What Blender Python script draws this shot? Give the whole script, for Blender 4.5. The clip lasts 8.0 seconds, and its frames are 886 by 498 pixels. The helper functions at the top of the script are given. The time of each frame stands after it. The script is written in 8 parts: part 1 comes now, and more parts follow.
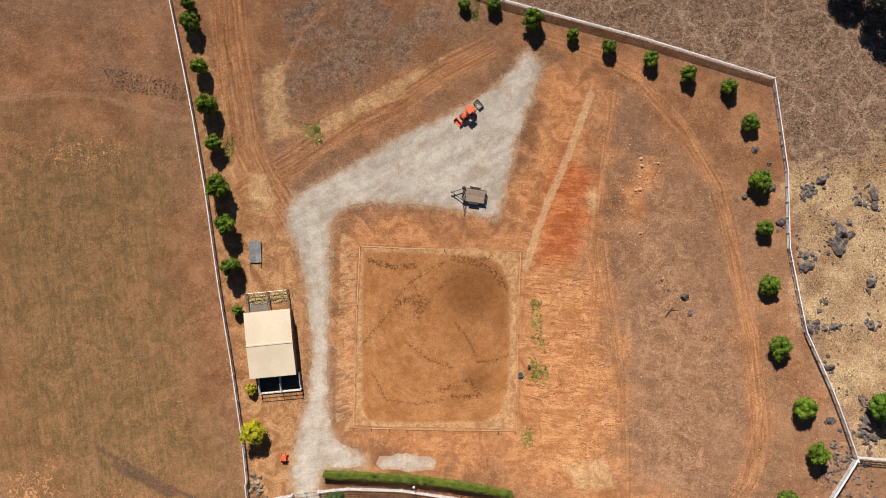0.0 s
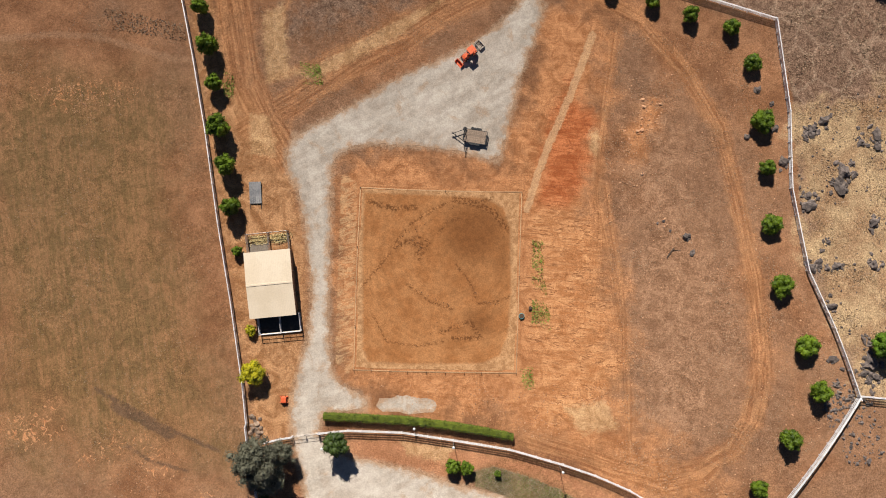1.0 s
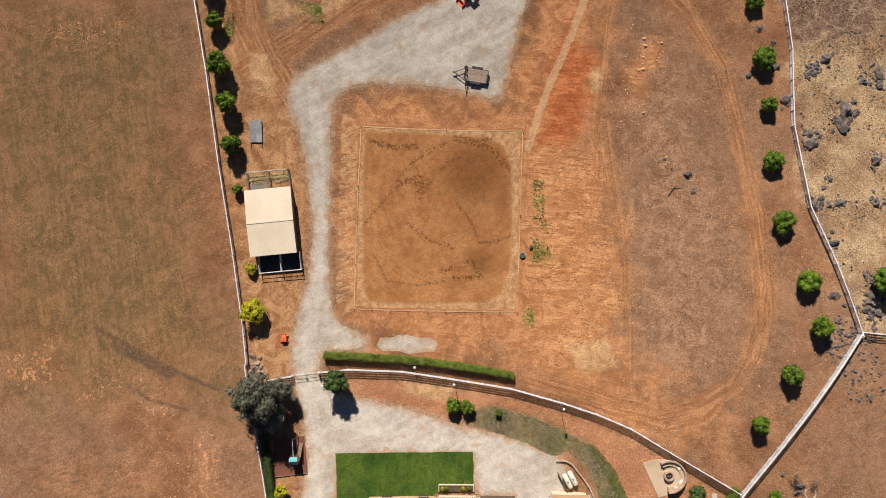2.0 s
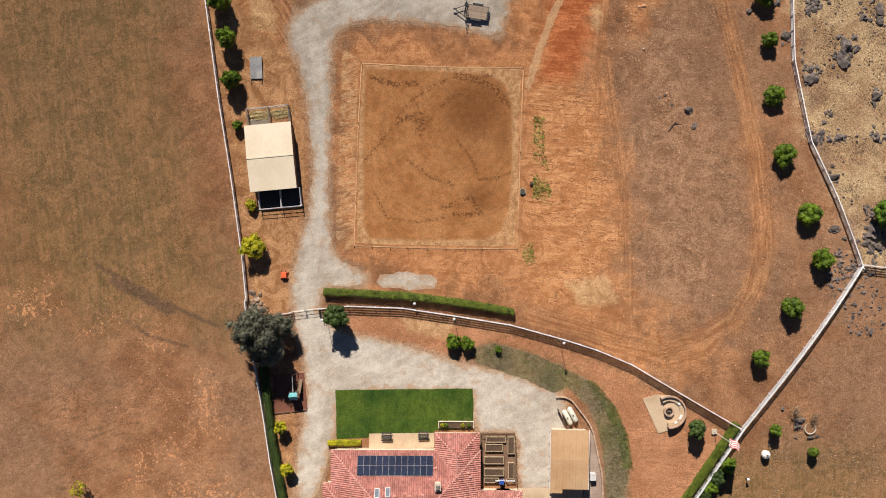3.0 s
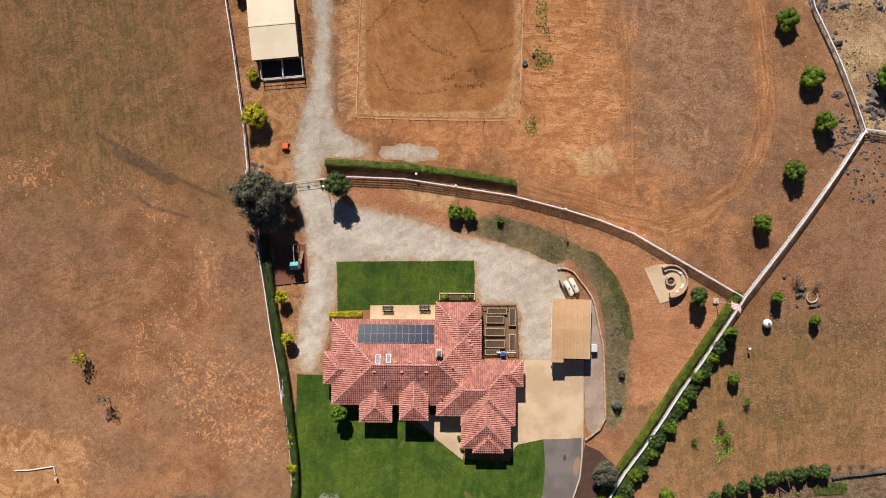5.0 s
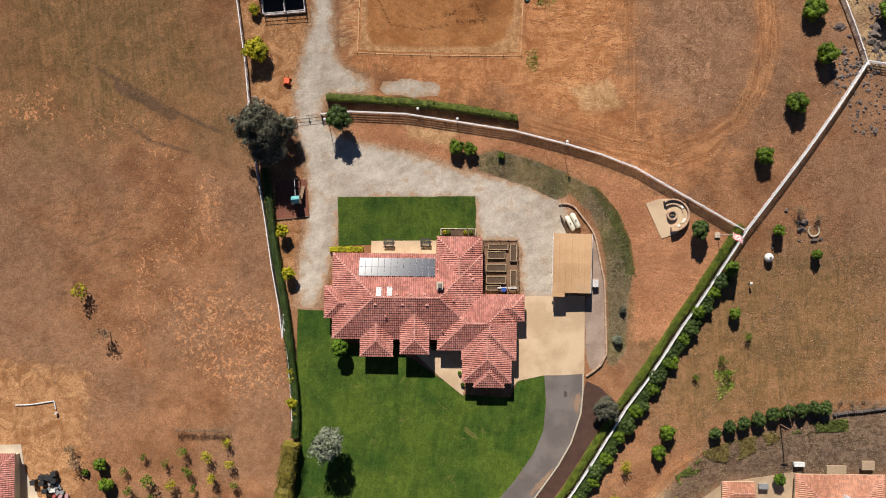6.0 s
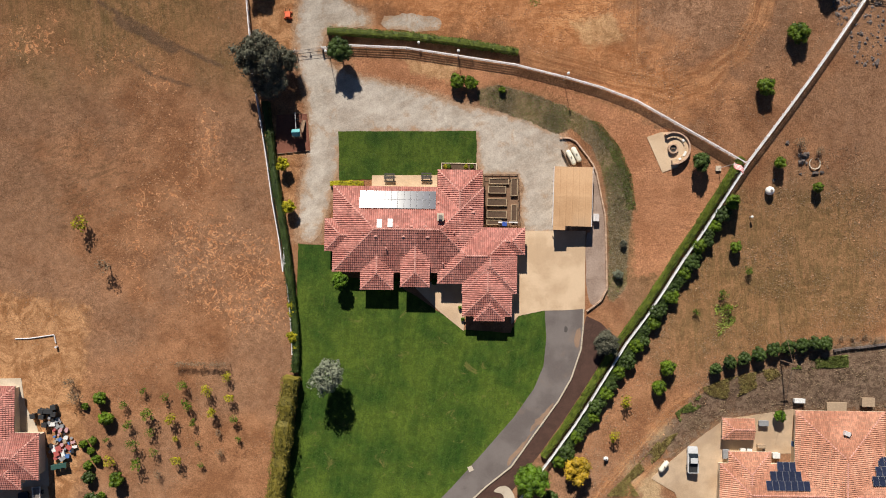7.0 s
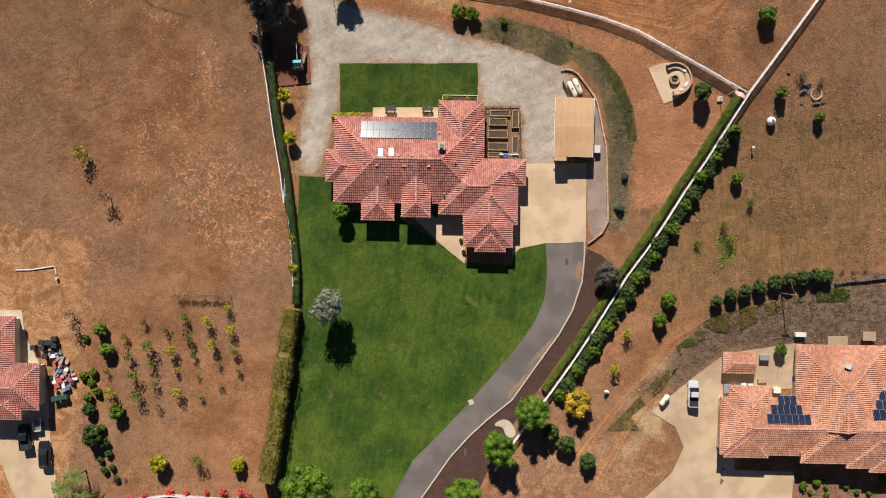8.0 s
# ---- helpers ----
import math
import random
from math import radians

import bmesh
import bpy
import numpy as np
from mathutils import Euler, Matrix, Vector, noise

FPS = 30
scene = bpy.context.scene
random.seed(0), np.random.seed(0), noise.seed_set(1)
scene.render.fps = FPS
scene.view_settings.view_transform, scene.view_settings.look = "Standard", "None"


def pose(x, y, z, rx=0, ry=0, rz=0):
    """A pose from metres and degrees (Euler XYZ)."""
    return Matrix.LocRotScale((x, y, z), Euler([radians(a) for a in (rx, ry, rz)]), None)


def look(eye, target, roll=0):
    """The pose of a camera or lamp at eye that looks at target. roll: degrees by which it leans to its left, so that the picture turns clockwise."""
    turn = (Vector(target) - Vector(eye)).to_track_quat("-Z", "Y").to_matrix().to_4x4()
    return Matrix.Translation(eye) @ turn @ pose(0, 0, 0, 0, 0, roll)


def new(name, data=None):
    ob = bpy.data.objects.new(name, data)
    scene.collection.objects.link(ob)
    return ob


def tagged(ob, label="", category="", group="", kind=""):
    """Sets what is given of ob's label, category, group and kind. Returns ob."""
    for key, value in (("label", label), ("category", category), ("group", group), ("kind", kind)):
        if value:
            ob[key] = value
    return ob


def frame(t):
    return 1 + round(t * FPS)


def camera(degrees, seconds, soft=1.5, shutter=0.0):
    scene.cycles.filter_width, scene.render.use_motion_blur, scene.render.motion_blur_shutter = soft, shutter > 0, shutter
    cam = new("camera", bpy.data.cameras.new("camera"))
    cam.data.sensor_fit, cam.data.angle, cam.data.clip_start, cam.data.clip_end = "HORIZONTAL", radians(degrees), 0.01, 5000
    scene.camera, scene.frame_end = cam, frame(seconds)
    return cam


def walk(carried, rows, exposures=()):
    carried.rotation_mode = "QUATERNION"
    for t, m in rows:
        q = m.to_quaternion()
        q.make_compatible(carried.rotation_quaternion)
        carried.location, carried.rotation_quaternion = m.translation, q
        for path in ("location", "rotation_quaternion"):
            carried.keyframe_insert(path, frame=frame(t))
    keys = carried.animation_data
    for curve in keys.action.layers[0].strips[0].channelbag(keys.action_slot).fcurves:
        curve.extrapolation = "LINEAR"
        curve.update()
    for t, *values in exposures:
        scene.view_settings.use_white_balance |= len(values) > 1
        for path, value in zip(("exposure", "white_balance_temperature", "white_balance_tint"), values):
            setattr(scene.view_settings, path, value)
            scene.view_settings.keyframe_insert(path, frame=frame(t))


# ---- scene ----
cam = camera(61.9, 8.0, soft=1.0)
METRES, EYE, TILT, LEAN, TURN = 88.96, 130.5, -90.0, 0.0, 0.0
ROWS = [
    (0.0, 0.0, 0.0, 0.0, -0.0, -0.0, -0.0),
    (0.5, -0.0002, 0.003, -0.0606, -0.01, 0.07, -0.05),
    (1.0, -0.0013, 0.0064, -0.1185, 0.01, 0.09, -0.1),
    (1.5, -0.0009, 0.0085, -0.1779, 0.08, 0.13, -0.14),
    (3.0, -0.0018, 0.0106, -0.3643, 0.03, 0.14, -0.27),
    (3.5, -0.0016, 0.0107, -0.4256, 0.06, 0.05, -0.32),
    (4.0, -0.0021, 0.0118, -0.4896, 0.05, 0.07, -0.38),
    (4.5, -0.0026, 0.0126, -0.5517, 0.04, 0.06, -0.44),
    (6.0, -0.0028, 0.0152, -0.7412, 0.09, 0.07, -0.66),
    (6.5, -0.0026, 0.0157, -0.8038, 0.09, 0.02, -0.74),
    (7.0, -0.0026, 0.0164, -0.8674, 0.08, -0.01, -0.81),
    (7.5, -0.0023, 0.017, -0.9325, 0.09, -0.02, -0.87),
    (8.0, -0.0022, 0.0173, -0.9997, 0.09, -0.03, -0.92),
]
walk(cam, [(t, pose(0, 0, EYE, TILT, LEAN, TURN) @ pose(METRES * x, METRES * y, METRES * z, 90 + pitch, roll, yaw)) for t, x, y, z, yaw, pitch, roll in ROWS])

# ---- daylight: clear sky, sun from the north-north-west of the plan ----
SUN_HEIGHT, SUN_SIDE = radians(40), radians(-12)
world = bpy.data.worlds.new("clear_sky")
scene.world = world
world.use_nodes = True
sky = world.node_tree.nodes.new("ShaderNodeTexSky")
sky.sky_type, sky.sun_disc = "NISHITA", False
sky.sun_elevation, sky.sun_rotation = SUN_HEIGHT, SUN_SIDE
sky.altitude, sky.air_density, sky.dust_density, sky.ozone_density = 500, 0.45, 0.1, 2.0
world.node_tree.links.new(sky.outputs[0], world.node_tree.nodes["Background"].inputs[0])
world.node_tree.nodes["Background"].inputs[1].default_value = 0.05
sun_data = bpy.data.lights.new("sun", "SUN")
sun_data.energy, sun_data.angle, sun_data.color = 5.0, radians(0.53), (1.0, 0.94, 0.84)
sun = new("sun", sun_data)
to_sun = Vector((math.sin(SUN_SIDE) * math.cos(SUN_HEIGHT), math.cos(SUN_SIDE) * math.cos(SUN_HEIGHT), math.sin(SUN_HEIGHT)))
sun.matrix_world = look(to_sun * 300, (0, 0, 0))
scene.view_settings.exposure = 0.45


# ---- materials ----
def nodes_of(name):
    m = bpy.data.materials.new(name)
    m.use_nodes = True
    t = m.node_tree
    return m, t, t.nodes["Principled BSDF"]


def link(t, a, b):
    t.links.new(a, b)


def noise_node(t, scale, detail=4.0, rough=0.55, stretch=None, turn=0.0, coords="Object", swirl=0.0):
    tc = t.nodes.new("ShaderNodeTexCoord")
    n = t.nodes.new("ShaderNodeTexNoise")
    n.inputs["Scale"].default_value, n.inputs["Detail"].default_value, n.inputs["Roughness"].default_value = scale, detail, rough
    n.inputs["Distortion"].default_value = swirl
    src = tc.outputs[coords]
    if stretch:
        mp = t.nodes.new("ShaderNodeMapping")
        mp.vector_type = "TEXTURE"
        mp.inputs["Scale"].default_value = tuple(1.0 / v for v in stretch)
        mp.inputs["Rotation"].default_value = (0, 0, radians(turn))
        link(t, src, mp.inputs[0])
        src = mp.outputs[0]
    link(t, src, n.inputs["Vector"])
    return n.outputs["Fac"]


def ramp(t, fac, lo, hi):
    """fac spread from lo..hi to 0..1."""
    r = t.nodes.new("ShaderNodeMapRange")
    r.inputs["From Min"].default_value, r.inputs["From Max"].default_value = lo, hi
    r.interpolation_type = "SMOOTHSTEP"
    link(t, fac, r.inputs["Value"])
    return r.outputs["Result"]


def calc(t, op, a, b=0.0):
    n = t.nodes.new("ShaderNodeMath")
    n.operation = op
    for i, v in enumerate((a, b)):
        if isinstance(v, (int, float)):
            n.inputs[i].default_value = v
        else:
            link(t, v, n.inputs[i])
    return n.outputs[0]


def mix(t, fac, a, b, how="MIX"):
    n = t.nodes.new("ShaderNodeMix")
    n.data_type, n.blend_type = "RGBA", how
    for i, v in ((0, fac), (6, a), (7, b)):
        if isinstance(v, (int, float)):
            n.inputs[i].default_value = v
        elif isinstance(v, tuple):
            n.inputs[i].default_value = (*v, 1)
        else:
            link(t, v, n.inputs[i])
    return n.outputs[2]


def relief(t, b, height, strength, distance):
    n = t.nodes.new("ShaderNodeBump")
    n.inputs["Strength"].default_value, n.inputs["Distance"].default_value = strength, distance
    link(t, height, n.inputs["Height"])
    link(t, n.outputs[0], b.inputs["Normal"])


def surface(name, dark, light, scale=3.0, rough=0.8, fine=20.0, bump=0.3, metal=0.0, stain=None, pieces=0.0, island=0.0, grit=0.5, chalk=0.0):
    """A two-scale surface: patches between two colours, fine grain, stains, and a random shift from piece to piece."""
    m, t, b = nodes_of(name)
    big = noise_node(t, scale)
    small = noise_node(t, fine, 3.0, 0.7)
    c = mix(t, ramp(t, big, 0.38, 0.62), dark, light)
    c = mix(t, grit, c, mix(t, ramp(t, small, 0.34, 0.66), tuple(v * 0.72 for v in dark), tuple(min(0.9, v * 1.2) for v in light)))
    if stain:
        c = mix(t, calc(t, "MULTIPLY", ramp(t, noise_node(t, scale * 0.37, 6.0, 0.65), 0.54, 0.68), 0.75), c, stain)
    if pieces or island:
        if pieces:
            info = t.nodes.new("ShaderNodeObjectInfo").outputs["Random"]
        else:
            info = t.nodes.new("ShaderNodeNewGeometry").outputs["Random Per Island"]
        k = pieces or island
        r = t.nodes.new("ShaderNodeMapRange")
        r.inputs["To Min"].default_value, r.inputs["To Max"].default_value = 1 - k, 1 + k
        link(t, info, r.inputs["Value"])
        hsv = t.nodes.new("ShaderNodeHueSaturation")
        link(t, r.outputs[0], hsv.inputs["Value"])
        link(t, c, hsv.inputs["Color"])
        c = hsv.outputs[0]
    link(t, c, b.inputs["Base Color"])
    b.inputs["Roughness"].default_value, b.inputs["Metallic"].default_value = rough, metal
    b.inputs["Diffuse Roughness"].default_value = chalk
    if bump:
        relief(t, b, small, bump, 0.03)
    return m


def leaf_surface(name, dark, light):
    m, t, b = nodes_of(name)
    rnd = t.nodes.new("ShaderNodeNewGeometry").outputs["Random Per Island"]
    c = mix(t, rnd, dark, light)
    c = mix(t, ramp(t, noise_node(t, 1.1), 0.35, 0.65), c, tuple(v * 1.25 for v in light))
    info = t.nodes.new("ShaderNodeObjectInfo").outputs["Random"]
    c = mix(t, calc(t, "MULTIPLY", info, 0.3), c, tuple(v * 0.6 for v in dark))
    link(t, c, b.inputs["Base Color"])
    b.inputs["Roughness"].default_value = 0.6
    b.inputs["Specular IOR Level"].default_value = 0.25
    b.inputs["Diffuse Roughness"].default_value = 0.6
    return m


def attribute(t, key):
    a = t.nodes.new("ShaderNodeAttribute")
    a.attribute_name = key
    return a.outputs["Fac"]


def gravel_material():
    m, t, b = nodes_of("pale_gravel")
    patch, clump, grain = noise_node(t, 0.13, 6.0, 0.65, swirl=0.6), noise_node(t, 0.8, 5.0, 0.7), noise_node(t, 4.0, 3.0, 0.8)
    worn = noise_node(t, 1.0, 5.0, 0.65, (0.16, 0.55, 1.0), 28)
    c = mix(t, ramp(t, patch, 0.36, 0.64), (0.41, 0.345, 0.285), (0.54, 0.47, 0.405))
    c = mix(t, 0.4, c, mix(t, ramp(t, worn, 0.36, 0.64), (0.40, 0.325, 0.265), (0.63, 0.575, 0.51)))
    c = mix(t, calc(t, "MULTIPLY", ramp(t, calc(t, "ADD", attribute(t, "wheel"), calc(t, "MULTIPLY", calc(t, "SUBTRACT", clump, 0.5), 0.9)), 0.3, 1.1), 0.3), c, (0.64, 0.58, 0.51))
    c = mix(t, calc(t, "MULTIPLY", ramp(t, noise_node(t, 0.22, 6.0, 0.7, swirl=0.5), 0.54, 0.67), 0.6), c, (0.43, 0.295, 0.195))
    edge = calc(t, "ADD", attribute(t, "rim"), calc(t, "MULTIPLY", calc(t, "SUBTRACT", noise_node(t, 0.45, 6.0, 0.75), 0.5), 5.0))
    c = mix(t, calc(t, "MULTIPLY", calc(t, "SUBTRACT", 1.0, ramp(t, edge, -0.2, 1.1)), 0.8), c, (0.43, 0.265, 0.155))
    c = mix(t, 0.3, c, mix(t, ramp(t, clump, 0.36, 0.64), (0.36, 0.36, 0.36), (0.63, 0.63, 0.63)), "OVERLAY")
    c = mix(t, 0.32, c, mix(t, ramp(t, grain, 0.36, 0.64), (0.3, 0.3, 0.3), (0.68, 0.68, 0.68)), "OVERLAY")
    link(t, c, b.inputs["Base Color"])
    b.inputs["Roughness"].default_value = 0.95
    b.inputs["Diffuse Roughness"].default_value = 1.0
    b.inputs["Specular IOR Level"].default_value = 0.1
    relief(t, b, calc(t, "ADD", clump, calc(t, "MULTIPLY", grain, 0.4)), 0.4, 0.12)
    return m


GRAVEL = gravel_material()
GRAVEL_DARK = surface("worn_gravel", (0.29, 0.205, 0.16), (0.40, 0.30, 0.245), 0.3, 0.95, 4.0, 0.5, stain=(0.28, 0.165, 0.11), grit=0.3, chalk=1.0)
CONCRETE = surface("tan_concrete", (0.45, 0.31, 0.195), (0.60, 0.44, 0.295), 0.2, 0.85, 7.0, 0.15, stain=(0.42, 0.30, 0.205), grit=0.25)
CONCRETE_PALE = surface("pale_concrete", (0.44, 0.36, 0.275), (0.54, 0.46, 0.365), 0.3, 0.85, 7.0, 0.15, grit=0.25)
ASPHALT = surface("old_asphalt", (0.125, 0.102, 0.095), (0.185, 0.158, 0.148), 0.2, 0.9, 8.0, 0.3, stain=(0.24, 0.17, 0.13), grit=0.25, chalk=0.6)
MULCH = surface("dark_mulch", (0.055, 0.026, 0.018), (0.09, 0.044, 0.032), 0.7, 0.95, 6.0, 0.8, chalk=1.0)
WHITE = surface("weathered_white_paint", (0.52, 0.485, 0.48), (0.72, 0.68, 0.68), 1.5, 0.55, 14.0, 0.1, pieces=0.1)
STUCCO = surface("cream_stucco", (0.58, 0.47, 0.34), (0.68, 0.57, 0.43), 0.8, 0.9, 15.0, 0.3)
TILE = surface("clay_roof_tile", (0.36, 0.132, 0.105), (0.49, 0.212, 0.175), 0.25, 0.8, 4.0, 0.3, island=0.24, grit=0.3)
TILE_ORANGE = surface("orange_clay_roof_tile", (0.42, 0.185, 0.115), (0.57, 0.285, 0.19), 0.25, 0.8, 4.0, 0.3, island=0.2, grit=0.3)
CAP = surface("pale_ridge_tile", (0.48, 0.215, 0.175), (0.64, 0.35, 0.295), 0.8, 0.8, 6.0, 0.3, island=0.15)
CREAM_ROOF = surface("cream_metal_roof", (0.60, 0.49, 0.36), (0.66, 0.55, 0.42), 0.25, 0.6, 5.0, 0.05, grit=0.2)
TAN_ROOF = surface("tan_metal_roof", (0.44, 0.255, 0.13), (0.52, 0.32, 0.175), 0.2, 0.6, 5.0, 0.1, stain=(0.42, 0.28, 0.17), grit=0.25)
STEEL = surface("galvanised_pipe", (0.20, 0.17, 0.15), (0.34, 0.30, 0.27), 2.0, 0.45, 20.0, 0.1, metal=0.5)
DARK = surface("dark_rubber", (0.012, 0.012, 0.013), (0.03, 0.03, 0.032), 2.0, 0.7, 20.0, 0.2)
ROCK = surface("dark_boulder", (0.075, 0.058, 0.053), (0.165, 0.13, 0.115), 0.9, 0.95, 6.0, 0.8, pieces=0.25, stain=(0.25, 0.19, 0.15))
WOOD = surface("weathered_timber", (0.13, 0.075, 0.045), (0.22, 0.14, 0.09), 2.0, 0.85, 20.0, 0.3, pieces=0.2)
BARK = surface("bark", (0.07, 0.045, 0.03), (0.13, 0.09, 0.065), 3.0, 0.95, 20.0, 0.5)
CITRUS = leaf_surface("citrus_leaves", (0.015, 0.036, 0.003), (0.115, 0.175, 0.008))
CITRUS_YELLOW = leaf_surface("yellowing_citrus_leaves", (0.06, 0.085, 0.005), (0.38, 0.33, 0.010))
OLIVE = leaf_surface("grey_green_leaves", (0.035, 0.038, 0.024), (0.15, 0.145, 0.10))
SILVER = leaf_surface("silver_leaves", (0.08, 0.095, 0.06), (0.26, 0.28, 0.20))
BROAD = leaf_surface("bright_green_leaves", (0.022, 0.050, 0.004), (0.10, 0.18, 0.010))
HEDGE = leaf_surface("hedge_leaves", (0.010, 0.022, 0.005), (0.05, 0.08, 0.014))
HEDGE_SUNNY = leaf_surface("sunny_hedge_leaves", (0.025, 0.042, 0.005), (0.13, 0.16, 0.018))
HEDGE_OLIVE = leaf_surface("olive_hedge_leaves", (0.03, 0.032, 0.006), (0.17, 0.135, 0.022))
DRY_BUSH = leaf_surface("dry_twigs", (0.12, 0.075, 0.045), (0.27, 0.19, 0.115))
COVER = leaf_surface("ground_cover_leaves", (0.12, 0.10, 0.06), (0.28, 0.23, 0.155))


# ---- the lie of the land ----
def ground_z(x, y):
    hill = 8.9 * np.exp(-((x - 62.78) / 34.6) ** 2 - ((y + 37.36) / 38.59) ** 2) + 2.29 * np.exp(-((x - 70) / 40) ** 2 - ((y - 25) / 30) ** 2)
    north = 0.47 * np.log1p(np.exp(np.clip((y - 6.9) / 10, -50, 50)))
    south = 0.6 * np.log1p(np.exp(np.clip((-98 - y) / 8, -50, 50)))
    terrace = 2.4 / (1 + np.exp(np.clip((y + 103.87) / 3, -50, 50))) / (1 + np.exp(np.clip((42 - x) / 2.5, -50, 50)))
    return -0.22 + hill - np.minimum(north, 12) - np.minimum(south, 12) - terrace - 0.010 * np.clip(x, -400, 400)


def gz(x, y):
    return float(ground_z(x, y))


# ---- builders ----
def finish(name, bm, material, smooth=False):
    me = bpy.data.meshes.new(name)
    bm.to_mesh(me)
    bm.free()
    me.materials.append(material)
    if smooth:
        me.polygons.foreach_set("use_smooth", [True] * len(me.polygons))
    return me


def part(name, bm, material, parent, label="", smooth=False, m=None):
    """A bmesh (or a ready mesh) as one object under a thing."""
    me = finish(name, bm, material, smooth) if isinstance(bm, bmesh.types.BMesh) else bm
    ob = new(name, me)
    ob.parent = parent
    if m is not None:
        ob.matrix_basis = m
    if label:
        ob["label"] = label
    return ob


def thing(name, m, label, category, group="", kind=""):
    ob = new(name)
    ob.empty_display_size = 0.3
    ob.matrix_basis = m
    return tagged(ob, label, category, group, kind)


def raw(name, verts, faces, material):
    me = bpy.data.meshes.new(name)
    me.from_pydata([tuple(v) for v in verts], [], [tuple(f) for f in faces])
    me.materials.append(material)
    return me


def box(bm, x0, y0, z0, x1, y1, z1, bevel=0.0, m=None):
    res = bmesh.ops.create_cube(bm, size=1.0)
    vs = res["verts"]
    bmesh.ops.transform(bm, matrix=Matrix.LocRotScale(((x0 + x1) / 2, (y0 + y1) / 2, (z0 + z1) / 2), None, (x1 - x0, y1 - y0, z1 - z0)), verts=vs)
    if bevel:
        es = list({e for v in vs for e in v.link_edges})
        out = bmesh.ops.bevel(bm, geom=es, offset=bevel, segments=1, affect="EDGES", profile=0.5)
        vs = list({v for f in out["faces"] for v in f.verts} | {v for v in vs if v.is_valid})
    if m is not None:
        bmesh.ops.transform(bm, matrix=m, verts=vs)
    return bm


def cube(x0, y0, z0, x1, y1, z1, bevel=0.0):
    return box(bmesh.new(), x0, y0, z0, x1, y1, z1, bevel)


def tube(bm, a, b, r0, r1=None, n=8):
    a, b = Vector(a), Vector(b)
    d = b - a
    m = Matrix.Translation((a + b) / 2) @ d.to_track_quat("Z", "Y").to_matrix().to_4x4()
    bmesh.ops.create_cone(bm, cap_ends=True, segments=n, radius1=r0, radius2=r0 if r1 is None else r1, depth=d.length, matrix=m)
    return bm


def along(points, step):
    """Points at about even steps along a line, with the line's own corners kept."""
    out = []
    for (ax, ay), (bx, by) in zip(points[:-1], points[1:]):
        n = max(1, round(math.hypot(bx - ax, by - ay) / step))
        out += [(ax + (bx - ax) * i / n, ay + (by - ay) * i / n) for i in range(n)]
    return out + [tuple(points[-1])]


def inside(poly, X, Y):
    hit = np.zeros(np.shape(X), bool)
    for (ax, ay), (bx, by) in zip(poly, poly[1:] + poly[:1]):
        if ay != by:
            hit ^= ((ay > Y) != (by > Y)) & (X < (bx - ax) * (Y - ay) / (by - ay) + ax)
    return hit


def off_line(line, X, Y, closed=False):
    """Distance from each place to a line."""
    best = np.full(np.shape(X), 1e9)
    for (ax, ay), (bx, by) in zip(line, line[1:] + (line[:1] if closed else [])):
        dx, dy = bx - ax, by - ay
        k = np.clip(((X - ax) * dx + (Y - ay) * dy) / max(dx * dx + dy * dy, 1e-9), 0, 1)
        best = np.minimum(best, np.hypot(X - ax - k * dx, Y - ay - k * dy))
    return best


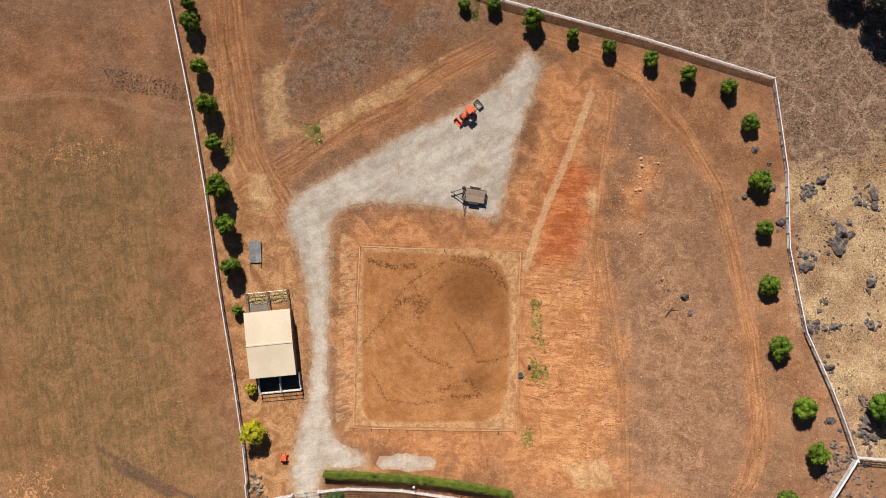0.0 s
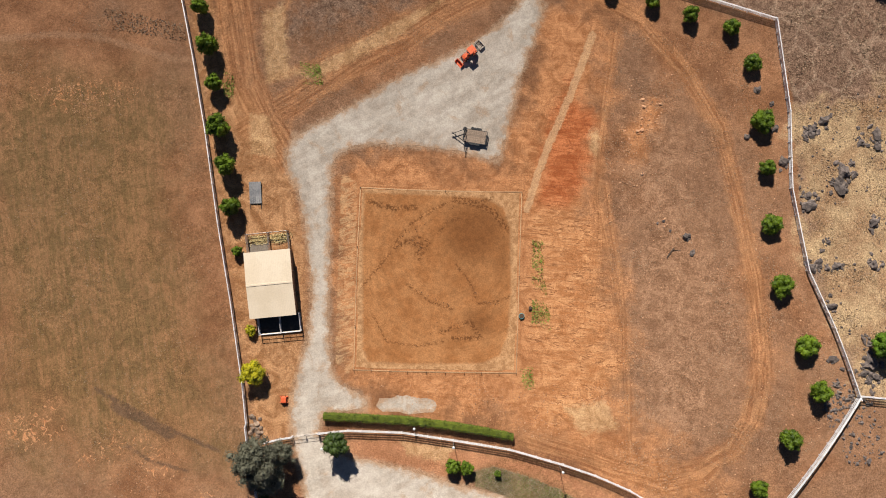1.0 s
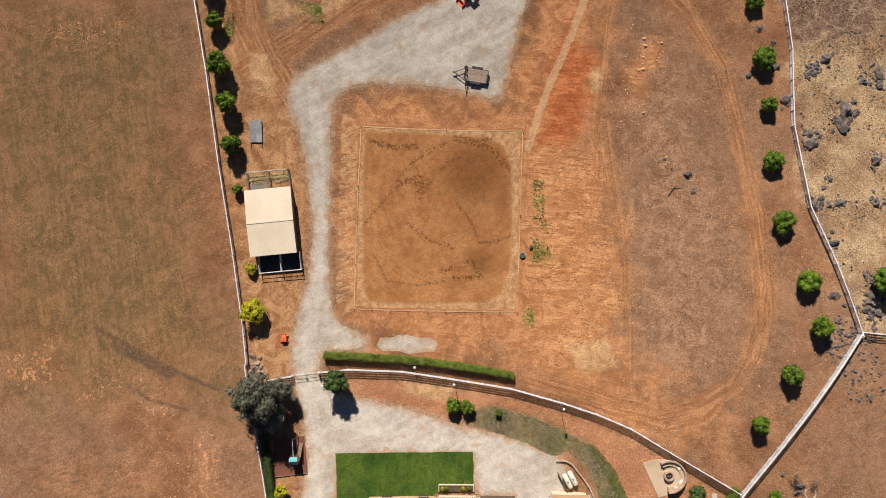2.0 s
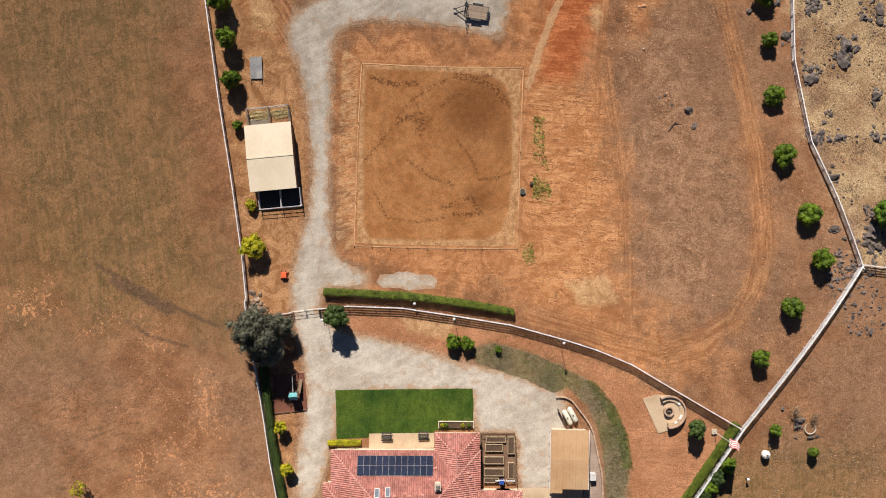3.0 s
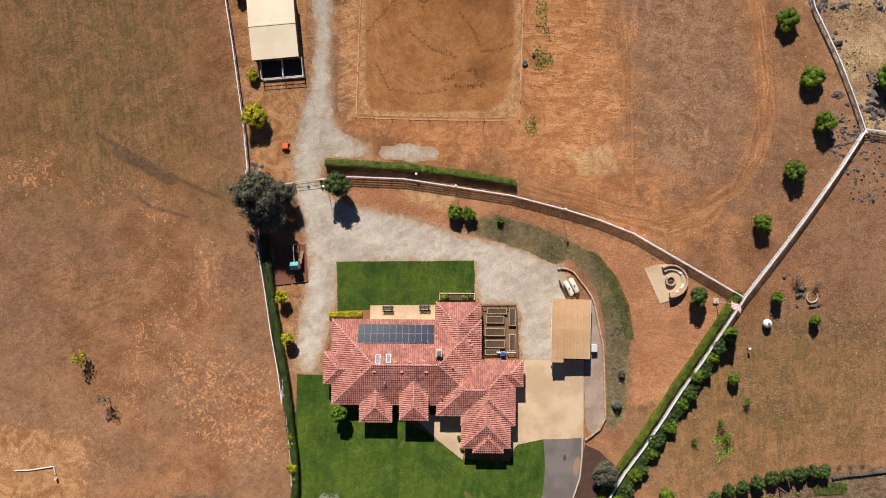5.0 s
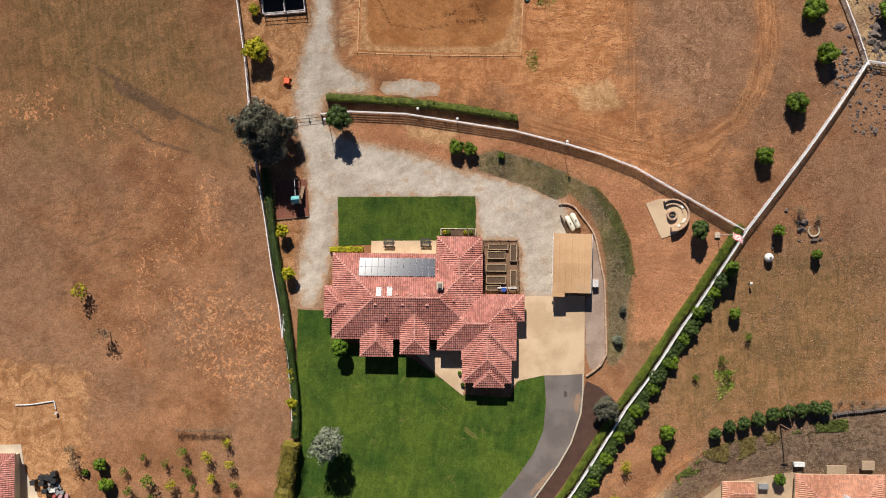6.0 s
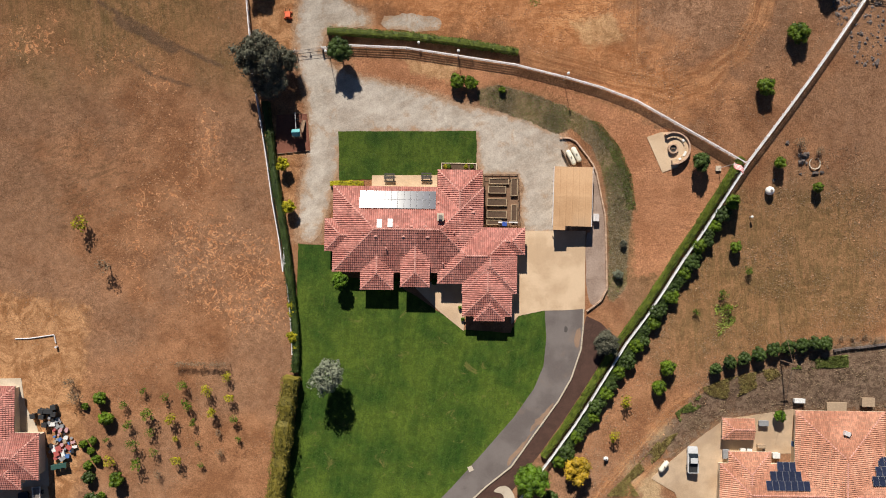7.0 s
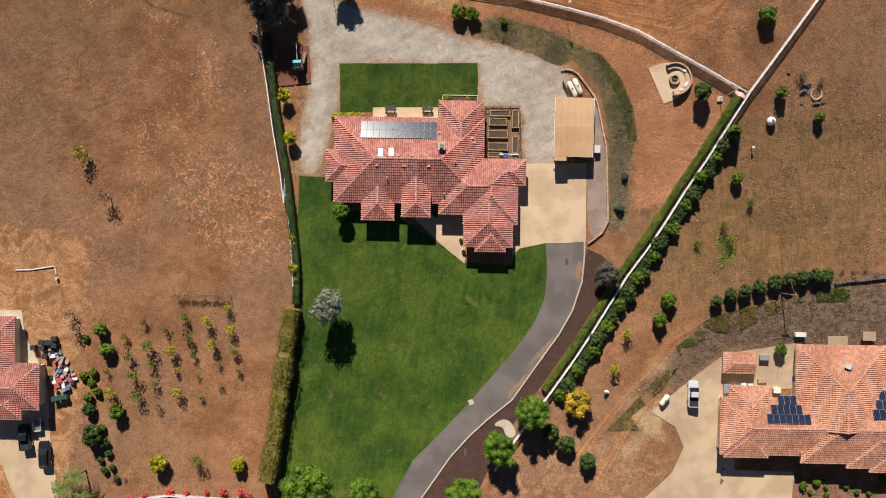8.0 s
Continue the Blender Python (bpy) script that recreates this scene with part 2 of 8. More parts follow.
def sheet(name, outline, rise, material, label, category, ragged=0.0, thick=0.0, level=False, smooth_corners=True, step=1.5, lanes=()):
    """A surface laid over the ground inside an outline: draped, or level with a slab's edge. lanes: lines worn pale by wheels."""
    pts = [p[:2] for p in outline]
    if smooth_corners:
        for _ in range(2):
            pts = [(a[0] * (1 - k) + b[0] * k, a[1] * (1 - k) + b[1] * k) for a, b in zip(pts, pts[1:] + pts[:1]) for k in (0.25, 0.75)]
    pts = along(pts + pts[:1], 0.7 if ragged else 1.5)[:-1]
    if ragged:
        pts = [(x + ragged * (noise.noise((x * 0.35, y * 0.35, 3)) + 0.7 * noise.noise((x * 1.3, y * 1.3, 9))),
                y + ragged * (noise.noise((x * 0.35, y * 0.35, 17)) + 0.7 * noise.noise((x * 1.3, y * 1.3, 31)))) for x, y in pts]
    xs, ys = [p[0] for p in pts], [p[1] for p in pts]
    gx, gy = np.meshgrid(np.arange(min(xs), max(xs), step), np.arange(min(ys), max(ys), step))
    keep = inside(pts, gx, gy) & (off_line(pts, gx, gy, True) > step / 3)
    vs = [Vector(p) for p in pts] + [Vector(p) for p in zip(gx[keep].tolist(), gy[keep].tolist())]
    from mathutils.geometry import delaunay_2d_cdt
    v2, _, f2, *_ = delaunay_2d_cdt(vs, [], [list(range(len(pts)))], 1, 1e-4)
    top = max(gz(*p) for p in pts)
    bm = bmesh.new()
    bv = [bm.verts.new((v.x, v.y, (top if level else gz(v.x, v.y)) + rise)) for v in v2]
    for f in f2:
        try:
            bm.faces.new([bv[i] for i in f])
        except ValueError:
            pass
    rim = [e for e in bm.edges if len(e.link_faces) == 1]
    low = bmesh.ops.extrude_edge_only(bm, edges=rim)
    for v in low["geom"]:
        if isinstance(v, bmesh.types.BMVert):
            v.co.z = gz(v.co.x, v.co.y) - 0.25
    bmesh.ops.recalc_face_normals(bm, faces=bm.faces)
    me = finish(name, bm, material)
    at = np.empty(len(me.vertices) * 3)
    me.vertices.foreach_get("co", at)
    vx, vy = at[0::3], at[1::3]
    me.attributes.new("rim", "FLOAT", "POINT").data.foreach_set("value", off_line(pts, vx, vy, True).astype(np.float32))
    worn = np.zeros(len(vx))
    for lane in lanes:
        worn = np.maximum(worn, np.clip(1.3 - np.abs(off_line(lane, vx, vy) - 0.5) / 0.9, 0, 1))
    me.attributes.new("wheel", "FLOAT", "POINT").data.foreach_set("value", worn.astype(np.float32))
    return tagged(new(name, me), label, category, kind="structure")


# ---- ground: one sheet to the horizon, fine where the camera passes ----
FAR = [160 * 1.45 ** i for i in range(9)]
gx = np.array([-v for v in reversed(FAR)] + list(np.arange(-92, 92.1, 0.34)) + FAR)
gy = np.array([-60 - v for v in reversed(FAR)] + list(np.arange(-152, 52.1, 0.34)) + FAR)
GX, GY = np.meshgrid(gx, gy)


def soft(d, width, edge):
    return np.clip((width - d) / edge + 0.5, 0, 1)


def area(poly, edge):
    d = off_line(poly, GX, GY, True)
    return np.clip(np.where(inside(poly, GX, GY), d, -d) / edge + 0.5, 0, 1)


ROAD = [(14.2, 34.7), (15.4, 35.6), (17.9, 33.1), (16.2, 27.7), (14.1, 22.6), (12.1, 15.1), (10.9, 10.1), (9.6, 5.0), (5.1, 6.3), (-0.4, 7.4), 
        (-6.4, 7.9), (-12.4, 8.3), (-16.2, 7.9), (-18.8, 6.3), (-19.9, 4.1), (-20.1, -0.9), (-20.1, -5.9), (-20.2, -11.9), (-20.4, -19.9), 
        (-20.4, -25.9), (-19.9, -31.4), (-18.4, -34.4), (-14.8, -35.9), (-13.4, -36.9), (-13.8, -38.7), (-21.6, -38.8), (-21.9, -42.7), 
        (-20.6, -45.2), (-18.5, -46.2), (-14.5, -47.5), (-4.6, -49.4), (3.4, -52.3), (11.3, -53.8), (18.1, -56.3), (20.1, -57.3), (21.3, -59.2), 
        (21.7, -62.2), (21.8, -68.2), (21.7, -73.9), (19.8, -74.1), (16.3, -74.1), (13.7, -74.2), (13.4, -72.4), (13.2, -68.4), (13.1, -65.4), 
        (11.9, -64.2), (8.4, -64.2), (6.4, -64.0), (5.4, -62.4), (5.1, -58.5), (5.0, -56.7), (-19.2, -57.0), (-18.8, -65.1), (-19.8, -66.6), 
        (-20.8, -70.6), (-22.2, -76.3), (-26.0, -76.0), (-25.5, -67.6), (-24.3, -61.6), (-23.8, -55.7), (-24.9, -50.7), (-25.9, -45.7), 
        (-26.7, -42.8), (-26.7, -37.8), (-26.3, -35.4), (-25.1, -30.9), (-23.8, -25.9), (-23.0, -19.9), (-23.5, -11.9), (-24.3, -5.9), (-25.6, 0.1), 
        (-27.2, 3.1), (-27.8, 6.6), (-26.4, 9.6), (-19.5, 13.0), (-14.5, 15.9), (-8.4, 19.7), (-0.4, 23.2), (6.6, 26.8), (12.2, 31.8)]
COVER_BANK = [(5.0, -49.4), (8.7, -48.4), (14.6, -50.0), (20.4, -52.2), (25.2, -54.9), (29.2, -59.2), (31.4, -64.1), (32.4, -69.0), (31.7, -74.9), 
        (31.7, -82.9), (29.5, -86.1), (28.4, -85.4), (28.4, -76.9), (27.9, -69.0), (26.8, -63.1), (25.1, -59.2), (21.5, -56.1), (19.1, -57.0), 
        (12.8, -54.5), (5.6, -51.9)]
ORANGE_AREAS = [
    [(-14.6, -33.8), (11.1, -33.6), (31.2, -31.7), (33.0, -40.4), (39.4, -45.2), (45.7, -49.0), (42.5, -54.9), (32.3, -51.1), (20.9, -45.4), 
        (11.2, -41.5), (-2.7, -39.1)],
    [(14.2, 34.4), (18.2, 34.8), (30.7, 32.1), (29.0, 18.9), (27.5, 10.9), (26.6, 0.1), (29.2, -11.6), (30.8, -25.2), (31.6, -35.1), (21.2, -41.4), 
        (-0.4, -40.8), (-14.4, -35.9), (-19.4, -31.9), (-19.4, -19.9), (-19.6, 2.1), (-17.5, 7.1), (-8.4, 7.5), (9.6, 4.6), (11.6, 11.1), 
        (16.2, 27.7)],
]
TRACKS = [
    ([(20.2, 36.9), (27.8, 34.2), (34.6, 30.0), (42.3, 20.7), (47.9, 10.7), (50.2, -0.9), (52.3, -15.1), (53.0, -26.5), (52.3, -34.2)], 2.0),
    ([(52.8, -21.4), (52.7, -31.7), (51.2, -38.3), (48.3, -43.6), (43.0, -47.5), (36.8, -49.3), (29.5, -48.0), (21.9, -45.4), (15.1, -43.5)], 2.3),
    ([(26.2, 29.1), (22.6, 18.0), (19.0, 9.0), (14.6, -3.4)], 0.8),
    ([(30.2, 28.0), (27.7, 10.9), (26.6, -0.9), (29.5, -15.5), (30.6, -25.2), (30.3, -34.1)], 1.3),
    ([(28.3, 0.4), (29.0, -6.4), (30.2, -14.2), (31.1, -21.9), (31.5, -35.6), (31.8, -45.5)], 1.2),
    ([(27.0, 0.4), (27.1, -6.4), (26.2, -16.1), (25.3, -25.9), (24.8, -35.7)], 1.2),
    ([(20.8, -44.4), (29.4, -48.4), (37.7, -51.3), (43.9, -49.4), (48.2, -43.6)], 1.5),
    ([(-33.9, 12.0), (-33.4, 6.0), (-30.4, 5.5), (-29.9, 10.5), (-32.4, 13.5)], 1.2),
    ([(-38.9, 48.8), (-38.2, 38.5), (-36.8, 29.3), (-35.3, 20.2), (-31.4, 12.1), (-27.9, 6.1)], 3.6),
    ([(-34.4, 11.1), (-26.4, 15.7), (-16.5, 22.3), (-8.5, 26.3), (-0.4, 31.9), (6.7, 35.5)], 3.0),
    ([(-31.5, 19.2), (-22.5, 22.8), (-14.5, 26.8), (-6.5, 31.4)], 1.2),
    ([(27.1, -131.3), (30.5, -125.0), (32.8, -120.3), (37.7, -114.6), (43.3, -108.9), (51.5, -103.1)], 1.3),
    ([(24.8, -124.9), (29.8, -117.8), (35.9, -110.7), (40.9, -104.6), (45.9, -101.2)], 1.4),
    ([(-23.0, 2.1), (-21.8, -11.9), (-21.6, -29.9)], 1.6),
    ([(-17.7, 45.8), (-25.6, 38.6), (-28.6, 31.4)], 0.9),
    ([(-14.9, 0.8), (-6.4, 0.5), (3.6, 0.1), (14.0, 0.0), (13.6, -11.8), (13.3, -21.7), (13.0, -32.3), (3.6, -32.3), (-6.4, -32.1), (-16.1, -31.9), 
        (-15.7, -19.9), (-15.4, -9.9), (-14.9, 0.8)], 0.75),
]
STRAW_AREAS = [
    [(8.8, 57.2), (9.7, 44.7), (58.2, 30.4), (60.6, 13.5), (60.7, -14.0), (69.2, -35.1), (88.5, -38.3), (94.0, 65.7)],
    [(-32.8, 46.8), (-18.6, 51.0), (4.7, 42.7), (6.7, 38.5), (-8.5, 29.4), (-22.4, 21.2), (-30.5, 25.3)],
]
PALE_AREAS = [[(60.1, 14.5), (70.4, 16.4), (91.3, 23.6), (88.7, -44.3), (69.7, -34.9), (61.3, -14.0)]]
OLIVE_AREAS = [[(-84.5, 28.2), (-53.5, 24.2), (-45.4, 11.1), (-41.3, -7.9), (-38.3, -19.9), (-36.3, -41.9), (-48.2, -44.1), 
        (-83.8, -44.0)], [(-83.8, -4.4), (-40.5, -4.1), (-35.3, -40.8), (-36.3, -49.8), (-57.9, -49.9), (-83.5, -46.0)],
    [(34.9, -70.6), (48.5, -62.9), (78.2, -69.1), (80.7, -95.6), (51.1, -100.1), (36.3, -104.4)]]
RUST_SPOTS = [[(-59.9, -49.9), (-45.2, -49.8), (-35.2, -57.7), (-30.3, -65.7), (-28.2, -81.9), (-55.8, -82.0), (-57.8, -71.7)], [(-72.4, 17.1), 
        (-61.4, 20.2), (-54.4, 15.7), (-66.3, 13.1)], [(29.9, 10.9), (36.4, 16.8), (38.7, 13.8), (36.1, 4.0), (31.3, 5.0)],
    [(-52.4, -64.0), (-30.6, -75.5), (-28.4, -93.3), (-45.3, -87.6), (-54.2, -72.0)], [(17.7, 19.1), (26.6, 20.0), (24.2, 0.1), (16.5, -1.9)]]
BARE_AREAS = [[(-16.5, -47.7), (-16.0, -43.7), (-6.6, -44.1), (1.3, -45.1), (11.2, -47.0), (20.9, -49.3), (29.6, -53.2), (38.0, -57.0), 
        (48.5, -63.7), (40.9, -81.3), (33.1, -81.4), (32.2, -67.1), (28.2, -57.1), (23.9, -52.3), (17.1, -49.4), (7.3, -48.0), (0.4, -51.0), 
        (-8.6, -48.4)],
    [(-46.9, 46.7), (-40.7, 34.4), (-36.5, 19.2), (-28.4, 10.1), (-26.4, 2.1), (-23.8, -11.9), (-24.3, -29.9), (-26.8, -44.1), (-33.8, -44.1), 
        (-36.3, -25.9), (-40.4, -0.9), (-44.0, 20.2)],
    [(-81.5, -84.3), (-61.9, -87.9), (-63.1, -116.1), (-67.4, -134.9), (-82.4, -135.1)], [(-32.3, -53.7), (-25.3, -55.7), (-25.8, -63.6), 
        (-26.2, -73.6), (-28.2, -73.6), (-31.3, -61.7)]]
LOAM_AREAS = [[(46.1, -100.2), (68.4, -92.8), (90.3, -90.4), (92.1, -103.5), (64.0, -106.0), (50.9, -106.7), (41.9, -113.5), (33.6, -114.6)]]

masks = {}
m_orange = np.zeros(GX.shape)
for p in ORANGE_AREAS:
    m_orange = np.maximum(m_orange, area(p, 18.0))
masks["orange"] = np.maximum.reduce([m_orange, 0.9 * area(RUST_SPOTS[4], 6), 0.75 * area(RUST_SPOTS[2], 7)])
RUST_FLAKES = [
    [(-75.3, -37.7), (-68.0, -37.7), (-67.1, -42.7), (-71.5, -46.1), (-76.9, -45.1)], [(-65.2, -48.1), (-57.7, -41.8), (-54.3, -44.3), (-58.8, -47.7)],
    [(-54.3, -42.3), (-47.9, -46.8), (-46.1, -50.8), (-52.9, -49.7)], [(-44.6, -53.3), (-39.2, -53.4), (-38.4, -65.2), (-45.3, -67.1)],
    [(-55.6, -70.0), (-47.2, -63.7), (-46.4, -69.1), (-51.2, -72.5)], [(-48.2, -73.1), (-38.4, -71.2), (-29.1, -76.3), (-27.3, -91.3), (-36.8, -93.2), (-48.3, -83.0)],
    [(-56.1, -73.0), (-51.1, -72.0), (-52.4, -86.0), (-56.7, -85.9)], [(-73.2, 18.4), (-62.3, 20.5), (-52.3, 17.5), (-58.2, 15.4), (-70.2, 14.4)]]
masks["rust"] = np.maximum.reduce([0.3 * area(RUST_SPOTS[0], 20.0), 0.3 * area(RUST_SPOTS[3], 20.0)] + [area(p, 5.0) for p in RUST_FLAKES])
masks["scaly"] = area([(-75.5, -54.0), (-53.0, -57.2), (-50.1, -71.0), (-66.0, -74.8), (-75.8, -68.8)], 12.0)
masks["grey"] = np.maximum(area([(31.4, 13.5), (40.2, 15.3), (46.4, -3.3), (48.2, -22.3), (47.8, -39.8), (33.4, -42.3), (30.9, -20.7), (30.3, -3.2)], 18.0),
                           0.9 * area([(9.8, -125.6), (20.8, -119.6), (28.8, -121.9), (41.3, -126.2), (33.9, -134.6), (8.7, -134.1)], 6.0))
masks["grey"] = np.maximum(masks["grey"], 0.25 * area([(52.1, -62.0), (77.4, -57.0), (80.5, -91.6), (51.2, -99.0), (34.6, -108.0), (29.7, -104.0), (40.5, -84.3)], 12.0))
masks["sandy"] = np.maximum.reduce([area(p, 2.5) for p in ([(-32.3, 31.2), (-28.5, 33.7), (-27.2, 20.0), (-31.4, 19.0)], [(-34.3, 13.4), (-30.8, 13.4), (-29.3, 5.9), (-34.3, 5.9)],
    [(-30.9, 21.0), (-22.4, 22.3), (-8.4, 30.4), (0.6, 34.4), (-8.4, 26.9), (-22.4, 19.7)], [(25.2, 10.5), (27.5, 11.0), (26.9, 6.0), (25.5, 6.5)],
    [(20.5, -37.5), (27.9, -36.5), (30.3, -41.0), (23.9, -42.5)], [(-7.5, -44.0), (2.0, -45.0), (0.5, -48.0), (-6.5, -46.5)])])
masks["ledge"] = np.maximum.reduce([soft(off_line(p, GX, GY), w, 0.6) for p, w in (([(-17.3, 2.0), (-17.6, -10.0), (-18.2, -30.0)], 0.9), ([(-16.0, 1.0), (-16.3, -12.0), (-16.7, -31.5)], 0.8))])
m_track, m_along, m_across = np.zeros(GX.shape), np.zeros(GX.shape), np.zeros(GX.shape)
for line, width in TRACKS:
    run = 0.0
    line = along(line, 8.0)
    for k, ((ax, ay), (bx, by)) in enumerate(zip(line[:-1], line[1:])):
        dx, dy = bx - ax, by - ay
        ln = math.hypot(dx, dy)
        s = ((GX - ax) * dx + (GY - ay) * dy) / ln
        v = ((GX - ax) * dy - (GY - ay) * dx) / ln
        d = np.hypot(v, np.maximum(0, np.maximum(-s, s - ln)))
        w = soft(d, width, 2.4)
        better = w > m_track
        m_track = np.where(better, w, m_track)
        m_along, m_across = np.where(better, run + s, m_along), np.where(better, v, m_across)
        run += ln
masks["track"], masks["along"], masks["across"] = m_track, m_along, m_across
masks["halo"] = soft(off_line(ROAD, GX, GY, True), 0.9, 2.0)
masks["lane"] = soft(off_line([(26.2, 27.6), (24.4, 22.5), (22.6, 17.8), (20.5, 12.5), (18.7, 8.8), (16.6, 3.1), (14.6, -3.4)], GX, GY), 0.75, 0.9)
masks["yard"] = area(BARE_AREAS[0], 4.0)
masks["sod"] = area(COVER_BANK, 1.5)
masks["bank"] = area([(14.6, -2.9), (24.4, -3.8), (29.2, -11.6), (30.8, -35.1), (17.4, -41.5), (14.5, -33.6)], 8.0)
masks["cut"] = area([(16.6, 11.0), (22.6, 19.0), (27.6, 13.9), (25.5, 1.1), (21.5, -2.9), (16.0, -2.4)], 8.0)
m_straw = np.maximum(area(STRAW_AREAS[0], 2.0), 0.6 * area(STRAW_AREAS[1], 12.0))
masks["straw"] = m_straw
masks["pale"] = np.maximum(area(PALE_AREAS[0], 10.0), 0.62 * area([(30.2, -133.3), (27.9, -125.0), (36.3, -106.4), (46.3, -101.2), (54.1, -108.2), 
        (42.1, -118.6), (44.7, -124.8), (40.4, -130.1)], 14.0))
masks["olive"] = np.maximum.reduce([area(p, 30.0) for p in OLIVE_AREAS])
masks["bare"] = np.maximum.reduce([area(p, 6.0) for p in BARE_AREAS])
masks["loam"] = area(LOAM_AREAS[0], 6.0)
RUTS = (([(-61.0, -35.0), (-56.6, -37.5), (-53.1, -39.2), (-47.3, -42.5), (-39.3, -46.0)], 0.55), ([(-57.6, -38.2), (-53.1, -40.2), (-48.2, -43.2)], 1.1),
        ([(-55.6, -45.0), (-51.6, -47.5), (-44.8, -49.5)], 0.5))
SWALE = [(-83.7, 26.5), (-75.6, 27.0), (-68.6, 27.5), (-61.6, 27.1), (-54.5, 25.2), (-48.5, 23.4), (-44.6, 23.0)]
masks["rut"] = np.maximum.reduce([soft(off_line(p, GX, GY), w, 1.1) for p, w in RUTS])
masks["swale"] = soft(off_line(SWALE, GX, GY), 0.8, 1.2)

n_row, n_col = GX.shape
co = np.stack([GX, GY, ground_z(GX, GY)], -1).reshape(-1, 3)
ids = np.arange(n_row * n_col).reshape(n_row, n_col)
quads = np.stack([ids[:-1, :-1], ids[:-1, 1:], ids[1:, 1:], ids[1:, :-1]], -1).reshape(-1, 4)
ground_mesh = bpy.data.meshes.new("ground")
ground_mesh.vertices.add(len(co))
ground_mesh.vertices.foreach_set("co", co.ravel())
ground_mesh.loops.add(quads.size)
ground_mesh.loops.foreach_set("vertex_index", quads.ravel())
ground_mesh.polygons.add(len(quads))
ground_mesh.polygons.foreach_set("loop_start", np.arange(0, quads.size, 4))
ground_mesh.polygons.foreach_set("use_smooth", np.ones(len(quads), bool))
ground_mesh.update()
ground_mesh.validate()
for key, v in masks.items():
    ground_mesh.attributes.new(key, "FLOAT", "POINT").data.foreach_set("value", v.ravel().astype(np.float32))


def ground_material():
    m, t, b = nodes_of("dry_ground")

    def mask(key, wobble, lo=0.35, hi=0.65):
        a = t.nodes.new("ShaderNodeAttribute")
        a.attribute_name = key
        return ramp(t, calc(t, "ADD", a.outputs["Fac"], calc(t, "MULTIPLY", calc(t, "SUBTRACT", wobble, 0.5), 1.5)), lo, hi)

    def attr(key):
        a = t.nodes.new("ShaderNodeAttribute")
        a.attribute_name = key
        return a.outputs["Fac"]

    def share(fac, k):
        return calc(t, "MULTIPLY", fac, k)

    wide = noise_node(t, 0.035, 5.0, 0.6)
    patch = noise_node(t, 0.16, 7.0, 0.68)
    blotch = noise_node(t, 0.33, 7.0, 0.72, swirl=1.2)
    clump = noise_node(t, 0.9, 6.0, 0.75)
    fibre = noise_node(t, 1.3, 6.0, 0.75, swirl=2.2)
    grain = noise_node(t, 4.0, 3.0, 0.8)
    mown = noise_node(t, 1.0, 4.0, 0.75, (1.9, 0.10, 1.0), 7)
    dabs = noise_node(t, 1.0, 3.0, 0.7, (2.6, 0.8, 1.0), 9)
    drag = noise_node(t, 1.0, 6.0, 0.75, (0.22, 1.6, 1.0), -4)
    ripple = noise_node(t, 1.0, 4.0, 0.7, (0.5, 1.5, 1.0), 18, swirl=0.8)
    cx = t.nodes.new("ShaderNodeCombineXYZ")
    link(t, share(attr("along"), 0.09), cx.inputs[0])
    link(t, share(attr("across"), 1.9), cx.inputs[1])
    wheel = t.nodes.new("ShaderNodeTexNoise")
    wheel.inputs["Scale"].default_value, wheel.inputs["Detail"].default_value = 1.0, 5.0
    link(t, cx.outputs[0], wheel.inputs["Vector"])
    wheel = wheel.outputs["Fac"]
    # cracks and rills
    tc = t.nodes.new("ShaderNodeTexCoord")
    mp = t.nodes.new("ShaderNodeMapping")
    mp.inputs["Scale"].default_value, mp.inputs["Rotation"].default_value = (0.07, 0.8, 1), (0, 0, radians(5))
    warp = t.nodes.new("ShaderNodeMix")
    warp.data_type, warp.blend_type = "RGBA", "LINEAR_LIGHT"
    warp.inputs[0].default_value = 0.9
    nz = t.nodes.new("ShaderNodeTexNoise")
    nz.inputs["Scale"].default_value, nz.inputs["Detail"].default_value = 0.6, 4.0
    link(t, tc.outputs["Object"], nz.inputs["Vector"])
    link(t, tc.outputs["Object"], warp.inputs[6])
    link(t, nz.outputs["Color"], warp.inputs[7])
    link(t, warp.outputs[2], mp.inputs[0])
    vor = t.nodes.new("ShaderNodeTexVoronoi")
    vor.feature = "DISTANCE_TO_EDGE"
    vor.inputs["Scale"].default_value = 1.0
    link(t, mp.outputs[0], vor.inputs["Vector"])
    rill = calc(t, "MULTIPLY", calc(t, "SUBTRACT", 1.0, ramp(t, vor.outputs["Distance"], 0.0, 0.045)), ramp(t, clump, 0.44, 0.56))
    streak = noise_node(t, 1.0, 3.0, 0.6, (0.10, 0.75, 1.0), -5, swirl=0.4)
    line = calc(t, "SUBTRACT", 1.0, ramp(t, calc(t, "ABSOLUTE", calc(t, "SUBTRACT", streak, 0.5)), 0.004, 0.022))
    rill = calc(t, "MAXIMUM", calc(t, "MULTIPLY", rill, 0.6), calc(t, "MULTIPLY", line, ramp(t, blotch, 0.44, 0.54)))
    # animal paths through the straw
    vor2 = t.nodes.new("ShaderNodeTexVoronoi")
    vor2.feature = "DISTANCE_TO_EDGE"
    vor2.inputs["Scale"].default_value = 0.16
    link(t, warp.outputs[2], vor2.inputs["Vector"])
    path = calc(t, "SUBTRACT", 1.0, ramp(t, vor2.outputs["Distance"], 0.0, 0.05))

